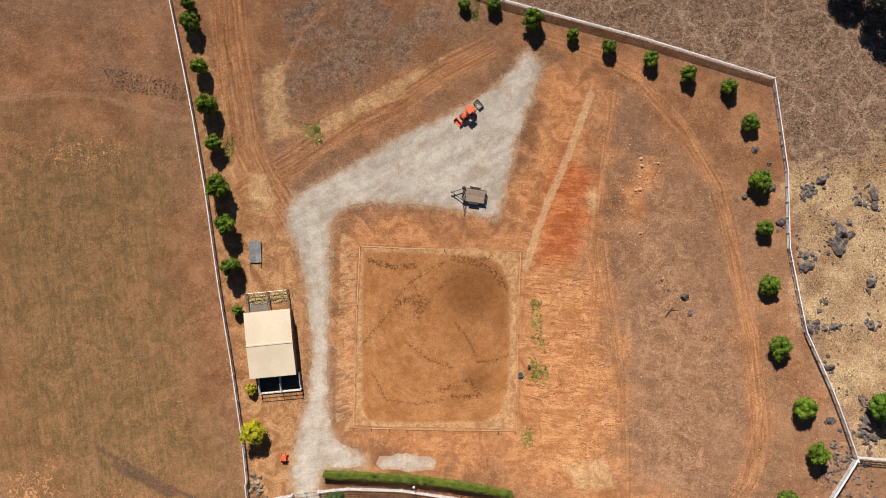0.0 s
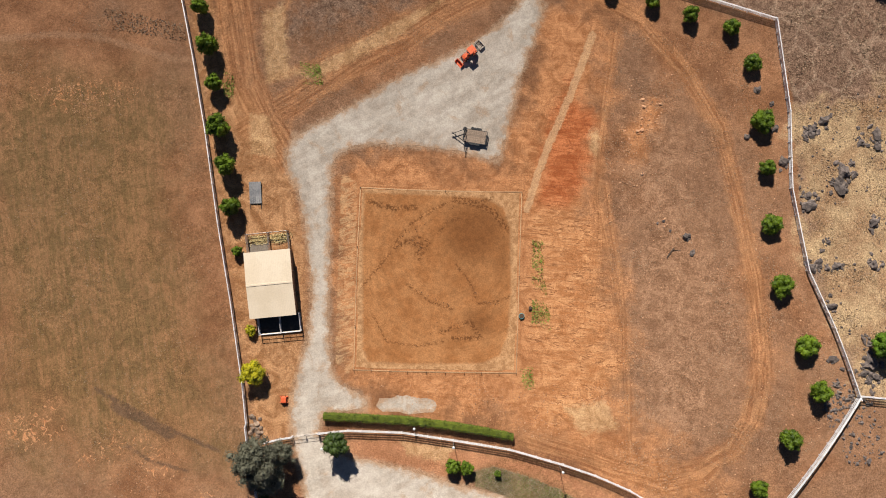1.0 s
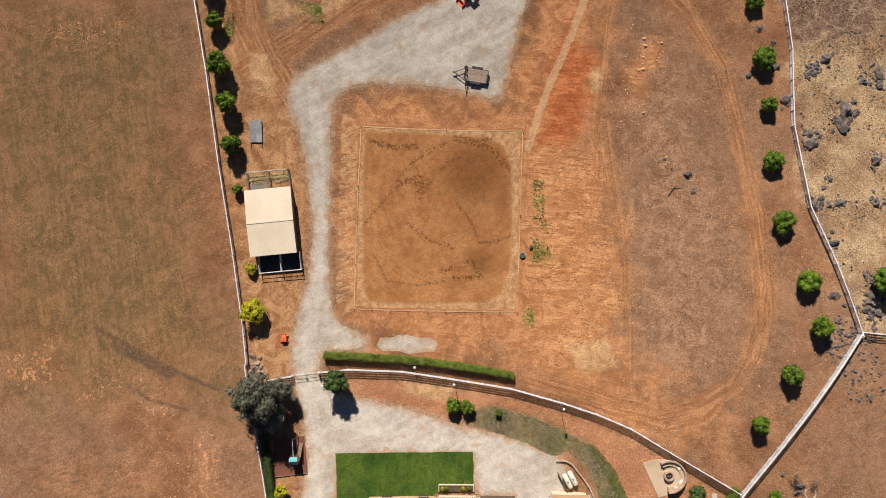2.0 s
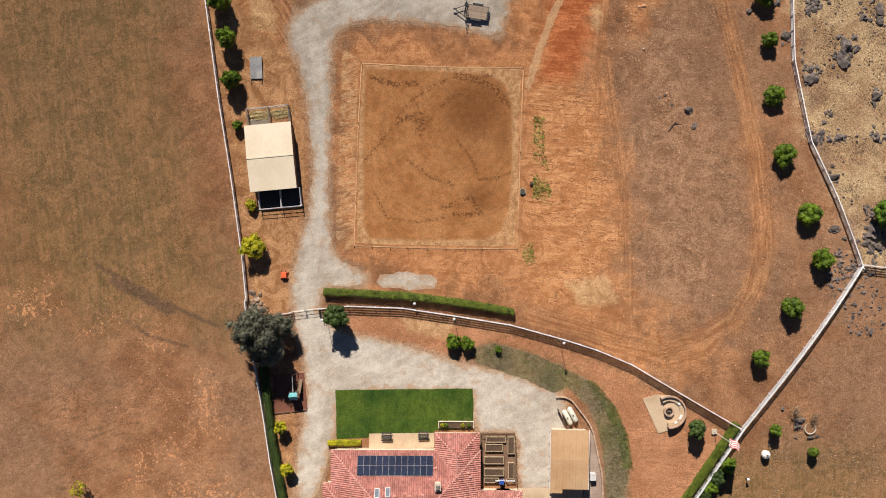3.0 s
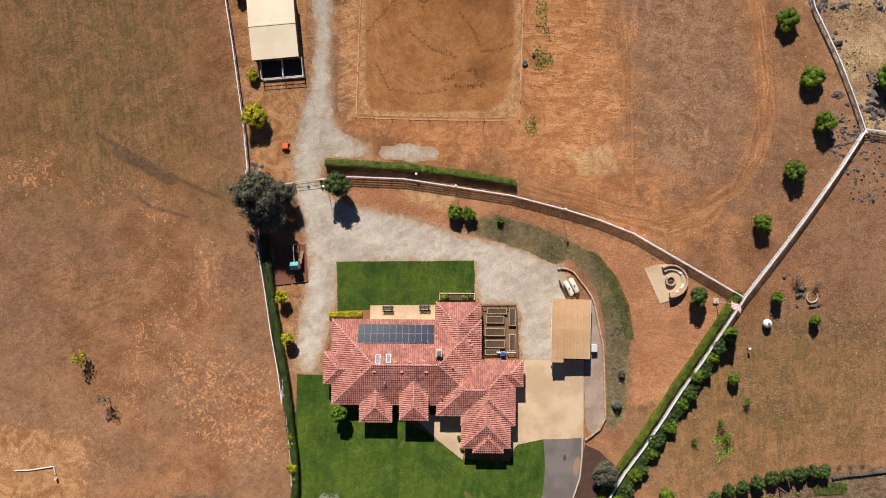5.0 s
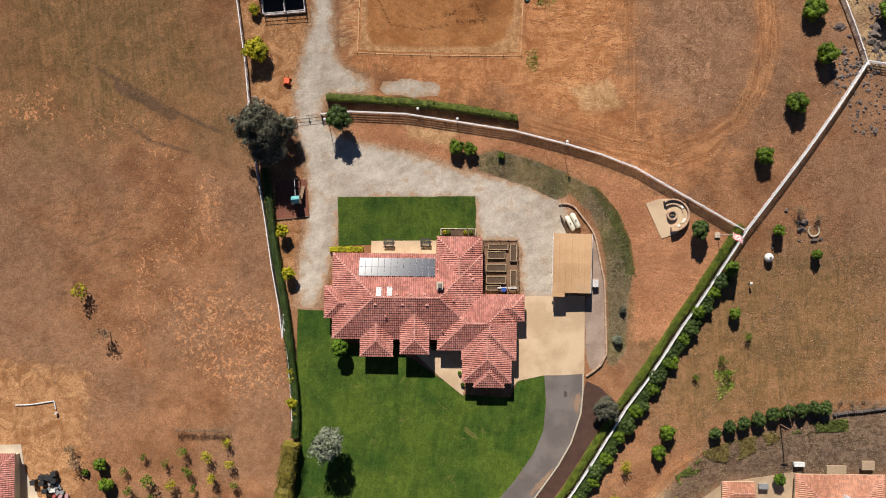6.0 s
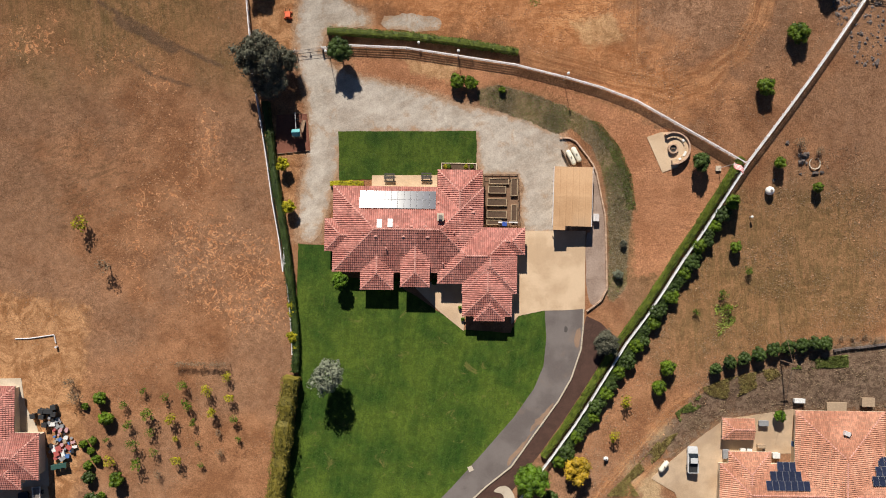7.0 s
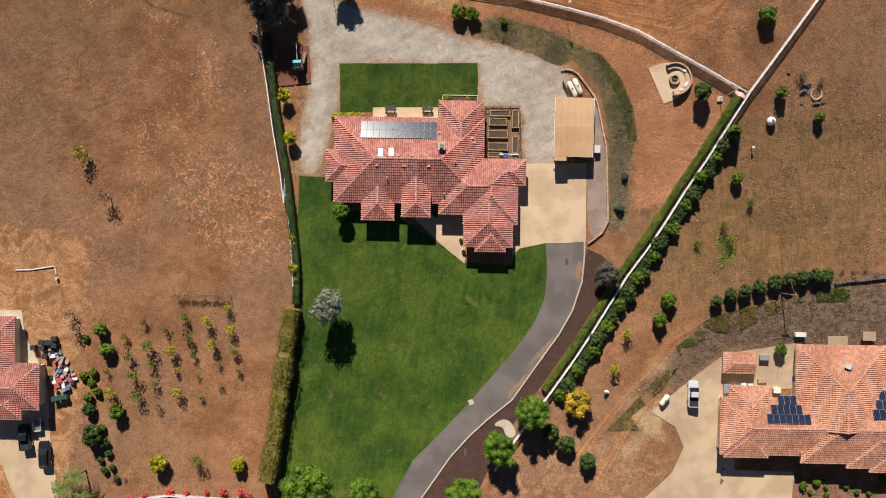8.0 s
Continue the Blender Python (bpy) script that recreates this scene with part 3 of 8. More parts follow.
    def duo(fac, dark, light, lo=0.36, hi=0.64):
        return mix(t, ramp(t, fac, lo, hi), dark, light)

    c = duo(patch, (0.25, 0.116, 0.057), (0.385, 0.195, 0.102))
    c = mix(t, share(ramp(t, wide, 0.42, 0.58), 0.55), c, duo(clump, (0.235, 0.138, 0.084), (0.33, 0.20, 0.128), 0.4, 0.6))
    # mown field: olive and red-brown bands, dabbed along the mower's rows
    olive = mask("olive", wide, 0.3, 0.9)
    c = mix(t, share(olive, 0.8), c, duo(calc(t, "ADD", share(mown, 0.5), share(blotch, 0.5)), (0.185, 0.122, 0.049), (0.315, 0.172, 0.080), 0.4, 0.6))
    c = mix(t, share(calc(t, "MULTIPLY", olive, ramp(t, dabs, 0.55, 0.64)), 0.45), c, (0.125, 0.074, 0.034))
    c = mix(t, share(calc(t, "MULTIPLY", attr("scaly"), ramp(t, ripple, 0.48, 0.62)), 0.55), c, (0.15, 0.088, 0.046))
    c = mix(t, share(mask("straw", patch), 0.88), c, duo(calc(t, "ADD", share(clump, 0.5), share(fibre, 0.5)), (0.125, 0.076, 0.054), (0.31, 0.205, 0.145), 0.4, 0.6))
    c = mix(t, share(calc(t, "MULTIPLY", ramp(t, attr("straw"), 0.62, 0.85), path), 0.5), c, (0.44, 0.315, 0.225))
    c = mix(t, share(mask("pale", patch), 0.88), c, duo(patch, (0.33, 0.20, 0.11), (0.50, 0.36, 0.21), 0.38, 0.62))
    c = mix(t, share(mask("bare", clump, 0.3, 0.8), 0.85), c, duo(blotch, (0.36, 0.17, 0.072), (0.53, 0.30, 0.15), 0.38, 0.62))
    c = mix(t, share(mask("yard", clump), 0.9), c, duo(patch, (0.40, 0.182, 0.093), (0.50, 0.248, 0.134)))
    c = mix(t, share(calc(t, "MULTIPLY", mask("yard", clump), rill), 0.45), c, (0.20, 0.08, 0.045))
    c = mix(t, share(mask("grey", blotch, 0.3, 1.0), 0.7), c, duo(calc(t, "ADD", share(blotch, 0.6), share(fibre, 0.4)), (0.25, 0.126, 0.068), (0.43, 0.255, 0.155), 0.4, 0.6))
    c = mix(t, share(mask("orange", patch, 0.3, 0.8), 0.9), c, duo(calc(t, "ADD", share(drag, 0.3), share(blotch, 0.7)), (0.41, 0.168, 0.066), (0.60, 0.30, 0.138), 0.38, 0.62))
    c = mix(t, share(mask("cut", patch, 0.35, 0.85), 0.9), c, duo(calc(t, "ADD", share(drag, 0.5), share(blotch, 0.5)), (0.39, 0.105, 0.034), (0.57, 0.205, 0.08), 0.4, 0.6))
    # bare flakes of bright soil
    flake = noise_node(t, 0.85, 6.0, 0.74, swirl=1.6)
    flakes = ramp(t, calc(t, "ADD", flake, calc(t, "MULTIPLY", calc(t, "SUBTRACT", attr("rust"), 0.5), 0.10)), 0.575, 0.615)
    c = mix(t, share(calc(t, "MULTIPLY", flakes, ramp(t, attr("rust"), 0.02, 0.4)), 0.85), c, duo(clump, (0.54, 0.23, 0.10), (0.66, 0.36, 0.185)))
    c = mix(t, share(mask("track", blotch, 0.35, 1.15), 0.7), c, duo(wheel, (0.30, 0.122, 0.050), (0.54, 0.275, 0.128), 0.36, 0.64))
    c = mix(t, share(mask("bank", patch, 0.35, 0.9), 0.6), c, duo(calc(t, "ADD", share(drag, 0.5), share(blotch, 0.5)), (0.49, 0.208, 0.080), (0.66, 0.36, 0.172), 0.4, 0.6))
    c = mix(t, share(calc(t, "MULTIPLY", mask("bank", patch), rill), 0.8), c, (0.20, 0.075, 0.032))
    c = mix(t, share(calc(t, "MULTIPLY", mask("cut", patch), rill), 0.6), c, (0.20, 0.05, 0.02))
    c = mix(t, share(mask("sandy", clump, 0.3, 0.8), 0.75), c, duo(blotch, (0.47, 0.28, 0.135), (0.60, 0.40, 0.22)))
    c = mix(t, share(calc(t, "MULTIPLY", mask("ledge", clump, 0.3, 0.9), ramp(t, ripple, 0.42, 0.58)), 0.6), c, (0.62, 0.40, 0.215))
    c = mix(t, share(mask("lane", clump, 0.45, 0.8), 0.85), c, (0.57, 0.355, 0.195))
    c = mix(t, share(mask("halo", clump, 0.4, 1.0), 0.65), c, (0.46, 0.33, 0.225))
    c = mix(t, share(mask("sod", clump), 0.8), c, duo(clump, (0.16, 0.135, 0.065), (0.27, 0.21, 0.13), 0.4, 0.6))
    c = mix(t, share(mask("loam", clump, 0.3, 0.8), 0.85), c, duo(clump, (0.10, 0.07, 0.052), (0.23, 0.165, 0.12), 0.4, 0.6))
    c = mix(t, share(mask("rut", clump, 0.4, 1.0), 0.75), c, (0.125, 0.078, 0.052))
    c = mix(t, share(mask("swale", clump, 0.4, 1.0), 0.6), c, (0.38, 0.22, 0.13))
    coarse = attr("straw")
    uneven = ramp(t, noise_node(t, 0.11, 4.0, 0.6), 0.4, 0.62)
    c = mix(t, calc(t, "SUBTRACT", calc(t, "ADD", 0.3, share(uneven, 0.25)), calc(t, "MAXIMUM", share(attr("orange"), 0.2), share(attr("yard"), 0.25))), c, duo(fibre, (0.32, 0.31, 0.30), (0.68, 0.68, 0.68)), "OVERLAY")
    c = mix(t, 0.3, c, duo(blotch, (0.35, 0.35, 0.35), (0.64, 0.64, 0.64)), "OVERLAY")
    c = mix(t, calc(t, "SUBTRACT", calc(t, "ADD", calc(t, "ADD", 0.34, share(uneven, 0.2)), share(coarse, 0.3)), share(attr("orange"), 0.14)), c, duo(grain, (0.28, 0.27, 0.26), (0.70, 0.70, 0.70)), "OVERLAY")
    link(t, c, b.inputs["Base Color"])
    b.inputs["Roughness"].default_value = 0.97
    b.inputs["Diffuse Roughness"].default_value = 1.0
    b.inputs["Specular IOR Level"].default_value = 0.1
    relief(t, b, calc(t, "ADD", clump, calc(t, "MULTIPLY", grain, 0.55)), 0.8, 0.3)
    return m


ground_mesh.materials.append(ground_material())
tagged(new("ground", ground_mesh), "dry brown and orange earth with sparse straw grass", "ground", kind="structure")


def lawn_material():
    m, t, b = nodes_of("mown_lawn")
    c = mix(t, ramp(t, noise_node(t, 0.11, 6.0, 0.65), 0.38, 0.62), (0.032, 0.074, 0.009), (0.105, 0.150, 0.018))
    c = mix(t, 0.35, c, mix(t, ramp(t, noise_node(t, 1.0, 4.0, 0.65, (1.3, 0.12, 1.0), -8), 0.36, 0.64), (0.022, 0.055, 0.009), (0.070, 0.113, 0.02)))
    c = mix(t, 0.45, c, mix(t, ramp(t, noise_node(t, 0.8, 5.0, 0.75, swirl=1.0), 0.38, 0.62), (0.32, 0.32, 0.32), (0.66, 0.66, 0.66)), "OVERLAY")
    c = mix(t, 0.5, c, mix(t, ramp(t, noise_node(t, 4.0, 3.0, 0.8), 0.36, 0.64), (0.3, 0.3, 0.3), (0.7, 0.7, 0.7)), "OVERLAY")
    c = mix(t, calc(t, "MULTIPLY", ramp(t, noise_node(t, 0.3, 5.0, 0.75, swirl=0.8), 0.60, 0.70), 0.6), c, (0.19, 0.165, 0.05))
    link(t, c, b.inputs["Base Color"])
    b.inputs["Roughness"].default_value = 0.9
    b.inputs["Diffuse Roughness"].default_value = 1.0
    b.inputs["Specular IOR Level"].default_value = 0.15
    relief(t, b, noise_node(t, 7.0, 3.0, 0.8), 0.7, 0.08)
    return m


def sand_material():
    m, t, b = nodes_of("raked_arena_sand")
    tc = t.nodes.new("ShaderNodeTexCoord")

    def from_spot(x, y, sx, sy):
        mp = t.nodes.new("ShaderNodeMapping")
        mp.vector_type = "TEXTURE"
        mp.inputs["Location"].default_value, mp.inputs["Scale"].default_value = (x, y, 0), (sx, sy, 1000)
        link(t, tc.outputs["Object"], mp.inputs[0])
        ln = t.nodes.new("ShaderNodeVectorMath")
        ln.operation = "LENGTH"
        link(t, mp.outputs[0], ln.inputs[0])
        return ln.outputs["Value"]

    patch, clump, grain = noise_node(t, 0.2, 6.0, 0.65), noise_node(t, 1.1, 5.0, 0.7), noise_node(t, 4.0, 3.0, 0.8)
    c = mix(t, ramp(t, patch, 0.36, 0.64), (0.365, 0.155, 0.056), (0.465, 0.222, 0.090))
    rake = t.nodes.new("ShaderNodeTexNoise")
    rake.noise_dimensions = "1D"
    rake.inputs["Scale"].default_value, rake.inputs["Detail"].default_value = 14.0, 4.0
    link(t, calc(t, "ADD", from_spot(1.5, -11.0, 13, 14), calc(t, "MULTIPLY", patch, 0.15)), rake.inputs["W"])
    c = mix(t, 0.2, c, mix(t, ramp(t, rake.outputs["Fac"], 0.35, 0.65), (0.34, 0.34, 0.34), (0.62, 0.62, 0.62)), "OVERLAY")
    damp = attribute(t, "damp")
    c = mix(t, calc(t, "MULTIPLY", ramp(t, calc(t, "ADD", damp, calc(t, "MULTIPLY", calc(t, "SUBTRACT", patch, 0.5), 1.0)), 0.1, 0.9), 0.85), c, (0.215, 0.083, 0.028))
    rim_ = calc(t, "ADD", attribute(t, "rim"), calc(t, "MULTIPLY", calc(t, "SUBTRACT", clump, 0.5), 1.2))
    c = mix(t, calc(t, "MULTIPLY", calc(t, "SUBTRACT", 1.0, ramp(t, rim_, 0.1, 0.8)), 0.75), c, mix(t, ramp(t, clump, 0.4, 0.6), (0.45, 0.25, 0.12), (0.58, 0.36, 0.19)))
    prints = ramp(t, noise_node(t, 2.6, 3.0, 0.7), 0.46, 0.56)
    c = mix(t, calc(t, "MULTIPLY", calc(t, "MULTIPLY", attribute(t, "trail"), prints), 0.85), c, (0.15, 0.058, 0.021))
    c = mix(t, calc(t, "MULTIPLY", ramp(t, noise_node(t, 2.2, 2.0, 0.6), 0.65, 0.7), 0.5), c, (0.17, 0.075, 0.03))
    c = mix(t, 0.4, c, mix(t, ramp(t, clump, 0.36, 0.64), (0.36, 0.36, 0.36), (0.62, 0.62, 0.62)), "OVERLAY")
    c = mix(t, 0.5, c, mix(t, ramp(t, grain, 0.36, 0.64), (0.34, 0.34, 0.34), (0.64, 0.64, 0.64)), "OVERLAY")
    link(t, c, b.inputs["Base Color"])
    b.inputs["Roughness"].default_value = 0.95
    b.inputs["Diffuse Roughness"].default_value = 1.0
    b.inputs["Specular IOR Level"].default_value = 0.1
    relief(t, b, calc(t, "ADD", clump, calc(t, "MULTIPLY", grain, 0.4)), 0.5, 0.2)
    return m


SAND = sand_material()
LAWN = lawn_material()
sheet("road", ROAD, 0.025, GRAVEL, "pale crushed gravel drive widening to a yard", "gravel drive", 0.5, step=0.5, lanes=[
    [(-22.3, -3.1), (-23.1, 6.9), (-20.4, 9.9), (-14.4, 11.9), (-4.4, 15.9), (4.6, 18.9)], [(-24.0, -45.5), (-24.0, -41.2), (-22.5, -27.3), (-21.5, -13.4), (-22.3, -3.1)],
    [(-22.5, -43.5), (-18.6, -51.5), (-8.7, -53.5), (6.2, -55.5), (16.9, -60.5)], [(-24.0, -45.5), (-21.5, -55.4), (-22.6, -65.4), (-24.2, -73.4)],
    [(8.5, 23.5), (12.0, 27.5), (15.0, 32.0)], [(-14.0, 13.5), (-4.0, 11.5), (4.0, 14.5), (9.0, 20.0)]])
sheet("road_strip", [(-11.8, -36.1), (-2.2, -36.4), (-1.3, -38.4), (-2.6, -39.4), 
        (-11.6, -39.0)], 0.025, GRAVEL, "short strip of pale gravel", "gravel", 0.45, step=0.5)
sheet("side_yard", [(24.2, -73.9), (25.6, -73.9), (25.3, -62.0), (26.3, -64.9), (27.8, -73.6), (28.3, -82.5), (28.0, -85.5), 
        (24.9, -87.5)], 0.03, GRAVEL_DARK, "worn grey-brown gravel beside the garage", "gravel", 0.15)
# riding arena: a fine grid of sand inside the edging, with hoof trails, damp patches and a pale rim where the rounded corners leave the rails
ARENA = [(-14.6, 0.4), (-5.4, 0.1), (4.6, -0.2), (13.5, -0.3), (13.1, -11.8), (12.9, -21.7), (12.5, -31.7), (3.6, -31.8), (-6.4, -31.7), (-15.6, -31.3), (-15.3, -19.9), (-15.0, -9.9)]
RIDDEN = [(-14.4, 0.0), (-2.0, -0.4), (7.5, -0.9), (10.8, -2.8), (12.1, -6.5), (12.2, -18.0), (11.7, -25.0), (10.2, -29.2), (7.0, -30.8), (-6.0, -31.0), (-13.5, -30.6), (-14.6, -28.0), (-14.7, -10.0)]
HOOF_TRAILS = [
    ([(-8.4, -9.1), (-5.4, -5.6), (-1.4, -3.1), (1.6, -1.9), (4.6, -2.4), (8.5, -1.4)], 0.3), ([(-14.4, -17.1), (-9.4, -11.1), (-4.9, -8.1), (-2.4, -9.1), (-4.4, -12.1)], 0.25),
    ([(2.2, -13.1), (4.6, -16.1), (6.0, -20.0), (9.5, -19.5), (12.0, -18.5)], 0.22), ([(-6.4, -16.6), (-2.4, -19.6), (1.6, -21.0)], 0.22), ([(-0.9, -7.6), (0.6, -5.6), (2.6, -5.1)], 0.25),
    ([(-0.4, -25.0), (4.6, -23.0), (6.5, -26.0), (1.6, -26.0)], 0.4), ([(-8.6, -10.1), (-6.2, -8.9), (-3.9, -9.7), (-4.7, -11.3)], 0.5), ([(2.0, -1.5), (6.0, -2.5), (9.0, -4.0), (11.0, -7.0)], 0.6),
    ([(-13.0, -2.0), (-9.0, -3.2), (-5.0, -3.0)], 0.5), ([(-12.5, -21.9), (-10.1, -26.6), (-4.6, -27.4), (0.1, -26.6)], 0.2)]
ax_, ay_ = np.meshgrid(np.linspace(0, 1, 120), np.linspace(0, 1, 136))
corners = [np.array(ARENA[i]) for i in (0, 3, 6, 9)]
sand_xy = ((1 - ax_) * (1 - ay_))[..., None] * corners[0] + (ax_ * (1 - ay_))[..., None] * corners[1] + (ax_ * ay_)[..., None] * corners[2] + ((1 - ax_) * ay_)[..., None] * corners[3]
SX, SY = sand_xy[..., 0], sand_xy[..., 1]
sand_co = np.stack([SX, SY, ground_z(SX, SY) + 0.03 - 0.2 * (off_line(ARENA, SX, SY, True) < 0.05)], -1).reshape(-1, 3)
sand_ids = np.arange(SX.size).reshape(SX.shape)
sand_faces = np.stack([sand_ids[:-1, :-1], sand_ids[1:, :-1], sand_ids[1:, 1:], sand_ids[:-1, 1:]], -1).reshape(-1, 4)
sand_mesh = raw("arena_floor", sand_co.tolist(), sand_faces.tolist(), SAND)
d_in = off_line(RIDDEN, SX, SY, True)
trail = np.maximum.reduce([np.clip((w - off_line(line, SX, SY)) / 0.3 + 0.5, 0, 1) for line, w in HOOF_TRAILS])
damp = np.maximum.reduce([k * np.exp(-((SX - x) / wx) ** 2 - ((SY - y) / wy) ** 2) for x, y, wx, wy, k in ((5.2, -7.5, 6.5, 6.0, 1.0), (10.0, -11.0, 2.5, 8.0, 0.6), (6.5, -23.0, 3.5, 3.2, 0.75), (-4.4, -9.4, 3.0, 2.6, 0.45), (4.0, -16.0, 7.0, 5.0, 0.4))])
for key, v in (("rim", np.where(inside(RIDDEN, SX, SY), d_in, -d_in)), ("trail", trail), ("damp", damp)):
    sand_mesh.attributes.new(key, "FLOAT", "POINT").data.foreach_set("value", v.ravel().astype(np.float32))
tagged(new("arena_floor", sand_mesh), "raked brown sand riding arena with hoof prints", "arena", kind="structure")
sheet("back_lawn", [(-19.0, -56.9), (5.1, -56.5), (5.3, -63.6), (-1.4, -63.8), (-1.9, -64.4), 
        (-18.7, -65.5)], 0.07, LAWN, "green mown back lawn", "lawn", 0.12, smooth_corners=False)
sheet("front_lawn", [(-25.7, -76.6), (-20.4, -76.8), (-20.0, -77.6), (-18.8, -78.2), (-18.8, -81.0), (-18.4, -82.2), (-8.8, -83.1), (-1.3, -87.9), (3.4, -91.3), (11.7, -91.7), (13.1, -87.9), (17.8, -87.4), (18.1, -92.5), (17.8, -97.5), (16.1, -101.5), (12.8, -106.6), (6.8, -113.7), (1.9, -119.4), (-5.0, -126.7), (-10.2, -137.0), (-12.8, -137.1), (-29.7, -137.3), (-28.0, -123.8), (-26.2, -109.4), (-25.2, -101.3), (-26.0, -93.3)], 0.07, LAWN, "large green mown front lawn", "lawn", 0.15, smooth_corners=False)
sheet("court", [(12.6, -73.9), (24.3, -73.7), (24.5, -87.3), (20.9, -87.6), (17.4, -87.7), (13.0, -88.7), (11.7, -90.2), 
        (11.6, -84.7)], 0.11, CONCRETE, "tan concrete parking court", "concrete court", level=False, smooth_corners=False)
DRIVE_LEFT = [(17.5, -87.4), (17.9, -92.5), (17.5, -97.5), (15.9, -101.5), (12.5, -106.6), (6.6, -113.7), (1.7, -119.4), (-5.2, -126.7), (-10.4, -137.0)]
DRIVE_RIGHT = [(24.3, -87.3), (24.3, -90.4), (24.0, -94.4), (22.4, -99.6), (20.2, -103.7), (16.5, -109.1), (12.2, -115.5), (7.9, -119.1), (4.8, -122.1), (1.5, -125.9), (-6.0, -137.2)]
sheet("driveway", DRIVE_LEFT + DRIVE_RIGHT[::-1], 0.09, ASPHALT, "worn grey asphalt driveway curving past the lawn", "driveway", smooth_corners=False)
sheet("mulch_bed", [(24.9, -88.6), (27.3, -89.6), (30.1, -92.2), (27.2, -97.2), (24.3, -102.2), (21.2, -107.2), (17.2, -113.1), (10.7, -122.4), (4.5, -137.0), (-5.9, -137.2), (1.6, -125.9), (4.9, -122.1), (8.0, -119.1), (12.3, -115.5), (16.6, -109.1), (20.3, -103.7), (22.5, -99.6), (24.1, -94.4), (24.4, -90.4)], 0.03, MULCH, "dark brown mulch bed beside the driveway", "mulch bed", 0.1, smooth_corners=False)
sheet("front_walk", [(-5.4, -83.8), (-1.0, -88.0), (3.4, -91.5), (3.7, -84.9), (3.7, -82.9), 
        (-4.9, -83.0)], 0.12, CONCRETE, "tan concrete walk to the front door", "walkway", smooth_corners=False)
sheet("back_patio", [(-13.0, -64.5), (-1.6, -64.3), (-1.6, -66.9), 
        (-13.0, -67.1)], 0.13, CONCRETE, "tan concrete back patio", "patio", smooth_corners=False)
sheet("fire_pit_patio", [(34.1, -57.6), (36.3, -56.8), (38.0, -56.8), (40.1, -58.1), (40.6, -60.0), (39.3, -62.7), 
        (36.9, -63.6)], 0.12, CONCRETE, "tan concrete fire pit patio", "patio", smooth_corners=False)
sheet("neighbour_court", [(37.1, -117.4), (39.4, -115.4), (50.4, -106.9), (63.8, -104.5), (64.7, -113.1), (52.5, -113.3), (53.2, -128.3), 
        (64.1, -128.5), (63.8, -135.5), (33.3, -135.9), (41.5, -128.5), (43.5, -124.0), 
        (41.7, -120.2)], 0.1, CONCRETE, "beige concrete court of the neighbouring house", "concrete court", smooth_corners=False)
sheet("neighbour_drive", [(-80.9, -120.6), (-69.6, -119.8), (-68.8, -126.4), (-68.0, -134.9), (-67.7, -136.8), (-74.5, -136.9), (-76.4, -132.7), 
        (-77.8, -128.6), (-81.2, -126.6)], 0.1, CONCRETE, "beige concrete drive of the neighbouring house", "driveway", smooth_corners=False)
sheet("neighbour_walk", [(-80.5, -101.0), (-73.8, -100.8), (-73.2, -105.6), (-71.2, -109.3), (-69.4, -115.2), (-69.3, -120.0), 
        (-80.9, -120.4)], 0.1, CONCRETE_PALE, "pale concrete walk round the neighbouring house", "walkway", smooth_corners=False)


# ---- buildings ----
def tile_slope(verts, faces, a, e, n, length, run, hip0, hip1, z, pitch, tile=0.36, course=0.42):
    """Barrel tiles on one slope: eave from a along e, rising along n to the ridge; each tile is an island of its own."""
    for i in range(int(length / tile) + 1):
        us = [min(length, i * tile + tile * k / 3) for k in range(4)]
        if us[3] - us[0] < 0.05:
            continue
        tops = [max(0.0, min([run] + ([u] if hip0 else []) + ([length - u] if hip1 else []))) for u in us]
        v = 0.0
        while v < max(tops) - 0.02:
            base = len(verts)
            for up, lift in ((v, 0.095), (v + course, 0.012)):
                for k in range(4):
                    w = min(up, tops[k])
                    bump = (0.0, 0.12, 0.12, 0.0)[k]
                    verts.append((a[0] + e[0] * us[k] + n[0] * w, a[1] + e[1] * us[k] + n[1] * w, z + w * pitch + bump + lift))
            for k in range(3):
                if min(v + course, tops[k]) - v > 0.02 or min(v + course, tops[k + 1]) - v > 0.02:
                    faces.append((base + k, base + k + 1, base + 5 + k, base + 4 + k))
            v += course


def cap_line(verts, faces, p, q, wide=0.17, step=0.45):
    """Ridge tiles from p to q, one island each."""
    p, q = Vector(p), Vector(q)
    d = q - p
    side = Vector((-d.y, d.x, 0)).normalized() * wide
    for i in range(max(1, int(d.length / step))):
        a, b = p + d * (i * step / d.length), p + d * min(1, (i + 1.05) * step / d.length)
        base = len(verts)
        for c, s, h in ((a, 0.85, 0.11), (b, 1.0, 0.14)):
            verts += [tuple(c - side * s + Vector((0, 0, 0.03))), tuple(c - side * s * 0.5 + Vector((0, 0, h))), tuple(c + side * s * 0.5 + Vector((0, 0, h))), tuple(c + side * s + Vector((0, 0, 0.03)))]
        faces += [(base + k, base + k + 1, base + 5 + k, base + 4 + k) for k in range(3)]


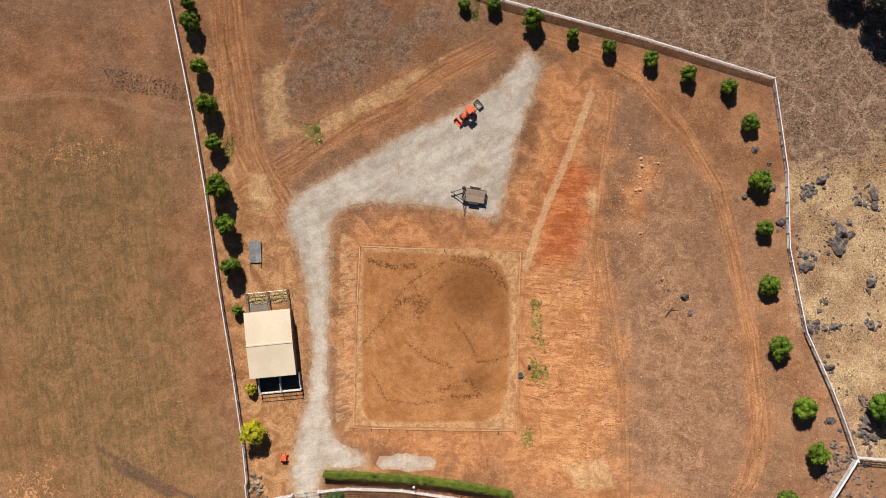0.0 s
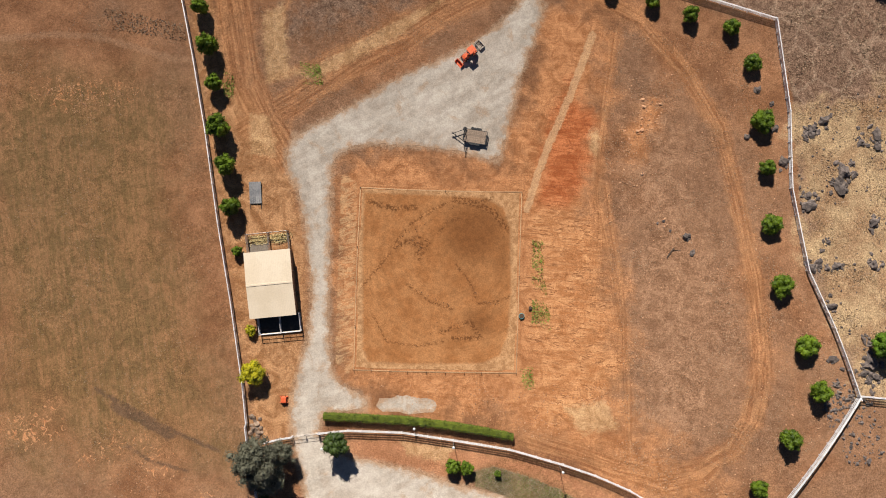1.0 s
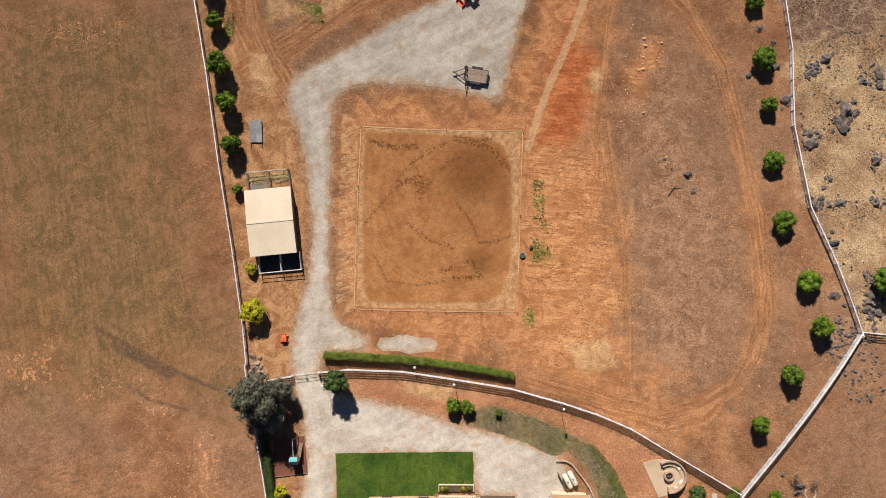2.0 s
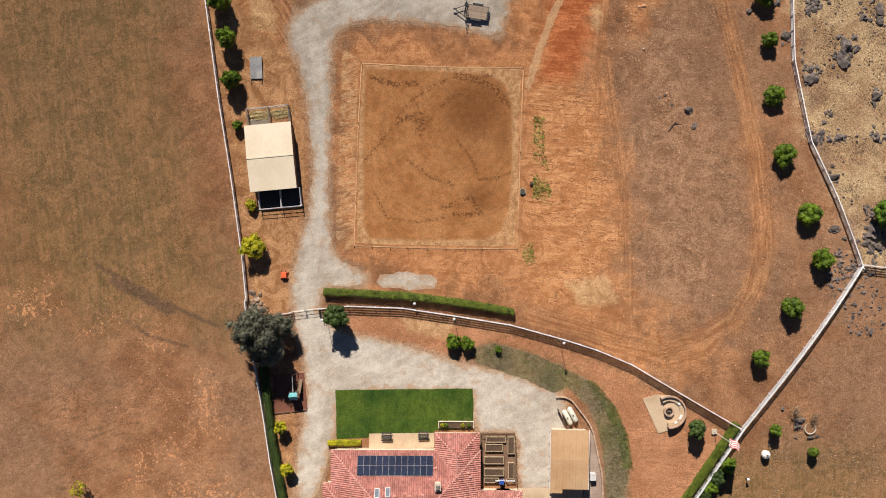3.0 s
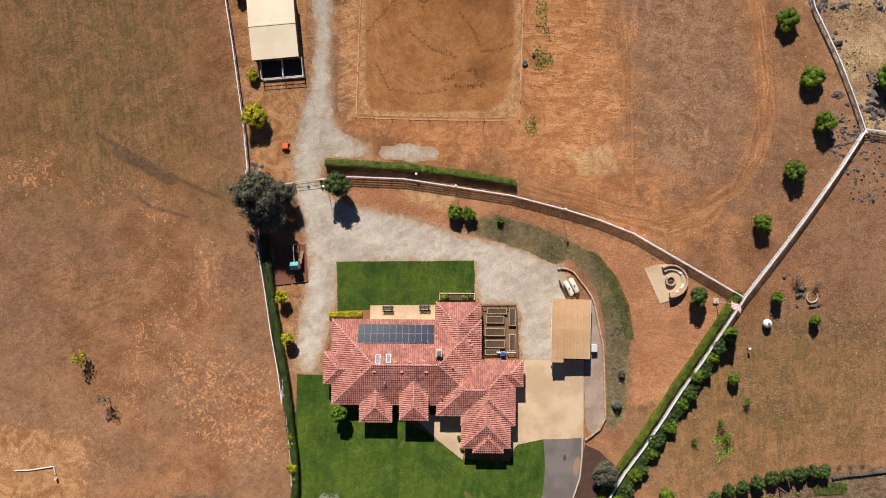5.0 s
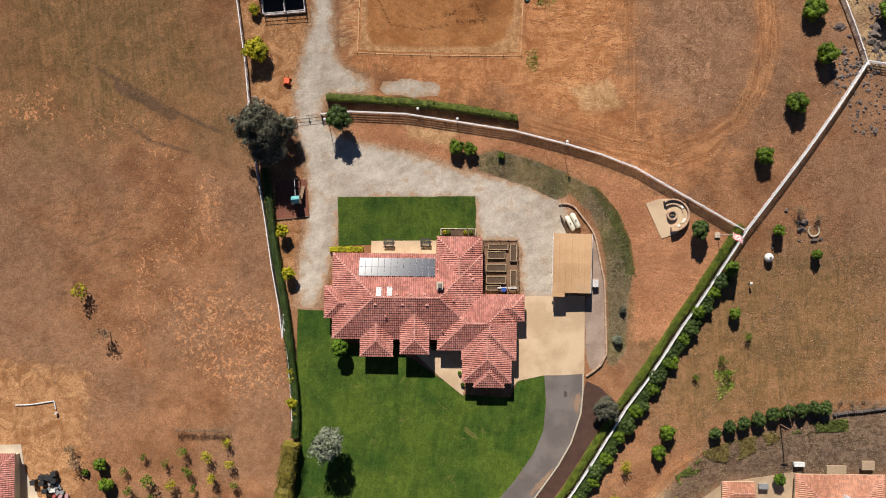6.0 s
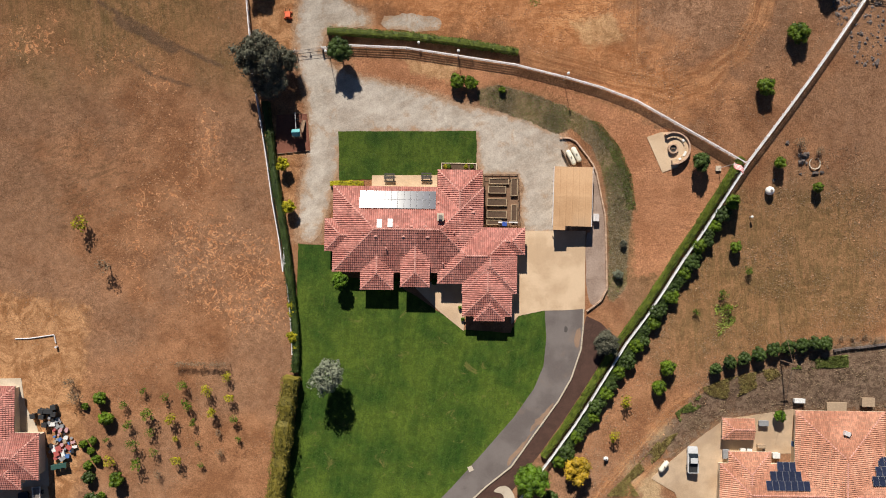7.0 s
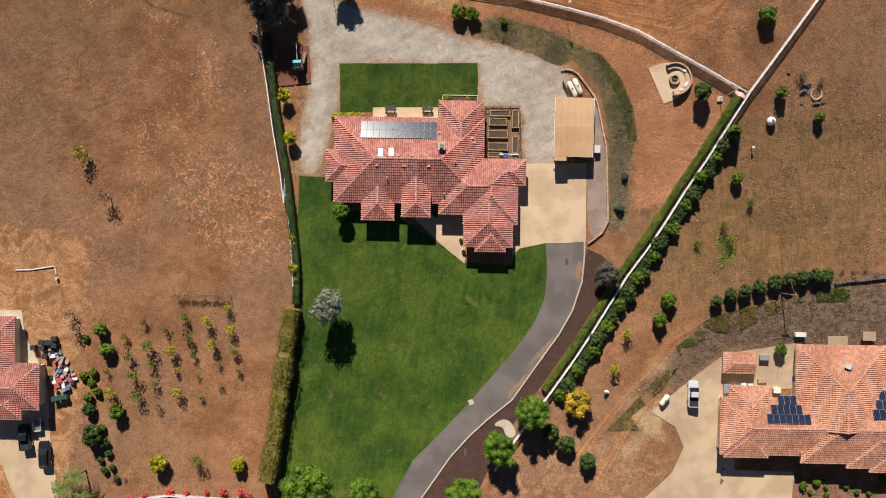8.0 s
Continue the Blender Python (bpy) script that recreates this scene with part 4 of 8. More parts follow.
def wing(house, x0, y0, x1, y1, axis, hips, eave, pitch, z, tile, overhang=0.6, wall_to=0.0):
    """One wing of a house under a hipped or gabled tile roof. hips: whether the low and the high end of the ridge are hipped."""
    verts, faces, caps = [], [], []
    zt = z + eave
    if axis == "x":
        w, ln = (y1 - y0) / 2, x1 - x0
        tile_slope(verts, faces, (x0, y0), (1, 0), (0, 1), ln, w, hips[0], hips[1], zt, pitch)
        tile_slope(verts, faces, (x0, y1), (1, 0), (0, -1), ln, w, hips[0], hips[1], zt, pitch)
        r0, r1 = (x0 + (w if hips[0] else 0), y0 + w, zt + w * pitch), (x1 - (w if hips[1] else 0), y0 + w, zt + w * pitch)
        if hips[0]:
            tile_slope(verts, faces, (x0, y0), (0, 1), (1, 0), 2 * w, w, True, True, zt, pitch)
            for yy in (y0, y1):
                caps.append(((x0, yy, zt), r0))
        if hips[1]:
            tile_slope(verts, faces, (x1, y0), (0, 1), (-1, 0), 2 * w, w, True, True, zt, pitch)
            for yy in (y0, y1):
                caps.append(((x1, yy, zt), r1))
    else:
        w, ln = (x1 - x0) / 2, y1 - y0
        tile_slope(verts, faces, (x0, y0), (0, 1), (1, 0), ln, w, hips[0], hips[1], zt, pitch)
        tile_slope(verts, faces, (x1, y0), (0, 1), (-1, 0), ln, w, hips[0], hips[1], zt, pitch)
        r0, r1 = (x0 + w, y0 + (w if hips[0] else 0), zt + w * pitch), (x0 + w, y1 - (w if hips[1] else 0), zt + w * pitch)
        if hips[0]:
            tile_slope(verts, faces, (x0, y0), (1, 0), (0, 1), 2 * w, w, True, True, zt, pitch)
            for xx in (x0, x1):
                caps.append(((xx, y0, zt), r0))
        if hips[1]:
            tile_slope(verts, faces, (x0, y1), (1, 0), (0, -1), 2 * w, w, True, True, zt, pitch)
            for xx in (x0, x1):
                caps.append(((xx, y1, zt), r1))
    if (Vector(r1) - Vector(r0)).length > 0.5:
        caps.append((r0, r1))
    roof = part("roof", raw("roof", verts, faces, tile), None, house)
    for p, q in caps:
        cv, cf = [], []
        cap_line(cv, cf, p, q)
        part("ridge_tiles", raw("ridge_tiles", cv, cf, CAP), None, roof, "pale clay ridge tiles")
    # boarding under the tiles, closing the roof at the eaves
    bm = bmesh.new()
    lo = [bm.verts.new((x, y, zt - 0.22)) for x, y in ((x0 + 0.04, y0 + 0.04), (x1 - 0.04, y0 + 0.04), (x1 - 0.04, y1 - 0.04), 
        (x0 + 0.04, y1 - 0.04))]
    up = [bm.verts.new((v.co.x, v.co.y, zt - 0.02)) for v in lo]
    ra, rb = bm.verts.new((r0[0], r0[1], r0[2] - 0.04)), bm.verts.new((r1[0], r1[1], r1[2] - 0.04))
    bm.faces.new(lo[::-1])
    for i in range(4):
        bm.faces.new((lo[i], lo[(i + 1) % 4], up[(i + 1) % 4], up[i]))
    if axis == "x":
        loops = ((up[0], up[1], rb, ra), (up[1], up[2], rb), (up[2], up[3], ra, rb), (up[3], up[0], ra))
    else:
        loops = ((up[0], up[1], ra), (up[1], up[2], rb, ra), (up[2], up[3], rb), (up[3], up[0], ra, rb))
    for f in loops:
        bm.faces.new(f)
    part("fascia", bm, STUCCO, roof, "painted eaves boarding")
    o = overhang
    bm = bmesh.new()
    wx0, wx1, wy0, wy1 = x0 + o, x1 - o, y0 + o, y1 - o
    for q in ((wx0, wy0, wx1, wy0 + 0.2), (wx0, wy1 - 0.2, wx1, wy1), (wx0, wy0 + 0.2, wx0 + 0.2, wy1 - 0.2), (wx1 - 0.2, wy0 + 0.2, wx1, wy1 - 0.2)):
        box(bm, q[0], q[1], z - 0.6, q[2], q[3], zt - 0.23)
    part("wall", bm, STUCCO, house)
    return roof


def span(a, b):
    return min(a[0], b[0]), min(a[1], b[1]), max(a[0], b[0]), max(a[1], b[1])


HZ = -0.1
house = thing("house", pose(0, 0, 0), "large single-storey house with pink-red clay tile hipped roofs", "house")
PITCH = 0.42
WINGS = [
    (span((-19.3, -66.6), (6.4, -81.3)), "x", (True, True), 2.8),
    (span((-1.5, -63.6), (6.2, -73.4)), "y", (False, True), 2.8),
    (span((-20.7, -72.2), (-10.5, -77.8)), "x", (True, False), 2.8),
    (span((-14.5, -84.3), (-8.8, -75.2)), "y", (True, False), 2.8),
    (span((-7.6, -83.7), (-2.6, -74.1)), "y", (True, False), 3.7),
    (span((-1.3, -83.1), (12.2, -73.4)), "x", (True, True), 2.8),
    (span((8.7, -78.0), (13.6, -73.4)), "x", (False, True), 2.8),
    (span((2.9, -84.7), (12.3, -78.1)), "y", (True, False), 2.8),
    (span((3.0, -88.6), (11.5, -80.4)), "y", (True, False), 2.8),
    (span((5.0, -89.4), (10.3, -83.5)), "y", (True, False), 2.75),
]
for (hx0, hy0, hx1, hy1), axis, hips, eave in WINGS:
    wing(house, hx0, hy0, hx1, hy1, axis, hips, eave, PITCH, HZ, TILE)
slab = cube(WINGS[0][0][0] + 0.4, WINGS[0][0][1] + 0.4, -0.6, WINGS[0][0][2] - 0.4, WINGS[0][0][3] - 0.4, 0.1)
part("foundation", slab, CONCRETE_PALE, house)

# fittings on the main roof
def roof_z(x, y):
    """Height of the main block's slopes above a place."""
    x0, y0, x1, y1 = WINGS[0][0]
    return HZ + 2.8 + 0.08 + PITCH * max(0.0, min(x - x0, x1 - x, y - y0, y1 - y))


PANEL_GLASS = surface("solar_cells", (0.014, 0.018, 0.038), (0.026, 0.032, 0.062), 1.5, 0.16, 30.0, 0.0, pieces=0.15)
ALUMINIUM = surface("aluminium_frame", (0.22, 0.22, 0.24), (0.32, 0.32, 0.34), 2.0, 0.6, 20.0, 0.0, metal=0.2)
PANEL_GLASS.node_tree.nodes["Principled BSDF"].inputs["Specular IOR Level"].default_value = 0.4
panel_mesh = finish("solar_panel", cube(-0.5, -0.79, 0, 0.5, 0.79, 0.035, 0.006), PANEL_GLASS)
frame_bm = bmesh.new()
for q in ((-0.52, -0.81, 0.52, -0.79), (-0.52, 0.79, 0.52, 0.81), (-0.52, -0.79, -0.5, 0.79), (0.5, -0.79, 0.52, 0.79)):
    box(frame_bm, q[0], q[1], -0.01, q[2], q[3], 0.045)
panel_frame = finish("frame", frame_bm, ALUMINIUM)


def solar_array(x0, y0, columns, rows, tilt, z, label, step=(1.075, 1.655)):
    """Panels on a slope that falls away to +y (tilt > 0); x0, y0 is the first panel's centre, the lowest row's."""
    arr = thing("solar_array", pose(x0, y0, z, -math.degrees(tilt)), label, "solar panels")
    for r, (c0, c1) in enumerate(rows):
        for c in range(c0, c1):
            p = part("solar_panel", panel_mesh, None, arr, m=pose(c * step[0], -r * step[1], 0.06))
            part("frame", panel_frame, None, p)
    return arr


sx, sy = (-14.1, -68.2)
solar_array(sx, sy, 12, ((0, 12), (0, 12)), math.atan(PITCH), roof_z(sx, sy) + 0.12, "dark blue solar panels in two rows on the tile roof")

SKYLIGHT = surface("skylight_glass", (0.10, 0.13, 0.16), (0.18, 0.22, 0.26), 2.0, 0.2, 10.0, 0.0)
for kx, ky in [(-11.1, -73.1), (-9.3, -73.0)]:
    s = thing("skylight", pose(kx, ky, roof_z(kx, ky), -math.degrees(math.atan(PITCH))), "flat skylight with white frame on the tile roof", "skylight", "roof skylights")
    bm = bmesh.new()
    for q in ((-0.42, -0.78, 0.42, -0.68), (-0.42, 0.68, 0.42, 0.78), (-0.42, -0.68, -0.32, 0.68), (0.32, -0.68, 0.42, 0.68)):
        box(bm, q[0], q[1], -0.05, q[2], q[3], 0.16)
    part("frame", bm, WHITE, s)
    part("pane", cube(-0.32, -0.68, 0.05, 0.32, 0.68, 0.11), SKYLIGHT, s)
kx, ky = (-0.9, -71.9)
chim = thing("chimney", pose(kx, ky, roof_z(kx, ky) - 0.4), "cream stucco chimney with a metal cap", "chimney")
part("stack", cube(-0.45, -0.55, 0, 0.45, 0.55, 1.5, 0.03), STUCCO, chim)
part("rim", cube(-0.55, -0.65, 1.5, 0.55, 0.65, 1.62, 0.03), CONCRETE_PALE, chim)
part("cap", cube(-0.3, -0.4, 1.62, 0.3, 0.4, 1.85, 0.05), STEEL, chim)
vent_mesh = finish("roof_vent", box(tube(bmesh.new(), (0, 0, -0.1), (0, 0, 0.45), 0.07), -0.12, -0.12, 0.45, 0.12, 0.12, 0.52), CAP)
flat_vent = finish("tile_vent", box(cube(-0.3, -0.18, -0.05, 0.3, 0.18, 0.14, 0.04), -0.2, -0.1, 0.14, 0.2, 0.1, 0.18), CAP)
for kx, ky in [(-10.0, -77.1), (-13.9, -74.6), (-0.4, -79.6), (1.4, -74.3)]:
    tagged(new("roof_vent", vent_mesh), "short painted vent pipe through the tile roof", "vent", "roof vent pipes").matrix_basis = pose(kx, ky, roof_z(kx, ky))
for kx, ky in [(-8.1, -73.5), (-5.7, -73.5), (-3.4, -73.4), (-11.7, -75.2), (-7.1, -75.2), (-3.0, -75.2), (4.2, -70.2), (4.6, -70.9), (-1.3, -69.3)]:
    tagged(new("tile_vent", flat_vent), "low pale tile-shaped attic vent", "vent", "low attic vents").matrix_basis = pose(kx, ky, roof_z(kx, ky) + 0.02)


# ---- fences ----
post_mesh = finish("post", box(cube(-0.075, -0.075, -0.4, 0.075, 0.075, 1.42, 0.01), -0.095, -0.095, 1.42, 0.095, 0.095, 1.47), WHITE)
rail_mesh = finish("rail", cube(0, -0.022, -0.085, 1, 0.022, 0.085), WHITE)
cap_rail_mesh = finish("top_rail", cube(0, -0.085, -0.022, 1, 0.085, 0.022), WHITE)


def rail_fence(line, label, step=2.45, rails=(0.32, 0.68, 1.04), top=cap_rail_mesh):
    pts = along(line, step)
    f = thing("fence", pose(0, 0, 0), label, "fence")
    pts = [(x, y, gz(x, y)) for x, y in pts]
    for i, p in enumerate(pts):
        a, b = pts[max(0, i - 1)], pts[min(len(pts) - 1, i + 1)]
        part("post", post_mesh, None, f, m=pose(*p, 0, 0, math.degrees(math.atan2(b[1] - a[1], b[0] - a[0])) + random.uniform(-2, 2)))
    for a, b in zip(pts[:-1], pts[1:]):
        d = Vector(b) - Vector(a)
        turn = d.to_track_quat("X", "Z").to_matrix().to_4x4()
        for h in rails:
            part("rail", rail_mesh, None, f, m=Matrix.Translation(Vector(a) + Vector((0, 0, h + random.uniform(-0.015, 0.015)))) @ turn @ Matrix.Diagonal((d.length, 1, 1, 1)))
        part("top_rail", top, None, f, m=Matrix.Translation(Vector(a) + Vector((0, 0, 1.38))) @ turn @ Matrix.Diagonal((d.length, 1, 1, 1)))
    return f


WEST_LINE = [(-49.6, 49.6), (-48.5, 44.5), (-45.5, 30.5), (-43.9, 22.6), (-41.7, 10.1), (-39.4, -5.9), (-37.1, -19.8), (-35.1, -33.8), 
        (-34.4, -40.9), (-34.6, -41.4), (-34.2, -45.0), (-32.6, -53.9), (-31.3, -61.3), (-30.1, -69.2), (-28.8, -76.0), (-28.1, -81.4), 
        (-27.9, -77.5), (-27.1, -85.4), (-26.6, -90.3), (-26.3, -95.8)]
rail_fence(WEST_LINE, "weathered white rail fence along the west field")
rail_fence([(1.6, 47.6), (10.7, 44.3), (34.6, 37.5), (57.8, 29.8)], "weathered white rail fence along the dry hillside")
rail_fence([(57.8, 29.8), (59.4, 13.5), (59.1, 0.1), (60.9, -13.9), (64.5, -23.3), (68.4, -35.0)], "weathered white rail fence beside boulders")
SOUTHEAST_LINE = [(68.4, -34.4), (59.5, -48.1), (50.5, -61.8), (46.6, -68.8), (43.9, -73.6), (40.9, -78.4), (38.1, -83.3), (35.1, -88.2), (31.6, -93.2), (28.7, -98.2), (25.8, -103.2), (22.7, -108.2), (18.7, -114.1), (12.2, -123.4), (9.4, -128.0)]
rail_fence(SOUTHEAST_LINE, "white rail fence running down along a hedge", top=finish("top_rail", cube(0, -0.13, -0.022, 1, 0.13, 0.022), surface("clean_white_paint", (0.70, 0.68, 0.67), (0.80, 0.79, 0.78), 1.5, 0.55, 14.0, 0.1, pieces=0.08)))
rail_fence([(68.6, -34.4), (76.0, -35.2), (82.3, -35.8)], "white rail fence running up the stony hill")
rail_fence([(-21.8, -42.6), (-16.8, -42.1), (-7.3, -42.4), (1.8, -43.7), (11.6, -45.2), (20.8, -47.6), (26.3, -49.3), (32.0, -51.6), (38.6, -55.5), 
        (49.8, -62.0)], "white rail fence curving round the drive")
rail_fence([(-31.2, -44.2), (-28.6, -43.6), (-26.7, -43.3)], "short white rail fence beside the gate")
rail_fence([(-31.5, -134.0), (-41.0, -133.8), (-48.1, -133.3), (-56.1, -134.5), (-63.1, -136.2)], "white rail fence with red bougainvillea")

# drive gate of two pipe leaves
def pipe_gate(a, b, label):
    z = max(gz(*a), gz(*b))
    d = Vector((b[0] - a[0], b[1] - a[1], 0))
    g = thing("gate", pose(a[0], a[1], z, 0, 0, math.degrees(math.atan2(d.y, d.x))), label, "gate")
    half = d.length / 2
    for x0 in (0.05, half + 0.03):
        bm = bmesh.new()
        for h in (0.25, 0.75, 1.25):
            tube(bm, (x0, 0, h), (x0 + half - 0.08, 0, h), 0.03, n=6)
        for x in (x0, x0 + half - 0.08):
            tube(bm, (x, 0, 0.2), (x, 0, 1.3), 0.035, n=6)
        tube(bm, (x0, 0, 0.25), (x0 + half - 0.08, 0, 1.25), 0.02, n=6)
        leaf = part("gate_leaf", bm, STEEL, g)
        part("latch", cube(x0 + (half - 0.25 if x0 < 1 else 0.05), -0.06, 0.85, x0 + (half - 0.1 if x0 < 1 else 0.2), 0.06, 1.0, 0.01), DARK, leaf)
    for x in (-0.05, d.length + 0.05):
        part("gate_post", cube(x - 0.08, -0.08, -0.4, x + 0.08, 0.08, 1.6, 0.01), WHITE, g)
    return g


pipe_gate(*[(-26.4, -43.2), (-22.0, -42.6)], "closed grey pipe gate across the gravel drive")


# ---- plants ----
def leaf_quads(rng, centres, normals, size, curl=0.35):
    n = len(centres)
    jit = normals + rng.normal(0, 0.55, (n, 3))
    jit /= np.linalg.norm(jit, axis=1)[:, None] + 1e-9
    up = rng.normal(0, 1, (n, 3))
    u = np.cross(jit, up)
    u /= np.linalg.norm(u, axis=1)[:, None] + 1e-9
    v = np.cross(jit, u)
    s = size * rng.uniform(0.6, 1.35, (n, 1))
    a, b = u * s, v * s * 0.6
    vs = np.stack([centres - a, centres - b + jit * s * curl * 0.3, centres + a, centres + b + jit * s * curl * 0.3], 1).reshape(-1, 3)
    return vs, np.arange(n * 4).reshape(n, 4)


def crown_mesh(name, seed, leaves, size, material, lumps=18, flat=0.85, core=0.8, spread=0.42):
    """A crown of unit radius, its centre at the origin: leaves over uneven lumps, with gaps."""
    rng = np.random.default_rng(seed)
    k = np.arange(lumps) + 0.5
    up, turn_ = 1 - 2 * k / lumps, k * 2.39996
    c = np.c_[np.sqrt(1 - up * up) * np.cos(turn_), np.sqrt(1 - up * up) * np.sin(turn_), up] + rng.normal(0, 0.16, (lumps, 3))
    c *= rng.uniform(0.50, 0.66, (lumps, 1))
    r = rng.uniform(0.82, 1.18, lumps) * spread
    which = rng.integers(0, lumps, leaves)
    d = rng.normal(0, 1, (leaves, 3))
    d /= np.linalg.norm(d, axis=1)[:, None]
    p = c[which] + d * (r[which] * rng.uniform(0.75, 1.06, leaves))[:, None]
    p[:, 2] *= flat
    vs, fs = leaf_quads(rng, p, d, size)
    verts, faces = vs.tolist(), fs.tolist()
    if core:
        bm = bmesh.new()
        for k in range(lumps):
            bmesh.ops.create_icosphere(bm, subdivisions=1, radius=float(r[k]) * core, matrix=Matrix.Translation((*c[k, :2], c[k, 2] * flat)))
        base = len(verts)
        bm.verts.index_update()
        verts += [tuple(v.co) for v in bm.verts]
        faces += [[base + v.index for v in f.verts] for f in bm.faces]
        bm.free()
    return raw(name, verts, faces, material)


def trunk_mesh(seed, limbs=5, spread=0.5, rise=1.0):
    """A tapered trunk with limbs, one unit high."""
    rng = random.Random(seed)
    bm = bmesh.new()
    tube(bm, (0, 0, -0.15), (0.01, 0.0, 0.5), 0.075, 0.05, 7)
    for i in range(limbs):
        a = 6.283 * i / limbs + rng.uniform(-0.4, 0.4)
        k = rng.uniform(0.6, 1.0) * spread
        mid = (0.4 * k * math.cos(a), 0.4 * k * math.sin(a), 0.5 + 0.22 * rise)
        tube(bm, (0.01, 0, 0.46), mid, 0.042, 0.03, 5)
        tube(bm, mid, (k * math.cos(a), k * math.sin(a), rng.uniform(0.85, 1.05)), 0.03, 0.01, 5)
    return finish("trunk", bm, BARK)


TRUNKS = [trunk_mesh(s) for s in (1, 2, 3)]
CROWNS = {
    "citrus": [crown_mesh("crown", s, 2400, 0.068, CITRUS, 30, 0.85, 0.8, 0.33) for s in (1, 2, 3, 4)],
    "yellow": [crown_mesh("crown", s, 2000, 0.07, CITRUS_YELLOW, 28, 0.85, 0.75, 0.33) for s in (5, 6)],
    "broad": [crown_mesh("crown", s, 6500, 0.042, BROAD, 55, 0.8, 0.75, 0.24) for s in (7, 8)],
    "olive": [crown_mesh("crown", s, 10000, 0.03, OLIVE, 70, 0.8, 0.55, 0.2) for s in (9, 10)],
    "silver": [crown_mesh("crown", s, 3600, 0.045, SILVER, 36, 0.85, 0.45, 0.24) for s in (11,)],
    "sapling": [crown_mesh("crown", s, 170, 0.15, CITRUS, 8, 0.9, 0, 0.5) for s in (12, 13, 14)],
    "sapling_yellow": [crown_mesh("crown", s, 190, 0.15, CITRUS_YELLOW, 8, 0.9, 0, 0.5) for s in (15, 16)],
    "dry": [crown_mesh("crown", s, 300, 0.09, DRY_BUSH, 10, 0.7, 0, 0.5) for s in (17, 18)],
    "dark": [crown_mesh("crown", s, 2000, 0.07, HEDGE, 28, 0.85, 0.8, 0.33) for s in (19, 20)],
    "gold": [crown_mesh("crown", s, 2200, 0.068, leaf_surface("golden_leaves", (0.14, 0.10, 0.008), 
        (0.42, 0.27, 0.02)), 30, 0.85, 0.75, 0.32) for s in (21,)],
}
count = 0


def tree(kind, x, y, r, label, category="tree", group="", tall=1.0, stem=0.12, name="tree"):
    """stem: height of bare trunk below the crown, as a share of the crown's radius."""
    global count
    count += 1
    rng = random.Random(count)
    t = thing(name, pose(x, y, gz(x, y), 0, 0, rng.uniform(0, 360)), label, category, group)
    zc = r * (0.80 * tall + stem)
    part("trunk", TRUNKS[count % 3], None, t, m=Matrix.Diagonal((r, r, zc, 1)))
    meshes = CROWNS[kind]
    part("crown", meshes[count % len(meshes)], None, t, m=Matrix.Translation((0, 0, zc)) @ Matrix.Diagonal((r * rng.uniform(0.94, 1.08), r * rng.uniform(0.94, 1.08), r * tall * rng.uniform(0.95, 1.05), 1)))
    return t


for x, y, r in [(-44.4, 39.7, 1.8), (-42.6, 32.0, 1.7), (-41.2, 25.1, 2.1), (-40.2, 18.5, 1.7), (-39.2, 10.9, 2.1), (-37.8, 4.0, 2), 
        (-36.9, -3.1, 1.9), (-45.1, 43.5, 1.4)]:
    tree("citrus", x, y, r, "rounded dark green citrus tree beside the white fence", group="citrus trees along the west fence", tall=1.4)
for x, y, r in [(-36.1, -10.7, 1)]:
    tree("citrus", x, y, r, "small dark green citrus tree beside the barn", tall=1.1)
for x, y, r in [(-33.7, -24.6, 1.1), (-33.0, -31.9, 2.3)]:
    tree("yellow", x, y, r, "yellow-green citrus tree on bare earth beside the fence", group="yellowing citrus trees", tall=0.95)
for x, y, r in [(3.8, 43.4, 1.2), (9.1, 43.4, 1.4), (16.0, 40.6, 2.1), (22.9, 37.9, 1.3), (29.2, 35.6, 1.5), (36.5, 33.4, 1.5), (43.0, 30.7, 1.7), 
        (49.9, 28.3, 1.6)]:
    tree("citrus", x, y, r, "rounded green citrus tree below the upper fence", group="citrus trees along the north fence", tall=1.1)
for x, y, r in [(53.3, 22.0, 1.7), (54.5, 11.6, 2.1), (55.1, 3.5, 1.7), (55.1, -6.1, 1.9), (56.2, -16.3, 2.1), (59.5, -26.1, 2), (61.3, -33.6, 2.1), 
        (56.8, -41.3, 1.9), (52.1, -49.8, 1.7)]:
    tree("citrus", x, y, r, "rounded bright green citrus tree in the stony pasture", group="citrus trees along the east fence", tall=0.95)
for x, y, r in [(72.5, -26.0, 2.8)]:
    tree("broad", x, y, r, "low spreading green tree among boulders")
for x, y, r in [(77.6, 44.4, 7), (71.0, 46.9, 4.5)]:
    tree("olive", x, y, r, "large dark oak on the dry hillside", group="oaks on the hillside", tall=0.9)
for x, y, r in [(-31.3, -45.7, 5), (-30.1, -49.2, 3.8), (-27.8, -45.4, 2.6)]:
    tree("olive", x, y, r, "large grey-green eucalyptus leaning over the field fence", group="eucalyptus clump by the fence", tall=1.0, stem=0.65 if r > 4 else 0.5)
for x, y, r in [(-18.5, -43.8, 2.3)]:
    tree("dark", x, y, r, "dark green pepper tree beside the gate", tall=0.95, stem=0.9)
for x, y, r in [(1.6, -48.2, 1.4), (4.0, -48.4, 1.3), (9.4, -49.5, 0.7)]:
    tree("citrus", x, y, r, "clipped bright green shrub on the bank", "shrub", "shrubs on the bank", name="shrub", stem=0.2)
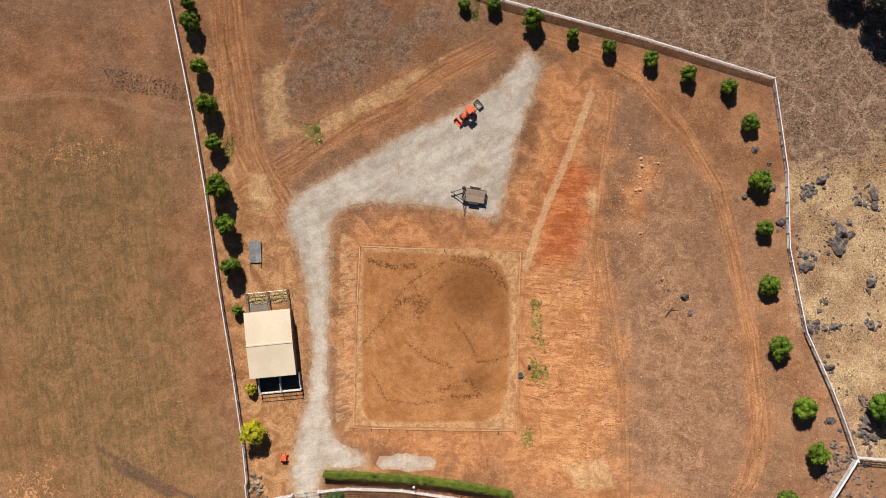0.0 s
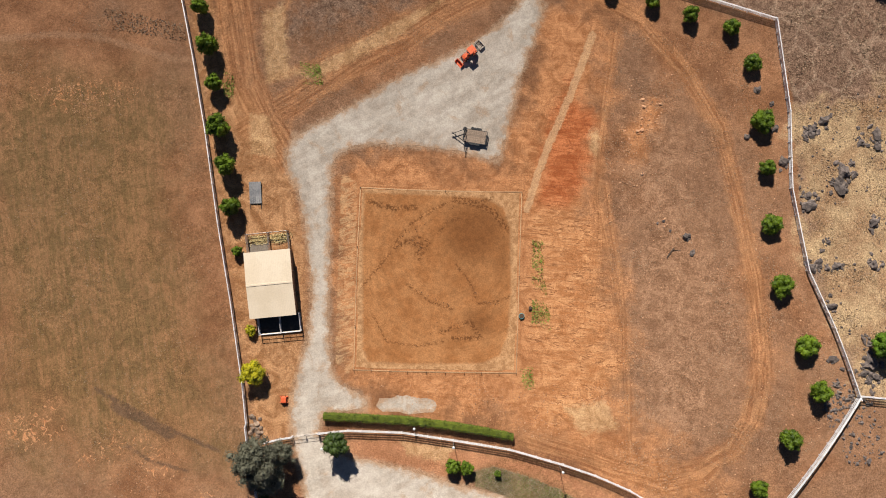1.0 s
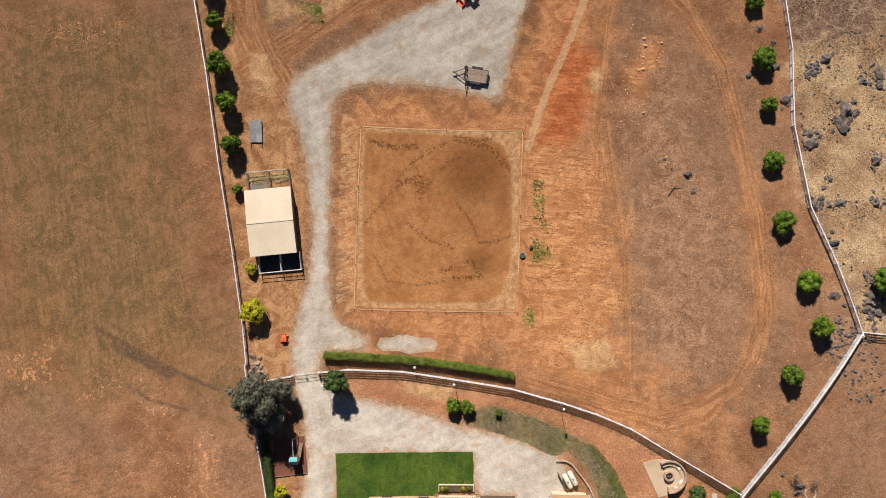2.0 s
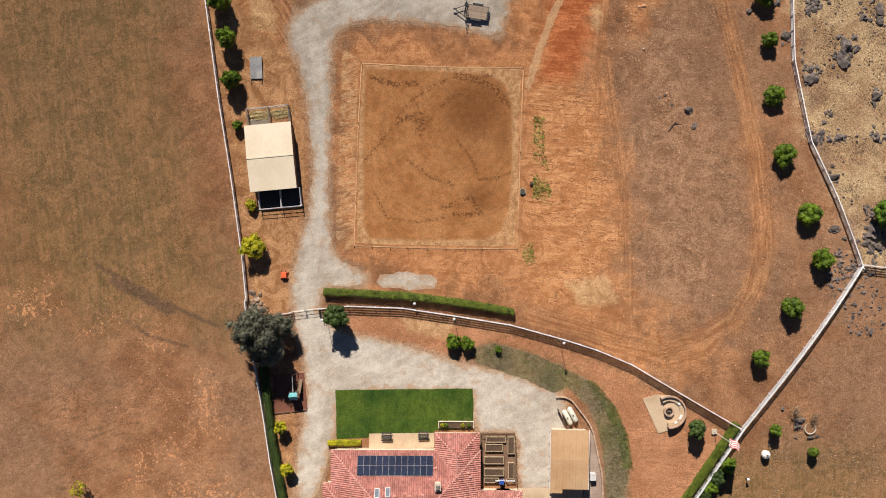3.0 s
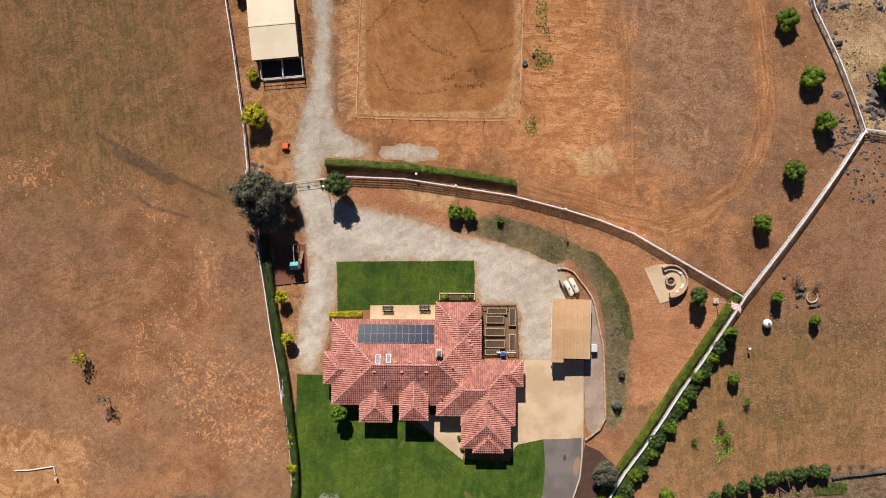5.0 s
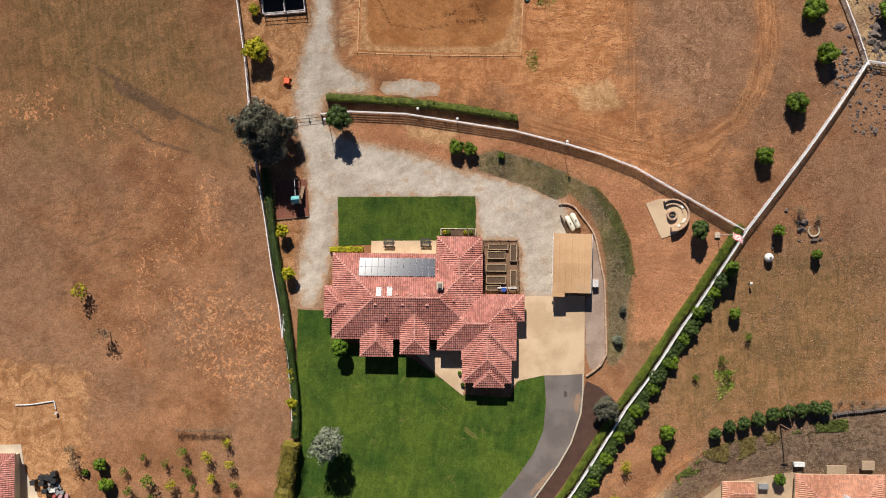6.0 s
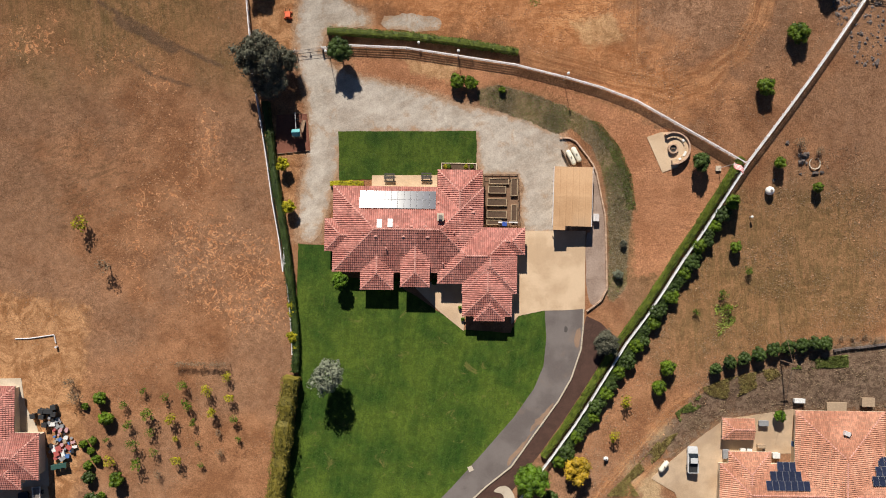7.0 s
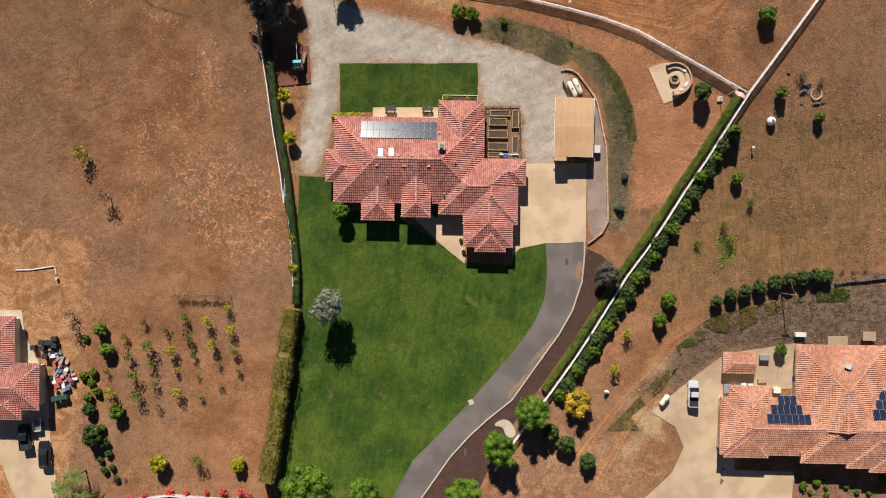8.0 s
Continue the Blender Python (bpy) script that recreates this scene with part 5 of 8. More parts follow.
for x, y, r in [(-28.2, -63.0, 1.3), (-27.1, -70.3, 1.3)]:
    tree("yellow", x, y, r, "small yellow-green citrus tree beside the hedge", group="young citrus by the drive", stem=0.7)
for x, y, r in [(42.4, -62.0, 1.8)]:
    tree("dark", x, y, r, "dense dark green tree on the bare yard", tall=0.9, stem=0.5)
for x, y, r in [(55.4, -62.1, 1.2), (62.2, -66.0, 1), (49.4, -76.2, 1.1), (52.1, -80.2, 0.8), (43.5, -87.4, 0.7), (47.9, -84.2, 0.9), 
        (49.0, -86.6, 0.9)]:
    tree("citrus" if r > 0.95 else "sapling", x, y, r, "young green tree on the dry slope", group="saplings on the dry slope", stem=0.35)
for x, y, r in [(38.9, -97.2, 1.5), (37.4, -100.7, 1.5)]:
    tree("citrus", x, y, r, "rounded green tree on the dry slope", group="pair of trees on the slope")
for x, y, r in [(31.8, -103.3, 1.1), (29.9, -109.4, 1.1)]:
    tree("sapling_yellow", x, y, r, "young tree with yellow autumn leaves", group="yellow saplings", stem=0.7)
for x, y, r in [(23.6, -115.3, 2.5)]:
    tree("gold", x, y, r, "golden-yellow tree beside the white fence", tall=0.9)
for x, y, r in [(25.7, -126.0, 1.6), (21.7, -122.8, 1.8), (19.1, -120.8, 1.6)]:
    tree("dry" if x > 30 else "dark", x, y, r, "scrubby bush on the dry slope", "bush", name="bush", stem=0.1)
for x, y, r in [(15.3, -116.7, 3.5), (9.6, -123.1, 3.4), (3.8, -131.5, 3.4), (-22.7, -129.8, 5), (-13.3, -131.3, 3)]:
    tree("broad", x, y, r, "bright green broad-leaved tree beside the drive", group="broad-leaved trees by the drive", tall=0.85, stem=0.6)
for x, y, r in [(-19.6, -98.8, 3.5)]:
    tree("silver", x, y, r, "silvery grey-green tree on the front lawn", tall=1.1, stem=0.8)
for x, y, r in [(-17.9, -82.9, 1.7)]:
    tree("broad", x, y, r, "small light green tree against the house", stem=0.9)
for x, y, r in [(27.8, -92.9, 2.7)]:
    tree("olive", x, y, r, "grey-green olive tree in the mulch bed", tall=0.8, stem=0.4)
for x, y, r in [(-8.3, -82.8, 0.61), (-1.8, -82.9, 0.69), (2.7, -87.4, 0.4), (3.2, -89.4, 0.4)]:
    tree("broad", x, y, r, "light green shrub against the house wall", "shrub", "shrubs by the house", name="shrub", stem=0.2, tall=1.3)
for x, y, r in [(30.0, -81.1, 1.1)]:
    tree("silver", x, y, r, "clipped round grey-green bush", "bush", name="bush", stem=0.0)
for x, y, r in [(30.7, -75.8, 0.8)]:
    tree("olive", x, y, r, "clipped round dark bush", "bush", name="bush", stem=0.0)
for x, y, r in [(58.8, -58.9, 1.2), (62.1, -60.0, 0.8)]:
    tree("dry", x, y, r, "dry twiggy bush among stones", "bush", "dry bushes among stones", name="bush", stem=0.1)
for x, y, r in [(-62.6, -73.7, 1.35), (-58.4, -81.0, 1.5)]:
    tree("dry" if y < -80 else "sapling_yellow", x, y, r, "thin young tree alone in the field", group="lone saplings in the field", stem=0.8, tall=1.2)

ORCHARD = [(-45.2, -101.4, 0.91), (-44.3, -105.0, 1), (-48.4, -103.8, 0.73), (-51.3, -106.5, 1.19), (-52.2, -102.7, 0.68), (-50.9, -109.7, 0.82), 
        (-55.6, -105.0, 0.73), (-54.8, -108.6, 0.91), (-54.1, -111.8, 1.05), (-53.3, -115.3, 1.1), (-43.6, -108.2, 0.73), (-43.0, -111.9, 0.46), 
        (-36.4, -107.4, 0.78), (-35.7, -110.9, 0.59), (-50.3, -113.4, 0.73), (-42.3, -115.7, 0.55), (-58.8, -111.4, 0.59), (-43.1, -126.5, 1.19)]
for x, y, r in ORCHARD:
    tree("sapling", x, y, r, "young fruit tree in bare orchard soil", "fruit tree", "orchard trees", stem=0.9)
for x, y, r in [(-41.1, -102.3, 1), (-40.2, -106.1, 1), (-37.7, -99.9, 0.82), (-37.1, -103.6, 0.91), (-47.3, -107.4, 1), (-46.3, -114.7, 1), 
        (-57.9, -114.9, 1.1), (-46.7, -111.0, 0.59)]:
    tree("sapling_yellow", x, y, r, "young fruit tree with yellowing leaves", "fruit tree", "orchard trees", stem=0.9)
for x, y, r in [(-49.9, -117.3, 0.82), (-39.2, -109.8, 0.73), (-39.0, -113.3, 0.82), (-64.8, -101.3, 1.1), (-63.9, -103.8, 1.28)]:
    tree("dry", x, y, r, "bare twiggy young fruit tree", "fruit tree", "orchard trees", stem=0.5)
for x, y, r in [(-57.0, -118.4, 1.51), (-58.6, -107.5, 1.37), (-59.7, -103.9, 1.23)]:
    tree("citrus", x, y, r, "rounded green fruit tree in the orchard", "fruit tree", "orchard trees")
for x, y, r in [(-49.7, -127.5, 1.74), (-35.8, -127.4, 1.46)]:
    tree("yellow", x, y, r, "rounded yellow-green tree at the orchard's edge", "fruit tree", "orchard trees")
for x, y, r in [(-62.9, -112.2, 0.82), (-61.2, -111.6, 0.82), (-61.6, -113.4, 0.73), (-60.6, -114.8, 0.91), (-62.1, -116.0, 1), 
        (-62.5, -105.5, 0.68), (-59.9, -121.4, 0.82)]:
    tree("citrus", x, y, r, "clipped round green garden shrub", "shrub", "garden shrubs", name="shrub", stem=0.0)
for x, y, r in [(-61.9, -118.1, 1.1), (-61.0, -122.5, 1.74), (-59.5, -124.1, 0.91), (-60.2, -127.2, 0.55), (-58.8, -126.0, 0.64), 
        (-59.5, -129.0, 0.64), (-58.2, -128.5, 0.55), (-57.4, -130.6, 0.55), (-56.2, -130.7, 0.46), (-58.1, -130.7, 0.46)]:
    tree("dark" if r > 0.5 else "dry", x, y, r * 1.15, "dark bush in the garden row", "bush", "bushes in the garden row", name="bush", stem=0.0)

for x, y, r in [(-26.6, -87.3, 0.9), (-26.4, -88.6, 0.8), (-26.0, -90.6, 0.7), (-26.3, -92.8, 1.1), (-25.9, -94.6, 0.8)]:
    tree("yellow", x, y, r, "yellow-green shrub spilling over the white fence", "shrub", "yellowing shrubs on the fence", name="shrub", stem=0.3, tall=1.1)

# thick trellis vine
vine_x, vine_y = (-42.0, -97.8)
v = thing("vine_trellis", pose(vine_x, vine_y, gz(vine_x, vine_y)), "wire trellis with a dry brown vine", "trellis")
for i in range(5):
    part("stake", tube(bmesh.new(), (-4.6 + 2.3 * i, 0, -0.2), (-4.6 + 2.3 * i, 0, 1.7), 0.05, n=6), WOOD, v)
for i in range(5):
    part("vine", CROWNS["dry"][i % 2], None, v, m=Matrix.Translation((-3.7 + 1.8 * i, 0, 1.2)) @ Matrix.Diagonal((1.2, 0.6, 0.7, 1)))


def hedge(name, line, width, height, material, label, seed, lush=26, category="hedge"):
    """A hedge along a line: a lumpy leafy body of one mesh."""
    rng = np.random.default_rng(seed)
    pts = along(line, 0.9)
    P = np.array([(x, y, gz(x, y)) for x, y in pts])
    d = np.gradient(P[:, :2], axis=0)
    d /= np.linalg.norm(d, axis=1)[:, None] + 1e-9
    side = np.c_[-d[:, 1], d[:, 0]]
    total = len(P)
    wob = np.array([noise.noise((x * 0.5, y * 0.5, seed)) for x, y in pts])
    W, H = width / 2 * (1 + 0.28 * wob), height * (1 + 0.16 * wob)
    verts, faces = [], []
    prof = ((-1.0, 0.0), (-1.0, 0.75), (-0.7, 0.97), (0.0, 1.0), (0.7, 0.97), (1.0, 0.75), (1.0, 0.0))
    for i in range(total):
        for a, h in prof:
            verts.append((P[i, 0] + side[i, 0] * W[i] * a * 0.9, P[i, 1] + side[i, 1] * W[i] * a * 0.9, P[i, 2] + H[i] * h * 0.93 - (0.3 if h == 0 else 0)))
    k = len(prof)
    for i in range(total - 1):
        faces += [(i * k + j, i * k + j + 1, (i + 1) * k + j + 1, (i + 1) * k + j) for j in range(k - 1)]
    faces += [tuple(range(k)), tuple((total - 1) * k + j for j in reversed(range(k)))]
    length = np.linalg.norm(np.diff(P[:, :2], axis=0), axis=1).sum()
    n = int(length * (width + 2 * height) * lush)
    f = rng.uniform(0, total - 1.001, n)
    i = f.astype(int)
    w = (f - i)[:, None]
    base, sd = P[i] * (1 - w) + P[i + 1] * w, side[i]
    q = rng.uniform(-height, width + height, n)
    top = (q > 0) & (q < width)
    a = np.where(top, (q / width * 2 - 1), np.where(q <= 0, -1.0, 1.0)) + rng.normal(0, 0.08, n)
    h = np.where(top, 1.0, np.where(q <= 0, 1 + q / height, 1 - (q - width) / height))
    h = np.clip(h + rng.normal(0, 0.05, n), 0.02, 1.12)
    c = base + np.c_[sd * (a * W[i])[:, None], h * H[i]]
    nrm = np.where(top[:, None], np.array([0, 0, 1.0]), np.c_[sd * np.sign(a)[:, None], np.full(n, 0.3)])
    vs, fs = leaf_quads(rng, c, nrm, 0.13)
    b = len(verts)
    verts += vs.tolist()
    faces += (fs + b).tolist()
    ob = new(name, raw(name, verts, faces, material))
    return tagged(ob, label, category)


hedge("hedge", [(-21.0, -39.6), (-14.5, -39.9), (-6.6, -40.3), (1.3, -41.2), (7.2, -42.1), 
        (12.1, -43.0)], 1.15, 1.5, HEDGE_SUNNY, "long clipped dark green hedge between gravel and fence", 1)
hedge("hedge", [(-26.3, -99.7), (-27.2, -106.2), (-28.0, -113.2), (-28.8, -119.3), (-29.7, -125.4), 
        (-30.5, -130.0)], 2.7, 3.8, HEDGE_OLIVE, "tall rounded olive-green hedge along the lawn", 2)
hedge("hedge", [(-31.5, -52.1), (-30.6, -59.0), (-29.7, -65.8), (-28.6, -71.7), (-27.5, -78.1), (-26.6, -85.6), 
        (-26.0, -90.0), (-25.7, -95.5), (-25.9, -99.0)], 1.2, 1.6, HEDGE, "narrow dark green hedge along the fence", 3)
hedge("hedge", [(x - 1.0, y + 0.6) for x, y in SOUTHEAST_LINE[2:13]], 1.1, 1.25, HEDGE_SUNNY, "long clipped green hedge inside the white fence", 4)
hedge("hedge", [(x + 1.05, y - 0.65) for x, y in SOUTHEAST_LINE[5:13]], 1.7, 1.2, HEDGE, "loose dark green hedge outside the white fence", 5)
hedge("hedge", [(-20.2, -66.1), (-16.9, -66.0), (-14.4, -66.0)], 0.9, 0.8, CITRUS_YELLOW, "low yellow-green hedge against the house", 6)
for i, (x, y, r) in enumerate([(48.4, -68.5, 1.4), (47.0, -70.1, 1), (46.9, -70.8, 1.5), (45.8, -72.6, 1.3), (45.0, -73.7, 1.1), (44.7, -75.2, 1.2), 
        (43.3, -76.1, 1.4), (43.2, -77.7, 1), (42.2, -78.9, 1.5), (41.2, -80.7, 1.3), (40.7, -81.7, 1.1), (39.2, -83.5, 1.2), (39.0, -84.8, 1.4), 
        (37.8, -86.6, 1), (36.7, -87.6, 1.5), (36.3, -89.5, 1.3), (34.8, -90.8, 1.1), (34.7, -92.6, 1.2), (33.4, -93.4, 1.4), (32.5, -95.2, 1), 
        (32.1, -96.3, 1.5), (30.6, -98.0, 1.3), (30.5, -98.8, 1.1), (29.2, -100.7, 1.2), (28.4, -101.8, 1.4), (27.8, -103.5, 1), 
        (26.5, -104.3, 1.5), (26.3, -106.1, 1.3), (25.0, -107.2, 1.1), (24.0, -108.8, 1.2), (23.5, -109.6, 1.4), (22.0, -111.4, 1), 
        (21.8, -112.5, 1.5), (20.6, -114.1, 1.3)]):
    tree("dark" if i % 3 else "citrus", x, y, r, "dense green shrub outside the white fence", "shrub", "shrubs outside the fence", name="shrub", stem=0.05, tall=0.9)
for x, y, r in [(47.3, -97.3, 1.2), (49.8, -96.2, 1.3), (52.1, -95.4, 1.3), (54.7, -94.7, 1.35), (57.2, -93.8, 1.35), (59.6, -93.3, 1.46), 
        (62.0, -92.9, 1.35), (64.3, -92.6, 1.35), (66.1, -92.5, 1.35)]:
    tree("dark", x, y, r, "dark green shrub in a planted row on the slope", "shrub", "shrub row on the slope", name="shrub", stem=0.1, tall=0.9)
for x, y, r in [(69.2, -91.7, 0.52), (71.2, -91.7, 0.47), (73.3, -91.5, 0.47), (71.3, -93.0, 0.57), (75.2, -92.2, 0.62)]:
    tree("dry", x, y, r, "small dry shrub beside a low wall", "shrub", "dry shrubs on the slope", name="shrub", stem=0.0)


# ---- barn with pens ----
barn_nw, barn_ne, barn_se, barn_sw = [(-34.5, -11.1), (-26.4, -10.3), (-25.4, -21.7), (-33.3, -22.5)]
bx, by = (barn_nw[0] + barn_se[0]) / 2, (barn_nw[1] + barn_se[1]) / 2
bw = (math.dist(barn_nw, barn_ne) + math.dist(barn_sw, barn_se)) / 4
bl = (math.dist(barn_nw, barn_sw) + math.dist(barn_ne, barn_se)) / 4
turn = math.degrees(math.atan2(barn_ne[1] - barn_nw[1], barn_ne[0] - barn_nw[0]))
barn = thing("barn", pose(bx, by, gz(bx, by), 0, 0, turn), "open horse barn with a cream ribbed metal roof", "barn")


def ribbed(x0, x1, y0, y1, z0, z1, rib, material, name, parent, label="", rise=0.035):
    """A ribbed roof panel, its ribs running from y0 (height z0) to y1 (height z1)."""
    verts, faces = [], []
    n = max(1, round((x1 - x0) / rib))
    xs = []
    for i in range(n):
        a = x0 + (x1 - x0) * i / n
        w = (x1 - x0) / n
        xs += [(a, 0), (a + w * 0.72, 0), (a + w * 0.8, rise), (a + w * 0.92, rise)]
    xs.append((x1, 0))
    for x, h in xs:
        verts += [(x, y0, z0 + h), (x, y1, z1 + h), (x, y0, z0 - 0.06), (x, y1, z1 - 0.06)]
    for i in range(len(xs) - 1):
        a, b = 4 * i, 4 * i + 4
        faces += [(a, b, b + 1, a + 1), (a + 2, a + 3, b + 3, b + 2), (a, a + 2, b + 2, b), (a + 1, b + 1, b + 3, a + 3)]
    faces += [(0, 1, 3, 2), (len(verts) - 4, len(verts) - 2, len(verts) - 1, len(verts) - 3)]
    return part(name, raw(name, verts, faces, material), None, parent, label)


ribbed(-bw, bw, bl, 0.0, 2.75, 3.15, 0.3, CREAM_ROOF, "roof_panel", barn, rise=0.012)
ribbed(-bw, bw, -bl, 0.0, 2.75, 3.15, 0.3, CREAM_ROOF, "roof_panel", barn, rise=0.012)
part("ridge_cap", cube(-bw - 0.03, -0.16, 3.14, bw + 0.03, 0.16, 3.22, 0.03), CREAM_ROOF, barn)
for x in (-bw + 0.25, 0.0, bw - 0.25):
    for y in (-bl + 0.2, -bl / 3, bl / 3, bl - 0.2):
        part("post", cube(x - 0.07, y - 0.07, -0.3, x + 0.07, y + 0.07, 2.72), STEEL, barn)
STALL = surface("brown_stall_boards", (0.13, 0.085, 0.055), (0.20, 0.135, 0.09), 1.2, 0.85, 14.0, 0.3)
for x in (-bw + 0.25, bw - 0.25):
    part("stall_wall", cube(x - 0.04, -bl + 0.3, 0.05, x + 0.04, bl - 0.3, 2.3, 0.01), STALL, barn)
part("stall_wall", cube(-bw + 0.3, -0.05, 0.05, bw - 0.3, 0.05, 2.3, 0.01), STALL, barn)
# pens of pipe rails at both ends
pen_w = bw - 0.45
for sign, depth, rails in ((-1, 3.0, (0.4, 0.9, 1.45)), (1, 3.2, (0.4, 0.9, 1.45))):
    y0, y1 = sign * (bl - 0.25), sign * (bl + depth)
    shift = 0.55 if sign < 0 else -0.15
    xs = (-pen_w + shift, shift + 0.2, pen_w + shift + 0.1)
    for x in xs:
        bm = bmesh.new()
        for h in rails:
            tube(bm, (x, y0, h), (x, y1, h), 0.045, n=6)
        part("pen_panel", bm, STEEL if sign > 0 else WHITE, barn)
    for a, b in zip(xs[:-1], xs[1:]):
        bm = bmesh.new()
        for h in rails:
            tube(bm, (a + 0.06, y1, h), (b - 0.06, y1, h), 0.05, n=6)
        for k in (0.33, 0.67):
            tube(bm, (a + (b - a) * k, y1, 0.1), (a + (b - a) * k, y1, rails[-1]), 0.03, n=6)
        panel = part("pen_panel", bm, STEEL if sign > 0 else WHITE, barn)
        part("gate_latch", cube(b - 0.3, y1 - 0.05, 0.85, b - 0.15, y1 + 0.05, 1.0), DARK, panel)
    for x in xs:
        part("pen_post", tube(bmesh.new(), (x, y1, -0.3), (x, y1, 1.55), 0.06, n=8), STEEL if sign > 0 else WHITE, barn)
    if sign < 0:
        part("kick_board", cube(xs[0], y1 - 0.12, 0.05, xs[2], y1 + 0.12, 0.32, 0.02), CONCRETE_PALE, barn)
# south pen: black sheet paints the shade cast by the roof, no real flooring
part("pen_floor_sheet", cube(-pen_w + 0.5, -bl - 2.9, 0.0, pen_w + 0.5, -bl + 0.3, 0.08), DARK, barn, "black sheet standing in for the roof's shade over the south pen")
part("pen_floor_sheet", cube(-pen_w - 0.1, bl - 0.3, 0.0, -pen_w + 3.2, bl + 1.5, 0.08), surface("grey_pen_floor", (0.16, 0.13, 0.105), 
        (0.24, 0.2, 0.16), 0.8, 0.95, 8.0, 0.4), barn, "grey pen floor")
HAY = surface("scattered_hay", (0.45, 0.33, 0.14), (0.68, 0.54, 0.28), 1.2, 0.95, 9.0, 0.8)
rng = np.random.default_rng(5)
for cx in (-1.9, 1.8):
    n = 900
    c = np.c_[rng.normal(cx, 0.9, n), rng.normal(bl + 2.1, 0.4, n), rng.uniform(0.02, 0.22, n)]
    vs, fs = leaf_quads(rng, c, np.tile((0, 0, 1.0), (n, 1)), 0.11)
    hay = new("hay", raw("hay", vs.tolist(), fs.tolist(), HAY))
    hay.matrix_basis = pose(bx, by, gz(bx, by) + 0.05, 0, 0, turn)
    tagged(hay, "scattered yellow hay on the pen floor", "hay", kind="stuff")

# grey panel on two rails beside the drive
px_, py_ = (-33.1, -0.5)
pan = thing("ground_panel", pose(px_, py_, gz(px_, py_), 0, 0, 2), "grey weathered metal panel lying on dark pipe rails", "metal panel")
ribbed(-1.05, 1.05, -1.9, 1.9, 0.3, 0.45, 0.35, surface("grey_sheet", (0.17, 0.17, 0.18), 
        (0.30, 0.29, 0.29), 1.0, 0.5, 8.0, 0.2, metal=0.3, stain=(0.4, 0.38, 0.36)), "panel", pan)
for x in (-0.95, 0.95):
    part("rail", tube(bmesh.new(), (x, -2.9, 0.12), (x, 1.9, 0.3), 0.05, n=6), DARK, pan)
    part("foot", cube(x - 0.08, 1.6, -0.1, x + 0.08, 1.8, 0.32), DARK, pan)

# ---- garage and what stands round it ----
ga, gb = (18.3, -62.9), (24.8, -73.0)
gmx, gmy, ghx, ghy = (ga[0] + gb[0]) / 2, (ga[1] + gb[1]) / 2, abs(gb[0] - ga[0]) / 2, abs(ga[1] - gb[1]) / 2
GZ = gz(gmx, gmy)
gar = thing("garage", pose(gmx, gmy, GZ, 0, 0, -0.8), "detached garage with a flat tan metal roof and cream walls", "garage")
ribbed(-ghx, ghx, -ghy, 0.0, 2.75, 3.0, 1.15, TAN_ROOF, "roof_panel", gar, rise=0.03)
ribbed(-ghx, ghx, ghy, 0.0, 2.75, 3.0, 1.15, TAN_ROOF, "roof_panel", gar, rise=0.03)
part("roof_overhang", cube(-ghx, -ghy - 0.7, 2.66, -ghx + 2.1, -ghy + 0.02, 2.74), TAN_ROOF, gar)
for x in (-ghx - 0.12, ghx + 0.0):
    part("gutter", cube(x, -ghy, 2.6, x + 0.12, ghy, 2.74, 0.02), WHITE, gar)
for q in ((-ghx + 0.3, -ghy + 0.3, -ghx + 0.5, ghy - 0.3), (ghx - 0.5, -ghy + 0.3, ghx - 0.3, ghy - 0.3), 
        (-ghx + 0.5, ghy - 0.5, ghx - 0.5, ghy - 0.3)):
    part("wall", cube(q[0], q[1], -0.4, q[2], q[3], 2.66), STUCCO, gar)
part("garage_door", cube(-ghx + 0.5, -ghy + 0.35, 0.05, ghx - 0.5, -ghy + 0.42, 2.4, 0.01), WHITE, gar)
part("lintel", cube(-ghx + 0.5, -ghy + 0.3, 2.4, ghx - 0.5, -ghy + 0.5, 2.66), STUCCO, gar)
for i in range(5):
    part("gutter_bracket", cube(-ghx - 0.3, -ghy + 1.2 + i * 2.1, 2.3, -ghx - 0.12, -ghy + 1.35 + i * 2.1, 2.6), STEEL, gar)

TANK_PAINT = surface("cream_tank_paint", (0.66, 0.60, 0.48), (0.78, 0.73, 0.62), 1.2, 0.4, 12.0, 0.05)


def propane_tank(x, y, angle, label, length=2.9, r=0.47):
    t = thing("propane_tank", pose(x, y, gz(x, y), 0, 0, angle), label, "tank", "propane tanks")
    bm = bmesh.new()
    bmesh.ops.create_uvsphere(bm, u_segments=20, v_segments=12, radius=r, matrix=pose(0, 0, 0, 0, 90))
    for v in bm.verts:
        v.co.x += (length / 2 - r) * (1 if v.co.x > 1e-4 else -1 if v.co.x < -1e-4 else 0)
        v.co.z += r + 0.25
    part("vessel", bm, TANK_PAINT, t, smooth=True)
    part("valve_dome", tube(bmesh.new(), (0, 0, 2 * r + 0.2), (0, 0, 2 * r + 0.42), 0.13, 0.11, 12), STEEL, t)
    for s in (-0.8, 0.8):
        part("saddle", cube(s - 0.12, -0.38, -0.2, s + 0.12, 0.38, 0.45), CONCRETE_PALE, t)
    return t


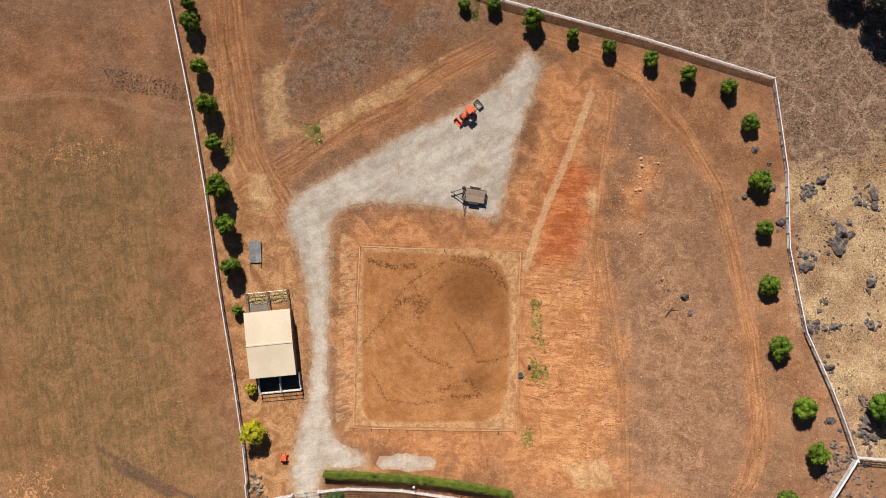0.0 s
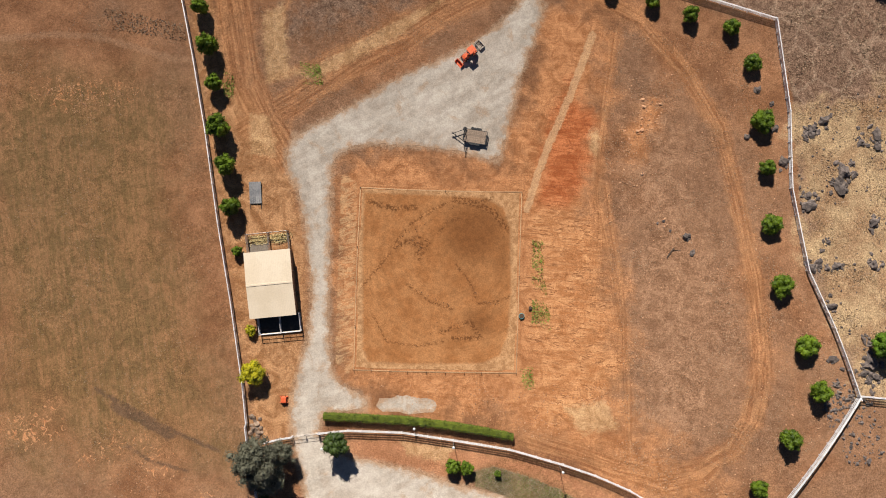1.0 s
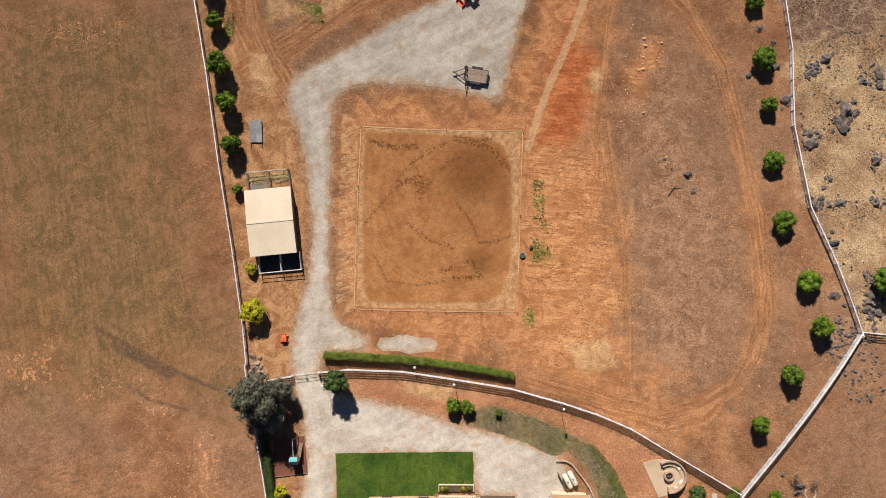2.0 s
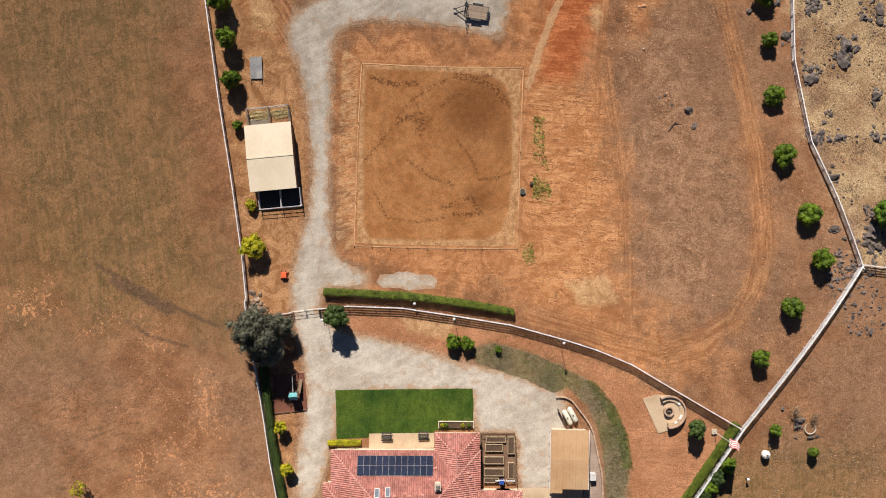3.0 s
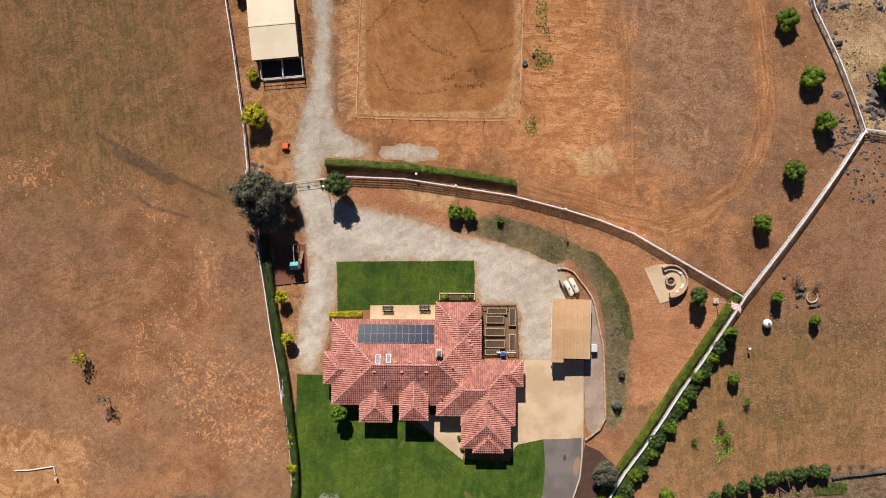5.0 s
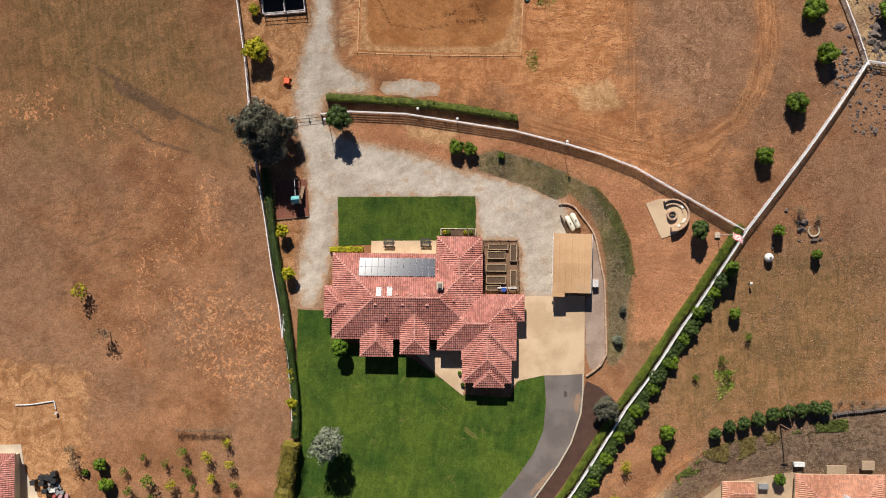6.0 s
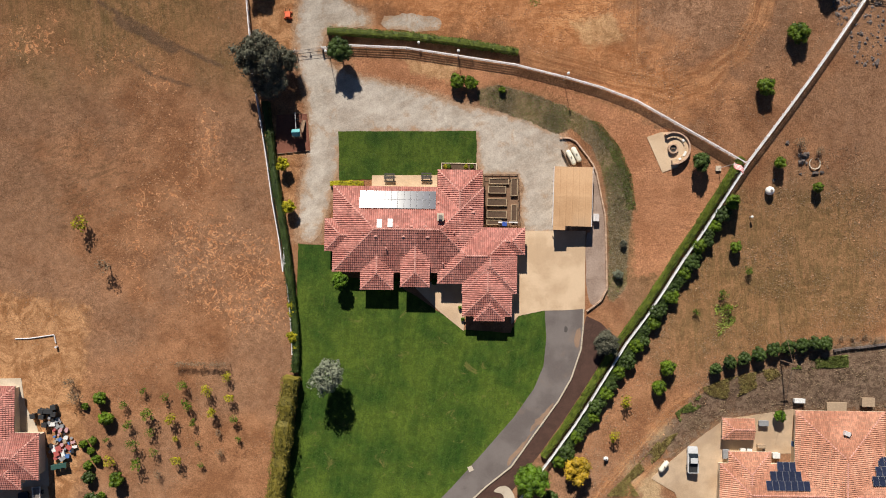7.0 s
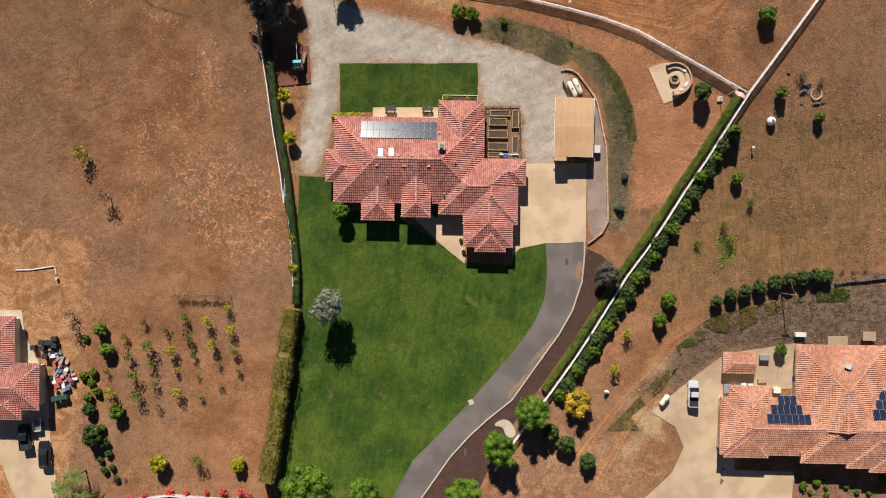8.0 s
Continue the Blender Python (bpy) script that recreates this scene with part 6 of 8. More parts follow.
for x, y in [(21.4, -61.1), (22.3, -60.6)]:
    propane_tank(x, y, -62, "cream propane tank beside the garage")
px_, py_ = (39.2, -115.1)
propane_tank(px_, py_, 52, "white propane tank at the court's corner", 2.4)
fx, fy = (20.6, -61.3)
scr = thing("screen_fence", pose(fx, fy, gz(fx, fy), 0, 0, -62), "low brown board screen beside propane tanks", "fence")
for i in range(12):
    part("board", cube(-1.7 + i * 0.29, -0.03, -0.1, -1.43 + i * 0.29, 0.03, 1.0 + 0.03 * (i % 3)), WOOD, scr)
for s in (-1.7, 0.0, 1.75):
    part("post", cube(s - 0.05, 0.03, -0.3, s + 0.05, 0.13, 1.1), WOOD, scr)

kx, ky = (25.9, -71.4)
shed = thing("utility_box", pose(kx, ky, gz(kx, ky)), "white metal utility box beside the garage", "utility box")
part("body", cube(-0.45, -0.6, 0, 0.45, 0.6, 1.0, 0.04), WHITE, shed)
part("lid", cube(-0.5, -0.65, 1.0, 0.5, 0.65, 1.08, 0.03), WHITE, shed)
part("grille", cube(-0.35, -0.66, 0.2, 0.35, -0.6, 0.7), STEEL, shed)

# retaining wall of blocks round the yard
BLOCK = surface("split_block", (0.36, 0.22, 0.15), (0.54, 0.38, 0.27), 1.5, 0.9, 10.0, 0.5, pieces=0.2)
block_mesh = finish("block", cube(-0.2, -0.14, -0.35, 0.2, 0.14, 0.42, 0.025), BLOCK)


def block_wall(name, line, label, step=0.42, lift=0.0, m0=block_mesh):
    w = thing(name, pose(0, 0, 0), label, "wall", kind="structure")
    pts = along(line, step)
    for i, (x, y) in enumerate(pts[:-1]):
        nx, ny = pts[i + 1]
        part("block", m0, None, w, m=pose((x + nx) / 2, (y + ny) / 2, gz(x, y) + lift + random.uniform(-0.015, 0.015), 0, 0, math.degrees(math.atan2(ny - y, nx - x)) + random.uniform(-3, 3)))
    return w


block_wall("wall_retaining", [(19.4, -57.8), (20.0, -57.7), (21.1, -57.7), (22.3, -58.3), (23.3, -59.6), (24.4, -61.0), (25.3, -62.3), 
        (25.9, -63.7), (26.5, -66.4), (27.1, -69.1), (27.5, -70.7), (27.7, -73.4), (28.0, -79.6), (28.2, -83.7), (27.3, -85.7), (25.9, -86.9), 
        (24.8, -87.7)], "low retaining wall of tan split blocks")
kerb_mesh = finish("block", cube(-0.3, -0.13, -0.2, 0.3, 0.13, 0.14, 0.02), CONCRETE_PALE)
block_wall("wall_edging", DRIVE_RIGHT, "pale stone edging between mulch and asphalt", 0.62, 0.05, kerb_mesh)
block_wall("wall_low", [(68.0, -94.0), (70.6, -93.5), (73.2, -93.3), (75.7, -92.9), 
        (78.8, -92.6)], "low dark stone wall along the slope", 0.6, 0.1, finish("block", cube(-0.3, -0.2, -0.3, 0.3, 0.2, 0.4, 0.05), ROCK))

# ---- fire pit ----
fx, fy = (38.4, -59.6)
FZ = gz(fx, fy) + 0.12
seat = thing("seat_wall", pose(fx, fy, FZ, 0, 0, 0), "curved tan stone seat wall round the fire pit", "seat wall")
cap_mesh = finish("seat_cap", cube(-0.36, -0.36, 0.5, 0.36, 0.36, 0.58, 0.03), CONCRETE)
wall_block = finish("block", cube(-0.34, -0.2, -0.35, 0.34, 0.2, 0.5, 0.02), BLOCK)
back_block = finish("back_block", cube(-0.40, -0.13, -0.5, 0.40, 0.13, 1.0, 0.02), BLOCK)
for i in range(14):
    a = 115 - i * (200 / 13)
    for r0, me, nm in ((2.15, wall_block, "block"), (2.15, cap_mesh, "seat_cap"), (2.65, back_block, "back_block")):
        part(nm, me, None, seat, m=pose(r0 * math.cos(radians(a)), r0 * math.sin(radians(a)), -0.05, 0, 0, a - 90))
pit = thing("fire_pit", pose(fx, fy, FZ), "round stone fire pit with a dark bowl", "fire pit")
ring_block = finish("ring_block", cube(-0.2, -0.15, -0.1, 0.2, 0.15, 0.45, 0.02), BLOCK)
for i in range(12):
    part("ring_block", ring_block, None, pit, m=pose(0.72 * math.cos(i * 0.5236), 0.72 * math.sin(i * 0.5236), 0, 0, 0, i * 30 - 90))
part("bowl", tube(bmesh.new(), (0, 0, 0.02), (0, 0, 0.2), 0.56, 0.58, 20), DARK, pit)
for i in range(3):
    part("log", tube(bmesh.new(), (-0.3, -0.15 + 0.15 * i, 0.25 + 0.02 * i), (0.3, 0.1 - 0.1 * i, 0.3), 0.06, 0.05, 7), WOOD, pit)
CUSHION = surface("white_cushion", (0.7, 0.66, 0.6), (0.82, 0.79, 0.74), 2.0, 0.9, 10.0, 0.2)
for k, a in enumerate((40, -20, -32, -60)):
    cu = new("cushion", finish("cushion", cube(-0.24, -0.2, 0, 0.24, 0.2, 0.15, 0.06), CUSHION))
    cu.matrix_basis = pose(fx + 2.1 * math.cos(radians(a)), fy + 2.1 * math.sin(radians(a)), FZ + 0.53, 0, 0, a - 90)
    tagged(cu, "small white cushion on the stone seat", "cushion", "fire pit cushions")

# ---- flagpole and lamps ----
fx, fy = (46.0, -62.9)
pole = thing("flagpole", pose(fx, fy, gz(fx, fy)), "white flagpole with a drooping striped flag on a pale base", "flagpole")
part("base", cube(-0.45, -0.45, -0.2, 0.45, 0.45, 0.25, 0.04), CONCRETE_PALE, pole)
part("mast", tube(bmesh.new(), (0, 0, 0.2), (0, 0, 7.6), 0.06, 0.035, 10), WHITE, pole)
ball = bmesh.new()
bmesh.ops.create_uvsphere(ball, u_segments=10, v_segments=6, radius=0.09, matrix=Matrix.Translation((0, 0, 7.65)))
part("finial", ball, STEEL, pole, smooth=True)
FLAG_RED = surface("red_cloth", (0.42, 0.05, 0.06), (0.55, 0.08, 0.09), 2.0, 0.9, 12.0, 0.1)
flag = part("flag", cube(-2.2, -0.012, 5.4, -0.06, 0.012, 5.44), WHITE, pole, m=pose(0, 0, 1.0, 0, 0, 150))
for i in range(9):
    verts, faces = [], []
    for k in range(9):
        x = -0.07 - k * 0.26
        dy = 0.12 * math.sin(k * 0.9)
        z0 = 5.0 + i * 0.14 - 0.02 * k * k * 0.3
        dy += (i - 4) * 0.13
        verts += [(x, dy - 0.075, z0), (x, dy + 0.055, z0 + 0.14), (x, dy - 0.055, z0 - 0.01), (x, dy + 0.075, z0 + 0.13)]
    for k in range(8):
        a, b = 4 * k, 4 * k + 4
        faces += [(a, b, b + 1, a + 1), (a + 2, a + 3, b + 3, b + 2)]
    part("stripe", raw("stripe", verts, faces, FLAG_RED if i % 2 == 0 else CUSHION), None, flag)

LAMP_HEAD = surface("lamp_head", (0.6, 0.6, 0.58), (0.75, 0.74, 0.7), 2.0, 0.4, 10.0, 0.0)


def lamp_post(x, y, h, label):
    t = thing("lamp_post", pose(x, y, gz(x, y)), label, "lamp post", "lamp posts along the drive")
    part("post", tube(bmesh.new(), (0, 0, -0.4), (0, 0, h), 0.055, 0.04, 8), STEEL, t)
    part("collar", tube(bmesh.new(), (0, 0, -0.05), (0, 0, 0.25), 0.11, 0.08, 10), STEEL, t)
    part("lantern", tube(bmesh.new(), (0, 0, h), (0, 0, h + 0.38), 0.16, 0.22, 8), LAMP_HEAD, t)
    part("cap", tube(bmesh.new(), (0, 0, h + 0.38), (0, 0, h + 0.52), 0.25, 0.05, 8), LAMP_HEAD, t)


for x, y in [(-20.6, -44.2), (1.7, -43.9), (20.0, -47.7)]:
    lamp_post(x, y, 4.7, "tall thin metal lamp post beside the drive")
for x, y in [(-5.1, -41.6)]:
    lamp_post(x, y, 1.3, "short white lamp post beside the hedge")
for x, y in [(51.8, -71.0), (28.5, -113.6)]:
    lamp_post(x, y, 0.7, "short white lamp post on the dry slope")

# ---- play set under the eucalyptus ----
mx, my = (-26.7, -57.4)
sheet("play_yard", [(-29.8, -54.2), (-24.5, -53.9), (-23.8, -60.4), (-29.8, -61.0)], 0.06, surface("red_play_bark", (0.13, 0.045, 0.028), 
        (0.2, 0.075, 0.045), 0.8, 0.95, 7.0, 0.7), "red-brown bark play yard with timber edging", "play yard", smooth_corners=False)
px_, py_ = (-25.9, -57.6)
ps = thing("play_set", pose(px_, py_, gz(px_, py_) + 0.06, 0, 0, 4), "timber play set with a teal canvas roof and slide", "play set")
for x in (-0.65, 0.65):
    for y in (-0.65, 0.65):
        part("post", cube(x - 0.05, y - 0.05, -0.1, x + 0.05, y + 0.05, 2.3), WOOD, ps)
part("platform", cube(-0.75, -0.75, 1.15, 0.75, 0.75, 1.25), WOOD, ps)
TEAL = surface("teal_canvas", (0.06, 0.26, 0.28), (0.14, 0.40, 0.42), 1.5, 0.7, 10.0, 0.1)
bm = bmesh.new()
q = [bm.verts.new(v) for v in ((-0.7, -0.65, 2.2), (0.7, -0.65, 2.2), (0.7, 0.65, 2.2), (-0.7, 0.65, 2.2), (-0.7, 0, 2.75), (0.7, 0, 2.75))]
for f in ((0, 1, 5, 4), (2, 3, 4, 5), (0, 4, 3), (1, 2, 5), (3, 2, 1, 0)):
    bm.faces.new([q[i] for i in f])
part("canopy", bm, TEAL, ps, "teal canvas roof")
slide = bmesh.new()
box(slide, -0.28, 0, -0.03, 0.28, 2.6, 0.03)
for s in (-0.3, 0.3):
    box(slide, s - 0.03, 0, -0.03, s + 0.03, 2.6, 0.16)
part("slide", slide, WOOD, ps, "brown slide", m=pose(0.7, 0.2, 1.25, 0, 0, -10) @ pose(0, 0, 0, -28))
part("swing_beam", tube(bmesh.new(), (0, 0.7, 2.15), (0, 3.6, 2.15), 0.06, n=8), WHITE, ps)
for s in (-0.8, 0.8):
    part("swing_leg", tube(bmesh.new(), (0, 3.6, 2.15), (s, 3.7, -0.1), 0.05, n=8), WOOD, ps)
for y in (1.5, 2.6):
    sw = part("swing_seat", cube(-0.25, y - 0.12, 0.45, 0.25, y + 0.12, 0.5, 0.01), DARK, ps)
    for s in (-0.22, 0.22):
        part("rope", tube(bmesh.new(), (s, y, 0.5), (0.1 * s, y, 2.12), 0.012, n=5), WOOD, sw)
edge_mesh = finish("board", cube(-0.6, -0.07, -0.15, 0.6, 0.07, 0.25, 0.02), WOOD)
block_wall("wall_timber", [(-29.6, -61.0), (-26.8, -60.7), (-23.8, -60.3)], "low timber edging of the play yard", 1.22, 0.0, edge_mesh)

# ---- kitchen garden with raised beds ----
BED_BOARD = surface("pale_bed_board", (0.30, 0.21, 0.13), (0.42, 0.31, 0.2), 2.0, 0.85, 14.0, 0.3, pieces=0.2)
SOIL = surface("bed_soil", (0.06, 0.035, 0.022), (0.11, 0.065, 0.04), 1.2, 0.95, 9.0, 0.7)
sheet("garden_floor", [(6.4, -64.2), (12.5, -64.2), (12.8, -73.0), (6.6, -73.2)], 0.07, surface("garden_bark", (0.13, 0.07, 0.04), 
        (0.22, 0.13, 0.08), 0.8, 0.95, 8.0, 0.6), "brown bark path between raised beds", "garden floor", smooth_corners=False)
for a, b in ([(7.3, -66.1), (10.4, -67.4)], [(7.1, -68.3), (10.6, -69.6)], [(7.1, -70.4), (10.6, -71.7)], [(7.1, -72.0), 
        (9.7, -72.9)], [(11.2, -64.8), (12.4, -67.8)], [(11.3, -69.3), (12.4, -72.2)], [(7.4, -64.8), (10.9, -65.8)]):
    hx, hy = abs(b[0] - a[0]) / 2, abs(b[1] - a[1]) / 2
    cx, cy = (a[0] + b[0]) / 2, (a[1] + b[1]) / 2
    bed = thing("raised_bed", pose(cx, cy, gz(cx, cy) + 0.07), "timber raised garden bed with dark soil", "raised bed", "raised garden beds")
    for q in ((-hx, -hy, hx, -hy + 0.12), (-hx, hy - 0.12, hx, hy), (-hx, -hy + 0.12, -hx + 0.12, hy - 0.12), (hx - 0.12, -hy + 0.12, hx, hy - 0.12)):
        part("side_board", cube(q[0], q[1], -0.2, q[2], q[3], 0.5, 0.015), BED_BOARD, bed)
    part("soil", cube(-hx + 0.12, -hy + 0.12, -0.1, hx - 0.12, hy - 0.12, 0.4), SOIL, bed)
gf = thing("garden_fence", pose(0, 0, 0), "brown wooden fence round the kitchen garden", "fence")
gpts = along([(6.6, -73.1), (6.5, -64.2), (12.4, -64.1), (12.8, -73.0)], 1.5)
for i, (x, y) in enumerate(gpts):
    part("post", cube(-0.05, -0.05, -0.3, 0.05, 0.05, 1.1, 0.01), WOOD, gf, m=pose(x, y, gz(x, y)))
for a, b in zip(gpts[:-1], gpts[1:]):
    d = Vector((b[0] - a[0], b[1] - a[1], gz(*b) - gz(*a)))
    for h in (0.3, 1.05):
        part("rail", cube(0, -0.03, -0.05, d.length, 0.03, 0.05), WOOD, gf, m=Matrix.Translation((*a, gz(*a) + h)) @ d.to_track_quat("X", "Z").to_matrix().to_4x4())
kx, ky = (10.2, -72.7)
bn = thing("storage_bin", pose(kx, ky, gz(kx, ky) + 0.07), "blue plastic storage bin in the garden corner", "bin")
BLUE = surface("blue_plastic", (0.02, 0.06, 0.30), (0.04, 0.10, 0.42), 2.0, 0.5, 10.0, 0.0)
part("body", cube(-0.35, -0.3, 0, 0.35, 0.3, 0.75, 0.04), BLUE, bn)
part("lid", cube(-0.4, -0.35, 0.75, 0.4, 0.35, 0.82, 0.03), BLUE, bn)
for x, y in [(9.8, -72.4), (11.6, -72.4)]:
    tb = thing("work_table", pose(x, y, gz(x, y) + 0.07), "white garden work table", "table", "garden work tables")
    part("tabletop", cube(-0.7, -0.12, 0.72, 0.9, 0.12, 0.77, 0.01), WHITE, tb)
    for s in (-0.6, 0.8):
        part("leg", cube(s - 0.04, -0.1, -0.05, s + 0.04, 0.1, 0.72), WHITE, tb)

# patio tables with benches
TABLE_DARK = surface("dark_slatted_timber", (0.035, 0.03, 0.026), (0.07, 0.06, 0.05), 2.0, 0.7, 16.0, 0.2, pieces=0.2)
slat = finish("slat", cube(-0.92, -0.06, 0.70, 0.92, 0.06, 0.74, 0.005), TABLE_DARK)
bslat = finish("bench_slat", cube(-0.92, -0.12, 0.42, 0.92, 0.12, 0.46, 0.005), TABLE_DARK)
for x, y in [(-9.9, -64.9), (-3.5, -64.7)]:
    tb = thing("picnic_table", pose(x, y, gz(x, y) + 0.13), "dark slatted picnic table with benches on the patio", "table", "patio picnic tables")
    for i in range(5):
        part("slat", slat, None, tb, m=pose(0, -0.28 + 0.14 * i, 0))
    for s in (-0.62, 0.62):
        part("bench_slat", bslat, None, tb, m=pose(0, s, 0))
    for s in (-0.7, 0.7):
        part("leg", box(cube(s - 0.05, -0.65, 0.36, s + 0.05, 0.65, 0.42), s - 0.05, -0.1, -0.05, s + 0.05, 0.1, 0.70), TABLE_DARK, tb)

# small stone pads beside the driveway
sheet("stone_pad", [(11.1, -118.9), (12.3, -119.6), (13.2, -121.6), (12.4, -122.4), (11.2, -122.0), (10.8, -120.3), (9.0, -120.2), 
        (9.8, -119.3)], 0.1, CONCRETE_PALE, "pale stone pad in the mulch bed", "stone pad")
sheet("stone_pad_small", [(4.4, -115.7), (5.2, -115.4), (5.6, -116.2), 
        (4.8, -116.6)], 0.13, CONCRETE_PALE, "small pale stone slab at the lawn's edge", "stone slab", smooth_corners=False)
silt = surface("rusty_silt", (0.22, 0.145, 0.105), (0.31, 0.20, 0.135), 0.3, 0.95, 6.0, 0.3, grit=0.3, chalk=1.0)
for (ax1, ay1), (ax2, ay2), half in ((DRIVE_RIGHT[1], DRIVE_RIGHT[2], 0.9), (DRIVE_RIGHT[4], DRIVE_RIGHT[5], 1.0), (DRIVE_RIGHT[5], DRIVE_RIGHT[6], 0.7)):
    sheet("driveway_silt", [(ax1 - 0.3, ay1), (ax1 - 0.3 - half, ay1 - 0.6), (ax2 - 0.4 - half, ay2 + 0.5), (ax2 - 0.3, ay2)], 0.105, silt, "rusty silt washed over the driveway's edge", "silt", 0.45)
OIL = surface("old_oil_stain", (0.06, 0.05, 0.046), (0.10, 0.085, 0.08), 1.0, 0.8, 8.0, 0.2)
for x, y, w in ((17.3, -107.6, 0.5), (21.2, -91.0, 0.35), (4.2, -125.0, 0.4)):
    sheet("driveway_stain", [(x - w, y - w), (x + w * 0.6, y - w * 1.6), (x + w, y + w), (x - w * 0.5, y + w * 1.8)], 0.1, OIL, "dark oil stain on the asphalt", "stain", 0.3)
# planter against the north wing
kx, ky = (2.2, -62.8)
pl = thing("planter", pose(kx, ky, gz(kx, ky)), "low cream walled planter with a few shrubs", "planter")
for q in ((-3.1, 0.5, 3.1, 0.62), (-3.1, -0.6, -2.98, 0.5), (2.98, -0.6, 3.1, 0.5)):
    part("planter_wall", cube(q[0], q[1], -0.2, q[2], q[3], 0.55, 0.02), STUCCO, pl)
part("soil", cube(-2.98, -0.6, -0.1, 2.98, 0.5, 0.4), SOIL, pl)
for i, s in enumerate((-2.4, -1.8, 1.2, 2.2)):
    part("shrub", CROWNS["citrus" if i % 2 else "yellow"][i % 2], None, pl, m=Matrix.Translation((s, 0, 0.65)) @ Matrix.Diagonal((0.45, 0.4, 0.4, 1)))


# ---- neighbouring houses ----
NZ = gz(*(62.8, -116.3)) + 0.0
house_b = thing("house", pose(0, 0, 0), "single-storey house with orange clay tile hipped roofs", "house")
for a, b, axis, hips, eave in (
        ((62.2, -104.8), (78.1, -119.9), "y", (False, True), 2.9),
        ((49.0, -114.3), (82.9, -124.5), "x", (True, False), 2.9),
        ((50.5, -112.2), (58.0, -118.4), "y", (False, True), 2.9),
        ((49.8, -125.0), (57.6, -118.9), "y", (True, False), 2.85),
        ((63.3, -125.8), (86.3, -112.9), "x", (True, False), 2.9),
        ((71.4, -126.6), (90.9, -116.2), "x", (True, False), 2.85),
        ((75.5, -127.3), (91.3, -121.4), "x", (True, False), 2.8),
        ((77.8, -113.4), (91.2, -119.7), "x", (False, True), 3.4)):
    wx0, wy0, wx1, wy1 = span(a, b)
    wing(house_b, wx0, wy0, wx1, wy1, axis, hips, eave, 0.36, NZ, TILE_ORANGE)
hut = thing("pavilion", pose(0, 0, 0), "small open pavilion with an orange tile roof", "pavilion")
wx0, wy0, wx1, wy1 = span((49.5, -106.4), (55.3, -110.2))
wing(hut, wx0, wy0, wx1, wy1, "x", (True, False), 2.5, 0.36, NZ, TILE_ORANGE, 0.3)

NW_Z = gz(*(-75.8, -110.2))
house_c = thing("house", pose(0, 0, 0), "single-storey house with faded red tile roofs", "house")
for a, b, axis, hips in (
        ((-83.0, -101.7), (-73.5, -111.8), "y", (False, True)),
        ((-86.7, -109.7), (-69.2, -117.8), "x", (False, True)),
        ((-86.8, -114.1), (-72.2, -119.5), "x", (False, True))):
    wx0, wy0, wx1, wy1 = span(a, b)
    wing(house_c, wx0, wy0, wx1, wy1, axis, hips, 2.8, 0.36, NW_Z, TILE)


def slope_z(y_eave, y, eave, z):
    return z + eave + 0.1 + 0.36 * abs(y_eave - y)


y_eave = (60.8, -114.1)[1]
for x0, y0, cells in (((58.0, -117.8)[0], (60.4, -114.7)[1], ((0, 0),)),):
    step = (1.52, 1.6)
    arr = thing("solar_array", pose(x0 - 0.4, y0, slope_z(y_eave, y0, 2.9, NZ) + 0.12, -math.degrees(math.atan(0.36))), "dark solar panels in three stepped rows on orange tiles", "solar panels")
    for r, (off, n) in enumerate(((1.9, 3), (0.5, 5), (-0.4, 7))):
        for c in range(n):
            p = part("solar_panel", panel_mesh, None, arr, m=pose(off + c * 1.09, -r * step[1], 0.06))
            part("frame", panel_frame, None, p)
x0, y0 = (75.8, -115.0)
arr = thing("solar_array", pose(x0, y0, slope_z((60.8, -113.7)[1], y0, 3.4, NZ) + 0.1, -math.degrees(math.atan(0.36))), "dark solar panels on the far orange roof", "solar panels")
for r, (off, n) in enumerate(((1.3, 3), (0.6, 4), (-0.2, 5))):
    for c in range(n):
        p = part("solar_panel", panel_mesh, None, arr, m=pose(off + c * 1.09, -r * 1.655 + 1.6, 0.06))
        part("frame", panel_frame, None, p)
kx, ky = (70.5, -108.4)
ac = thing("roof_unit", pose(kx, ky, NZ + 4.2, 0, 0, -20), "white rooftop cooling unit", "cooling unit")
part("body", cube(-0.5, -0.4, 0, 0.5, 0.4, 0.8, 0.04), WHITE, ac)
part("fan", tube(bmesh.new(), (0.5, 0, 0.4), (0.7, 0, 0.4), 0.3, 0.3, 14), DARK, ac)
part("duct", cube(-0.3, -0.3, -1.2, 0.3, 0.3, 0.0), STEEL, ac)
for i, (x, y) in enumerate([(63.0, -123.6), (70.6, -123.0), (69.8, -119.1)]):
    tagged(new("roof_vent", vent_mesh), "short painted vent pipe through the tile roof", "vent", "roof vent pipes").matrix_basis = pose(x, y, NZ + 3.5)


# ---- vehicles ----
GLASS_DARK = surface("dark_car_glass", (0.012, 0.015, 0.018), (0.02, 0.025, 0.03), 2.0, 0.06, 10.0, 0.0)
CHROME = surface("bright_metal", (0.5, 0.5, 0.5), (0.65, 0.65, 0.65), 2.0, 0.2, 10.0, 0.0, metal=0.9)
LENS = surface("lamp_lens", (0.6, 0.6, 0.58), (0.75, 0.75, 0.72), 2.0, 0.1, 10.0, 0.0)


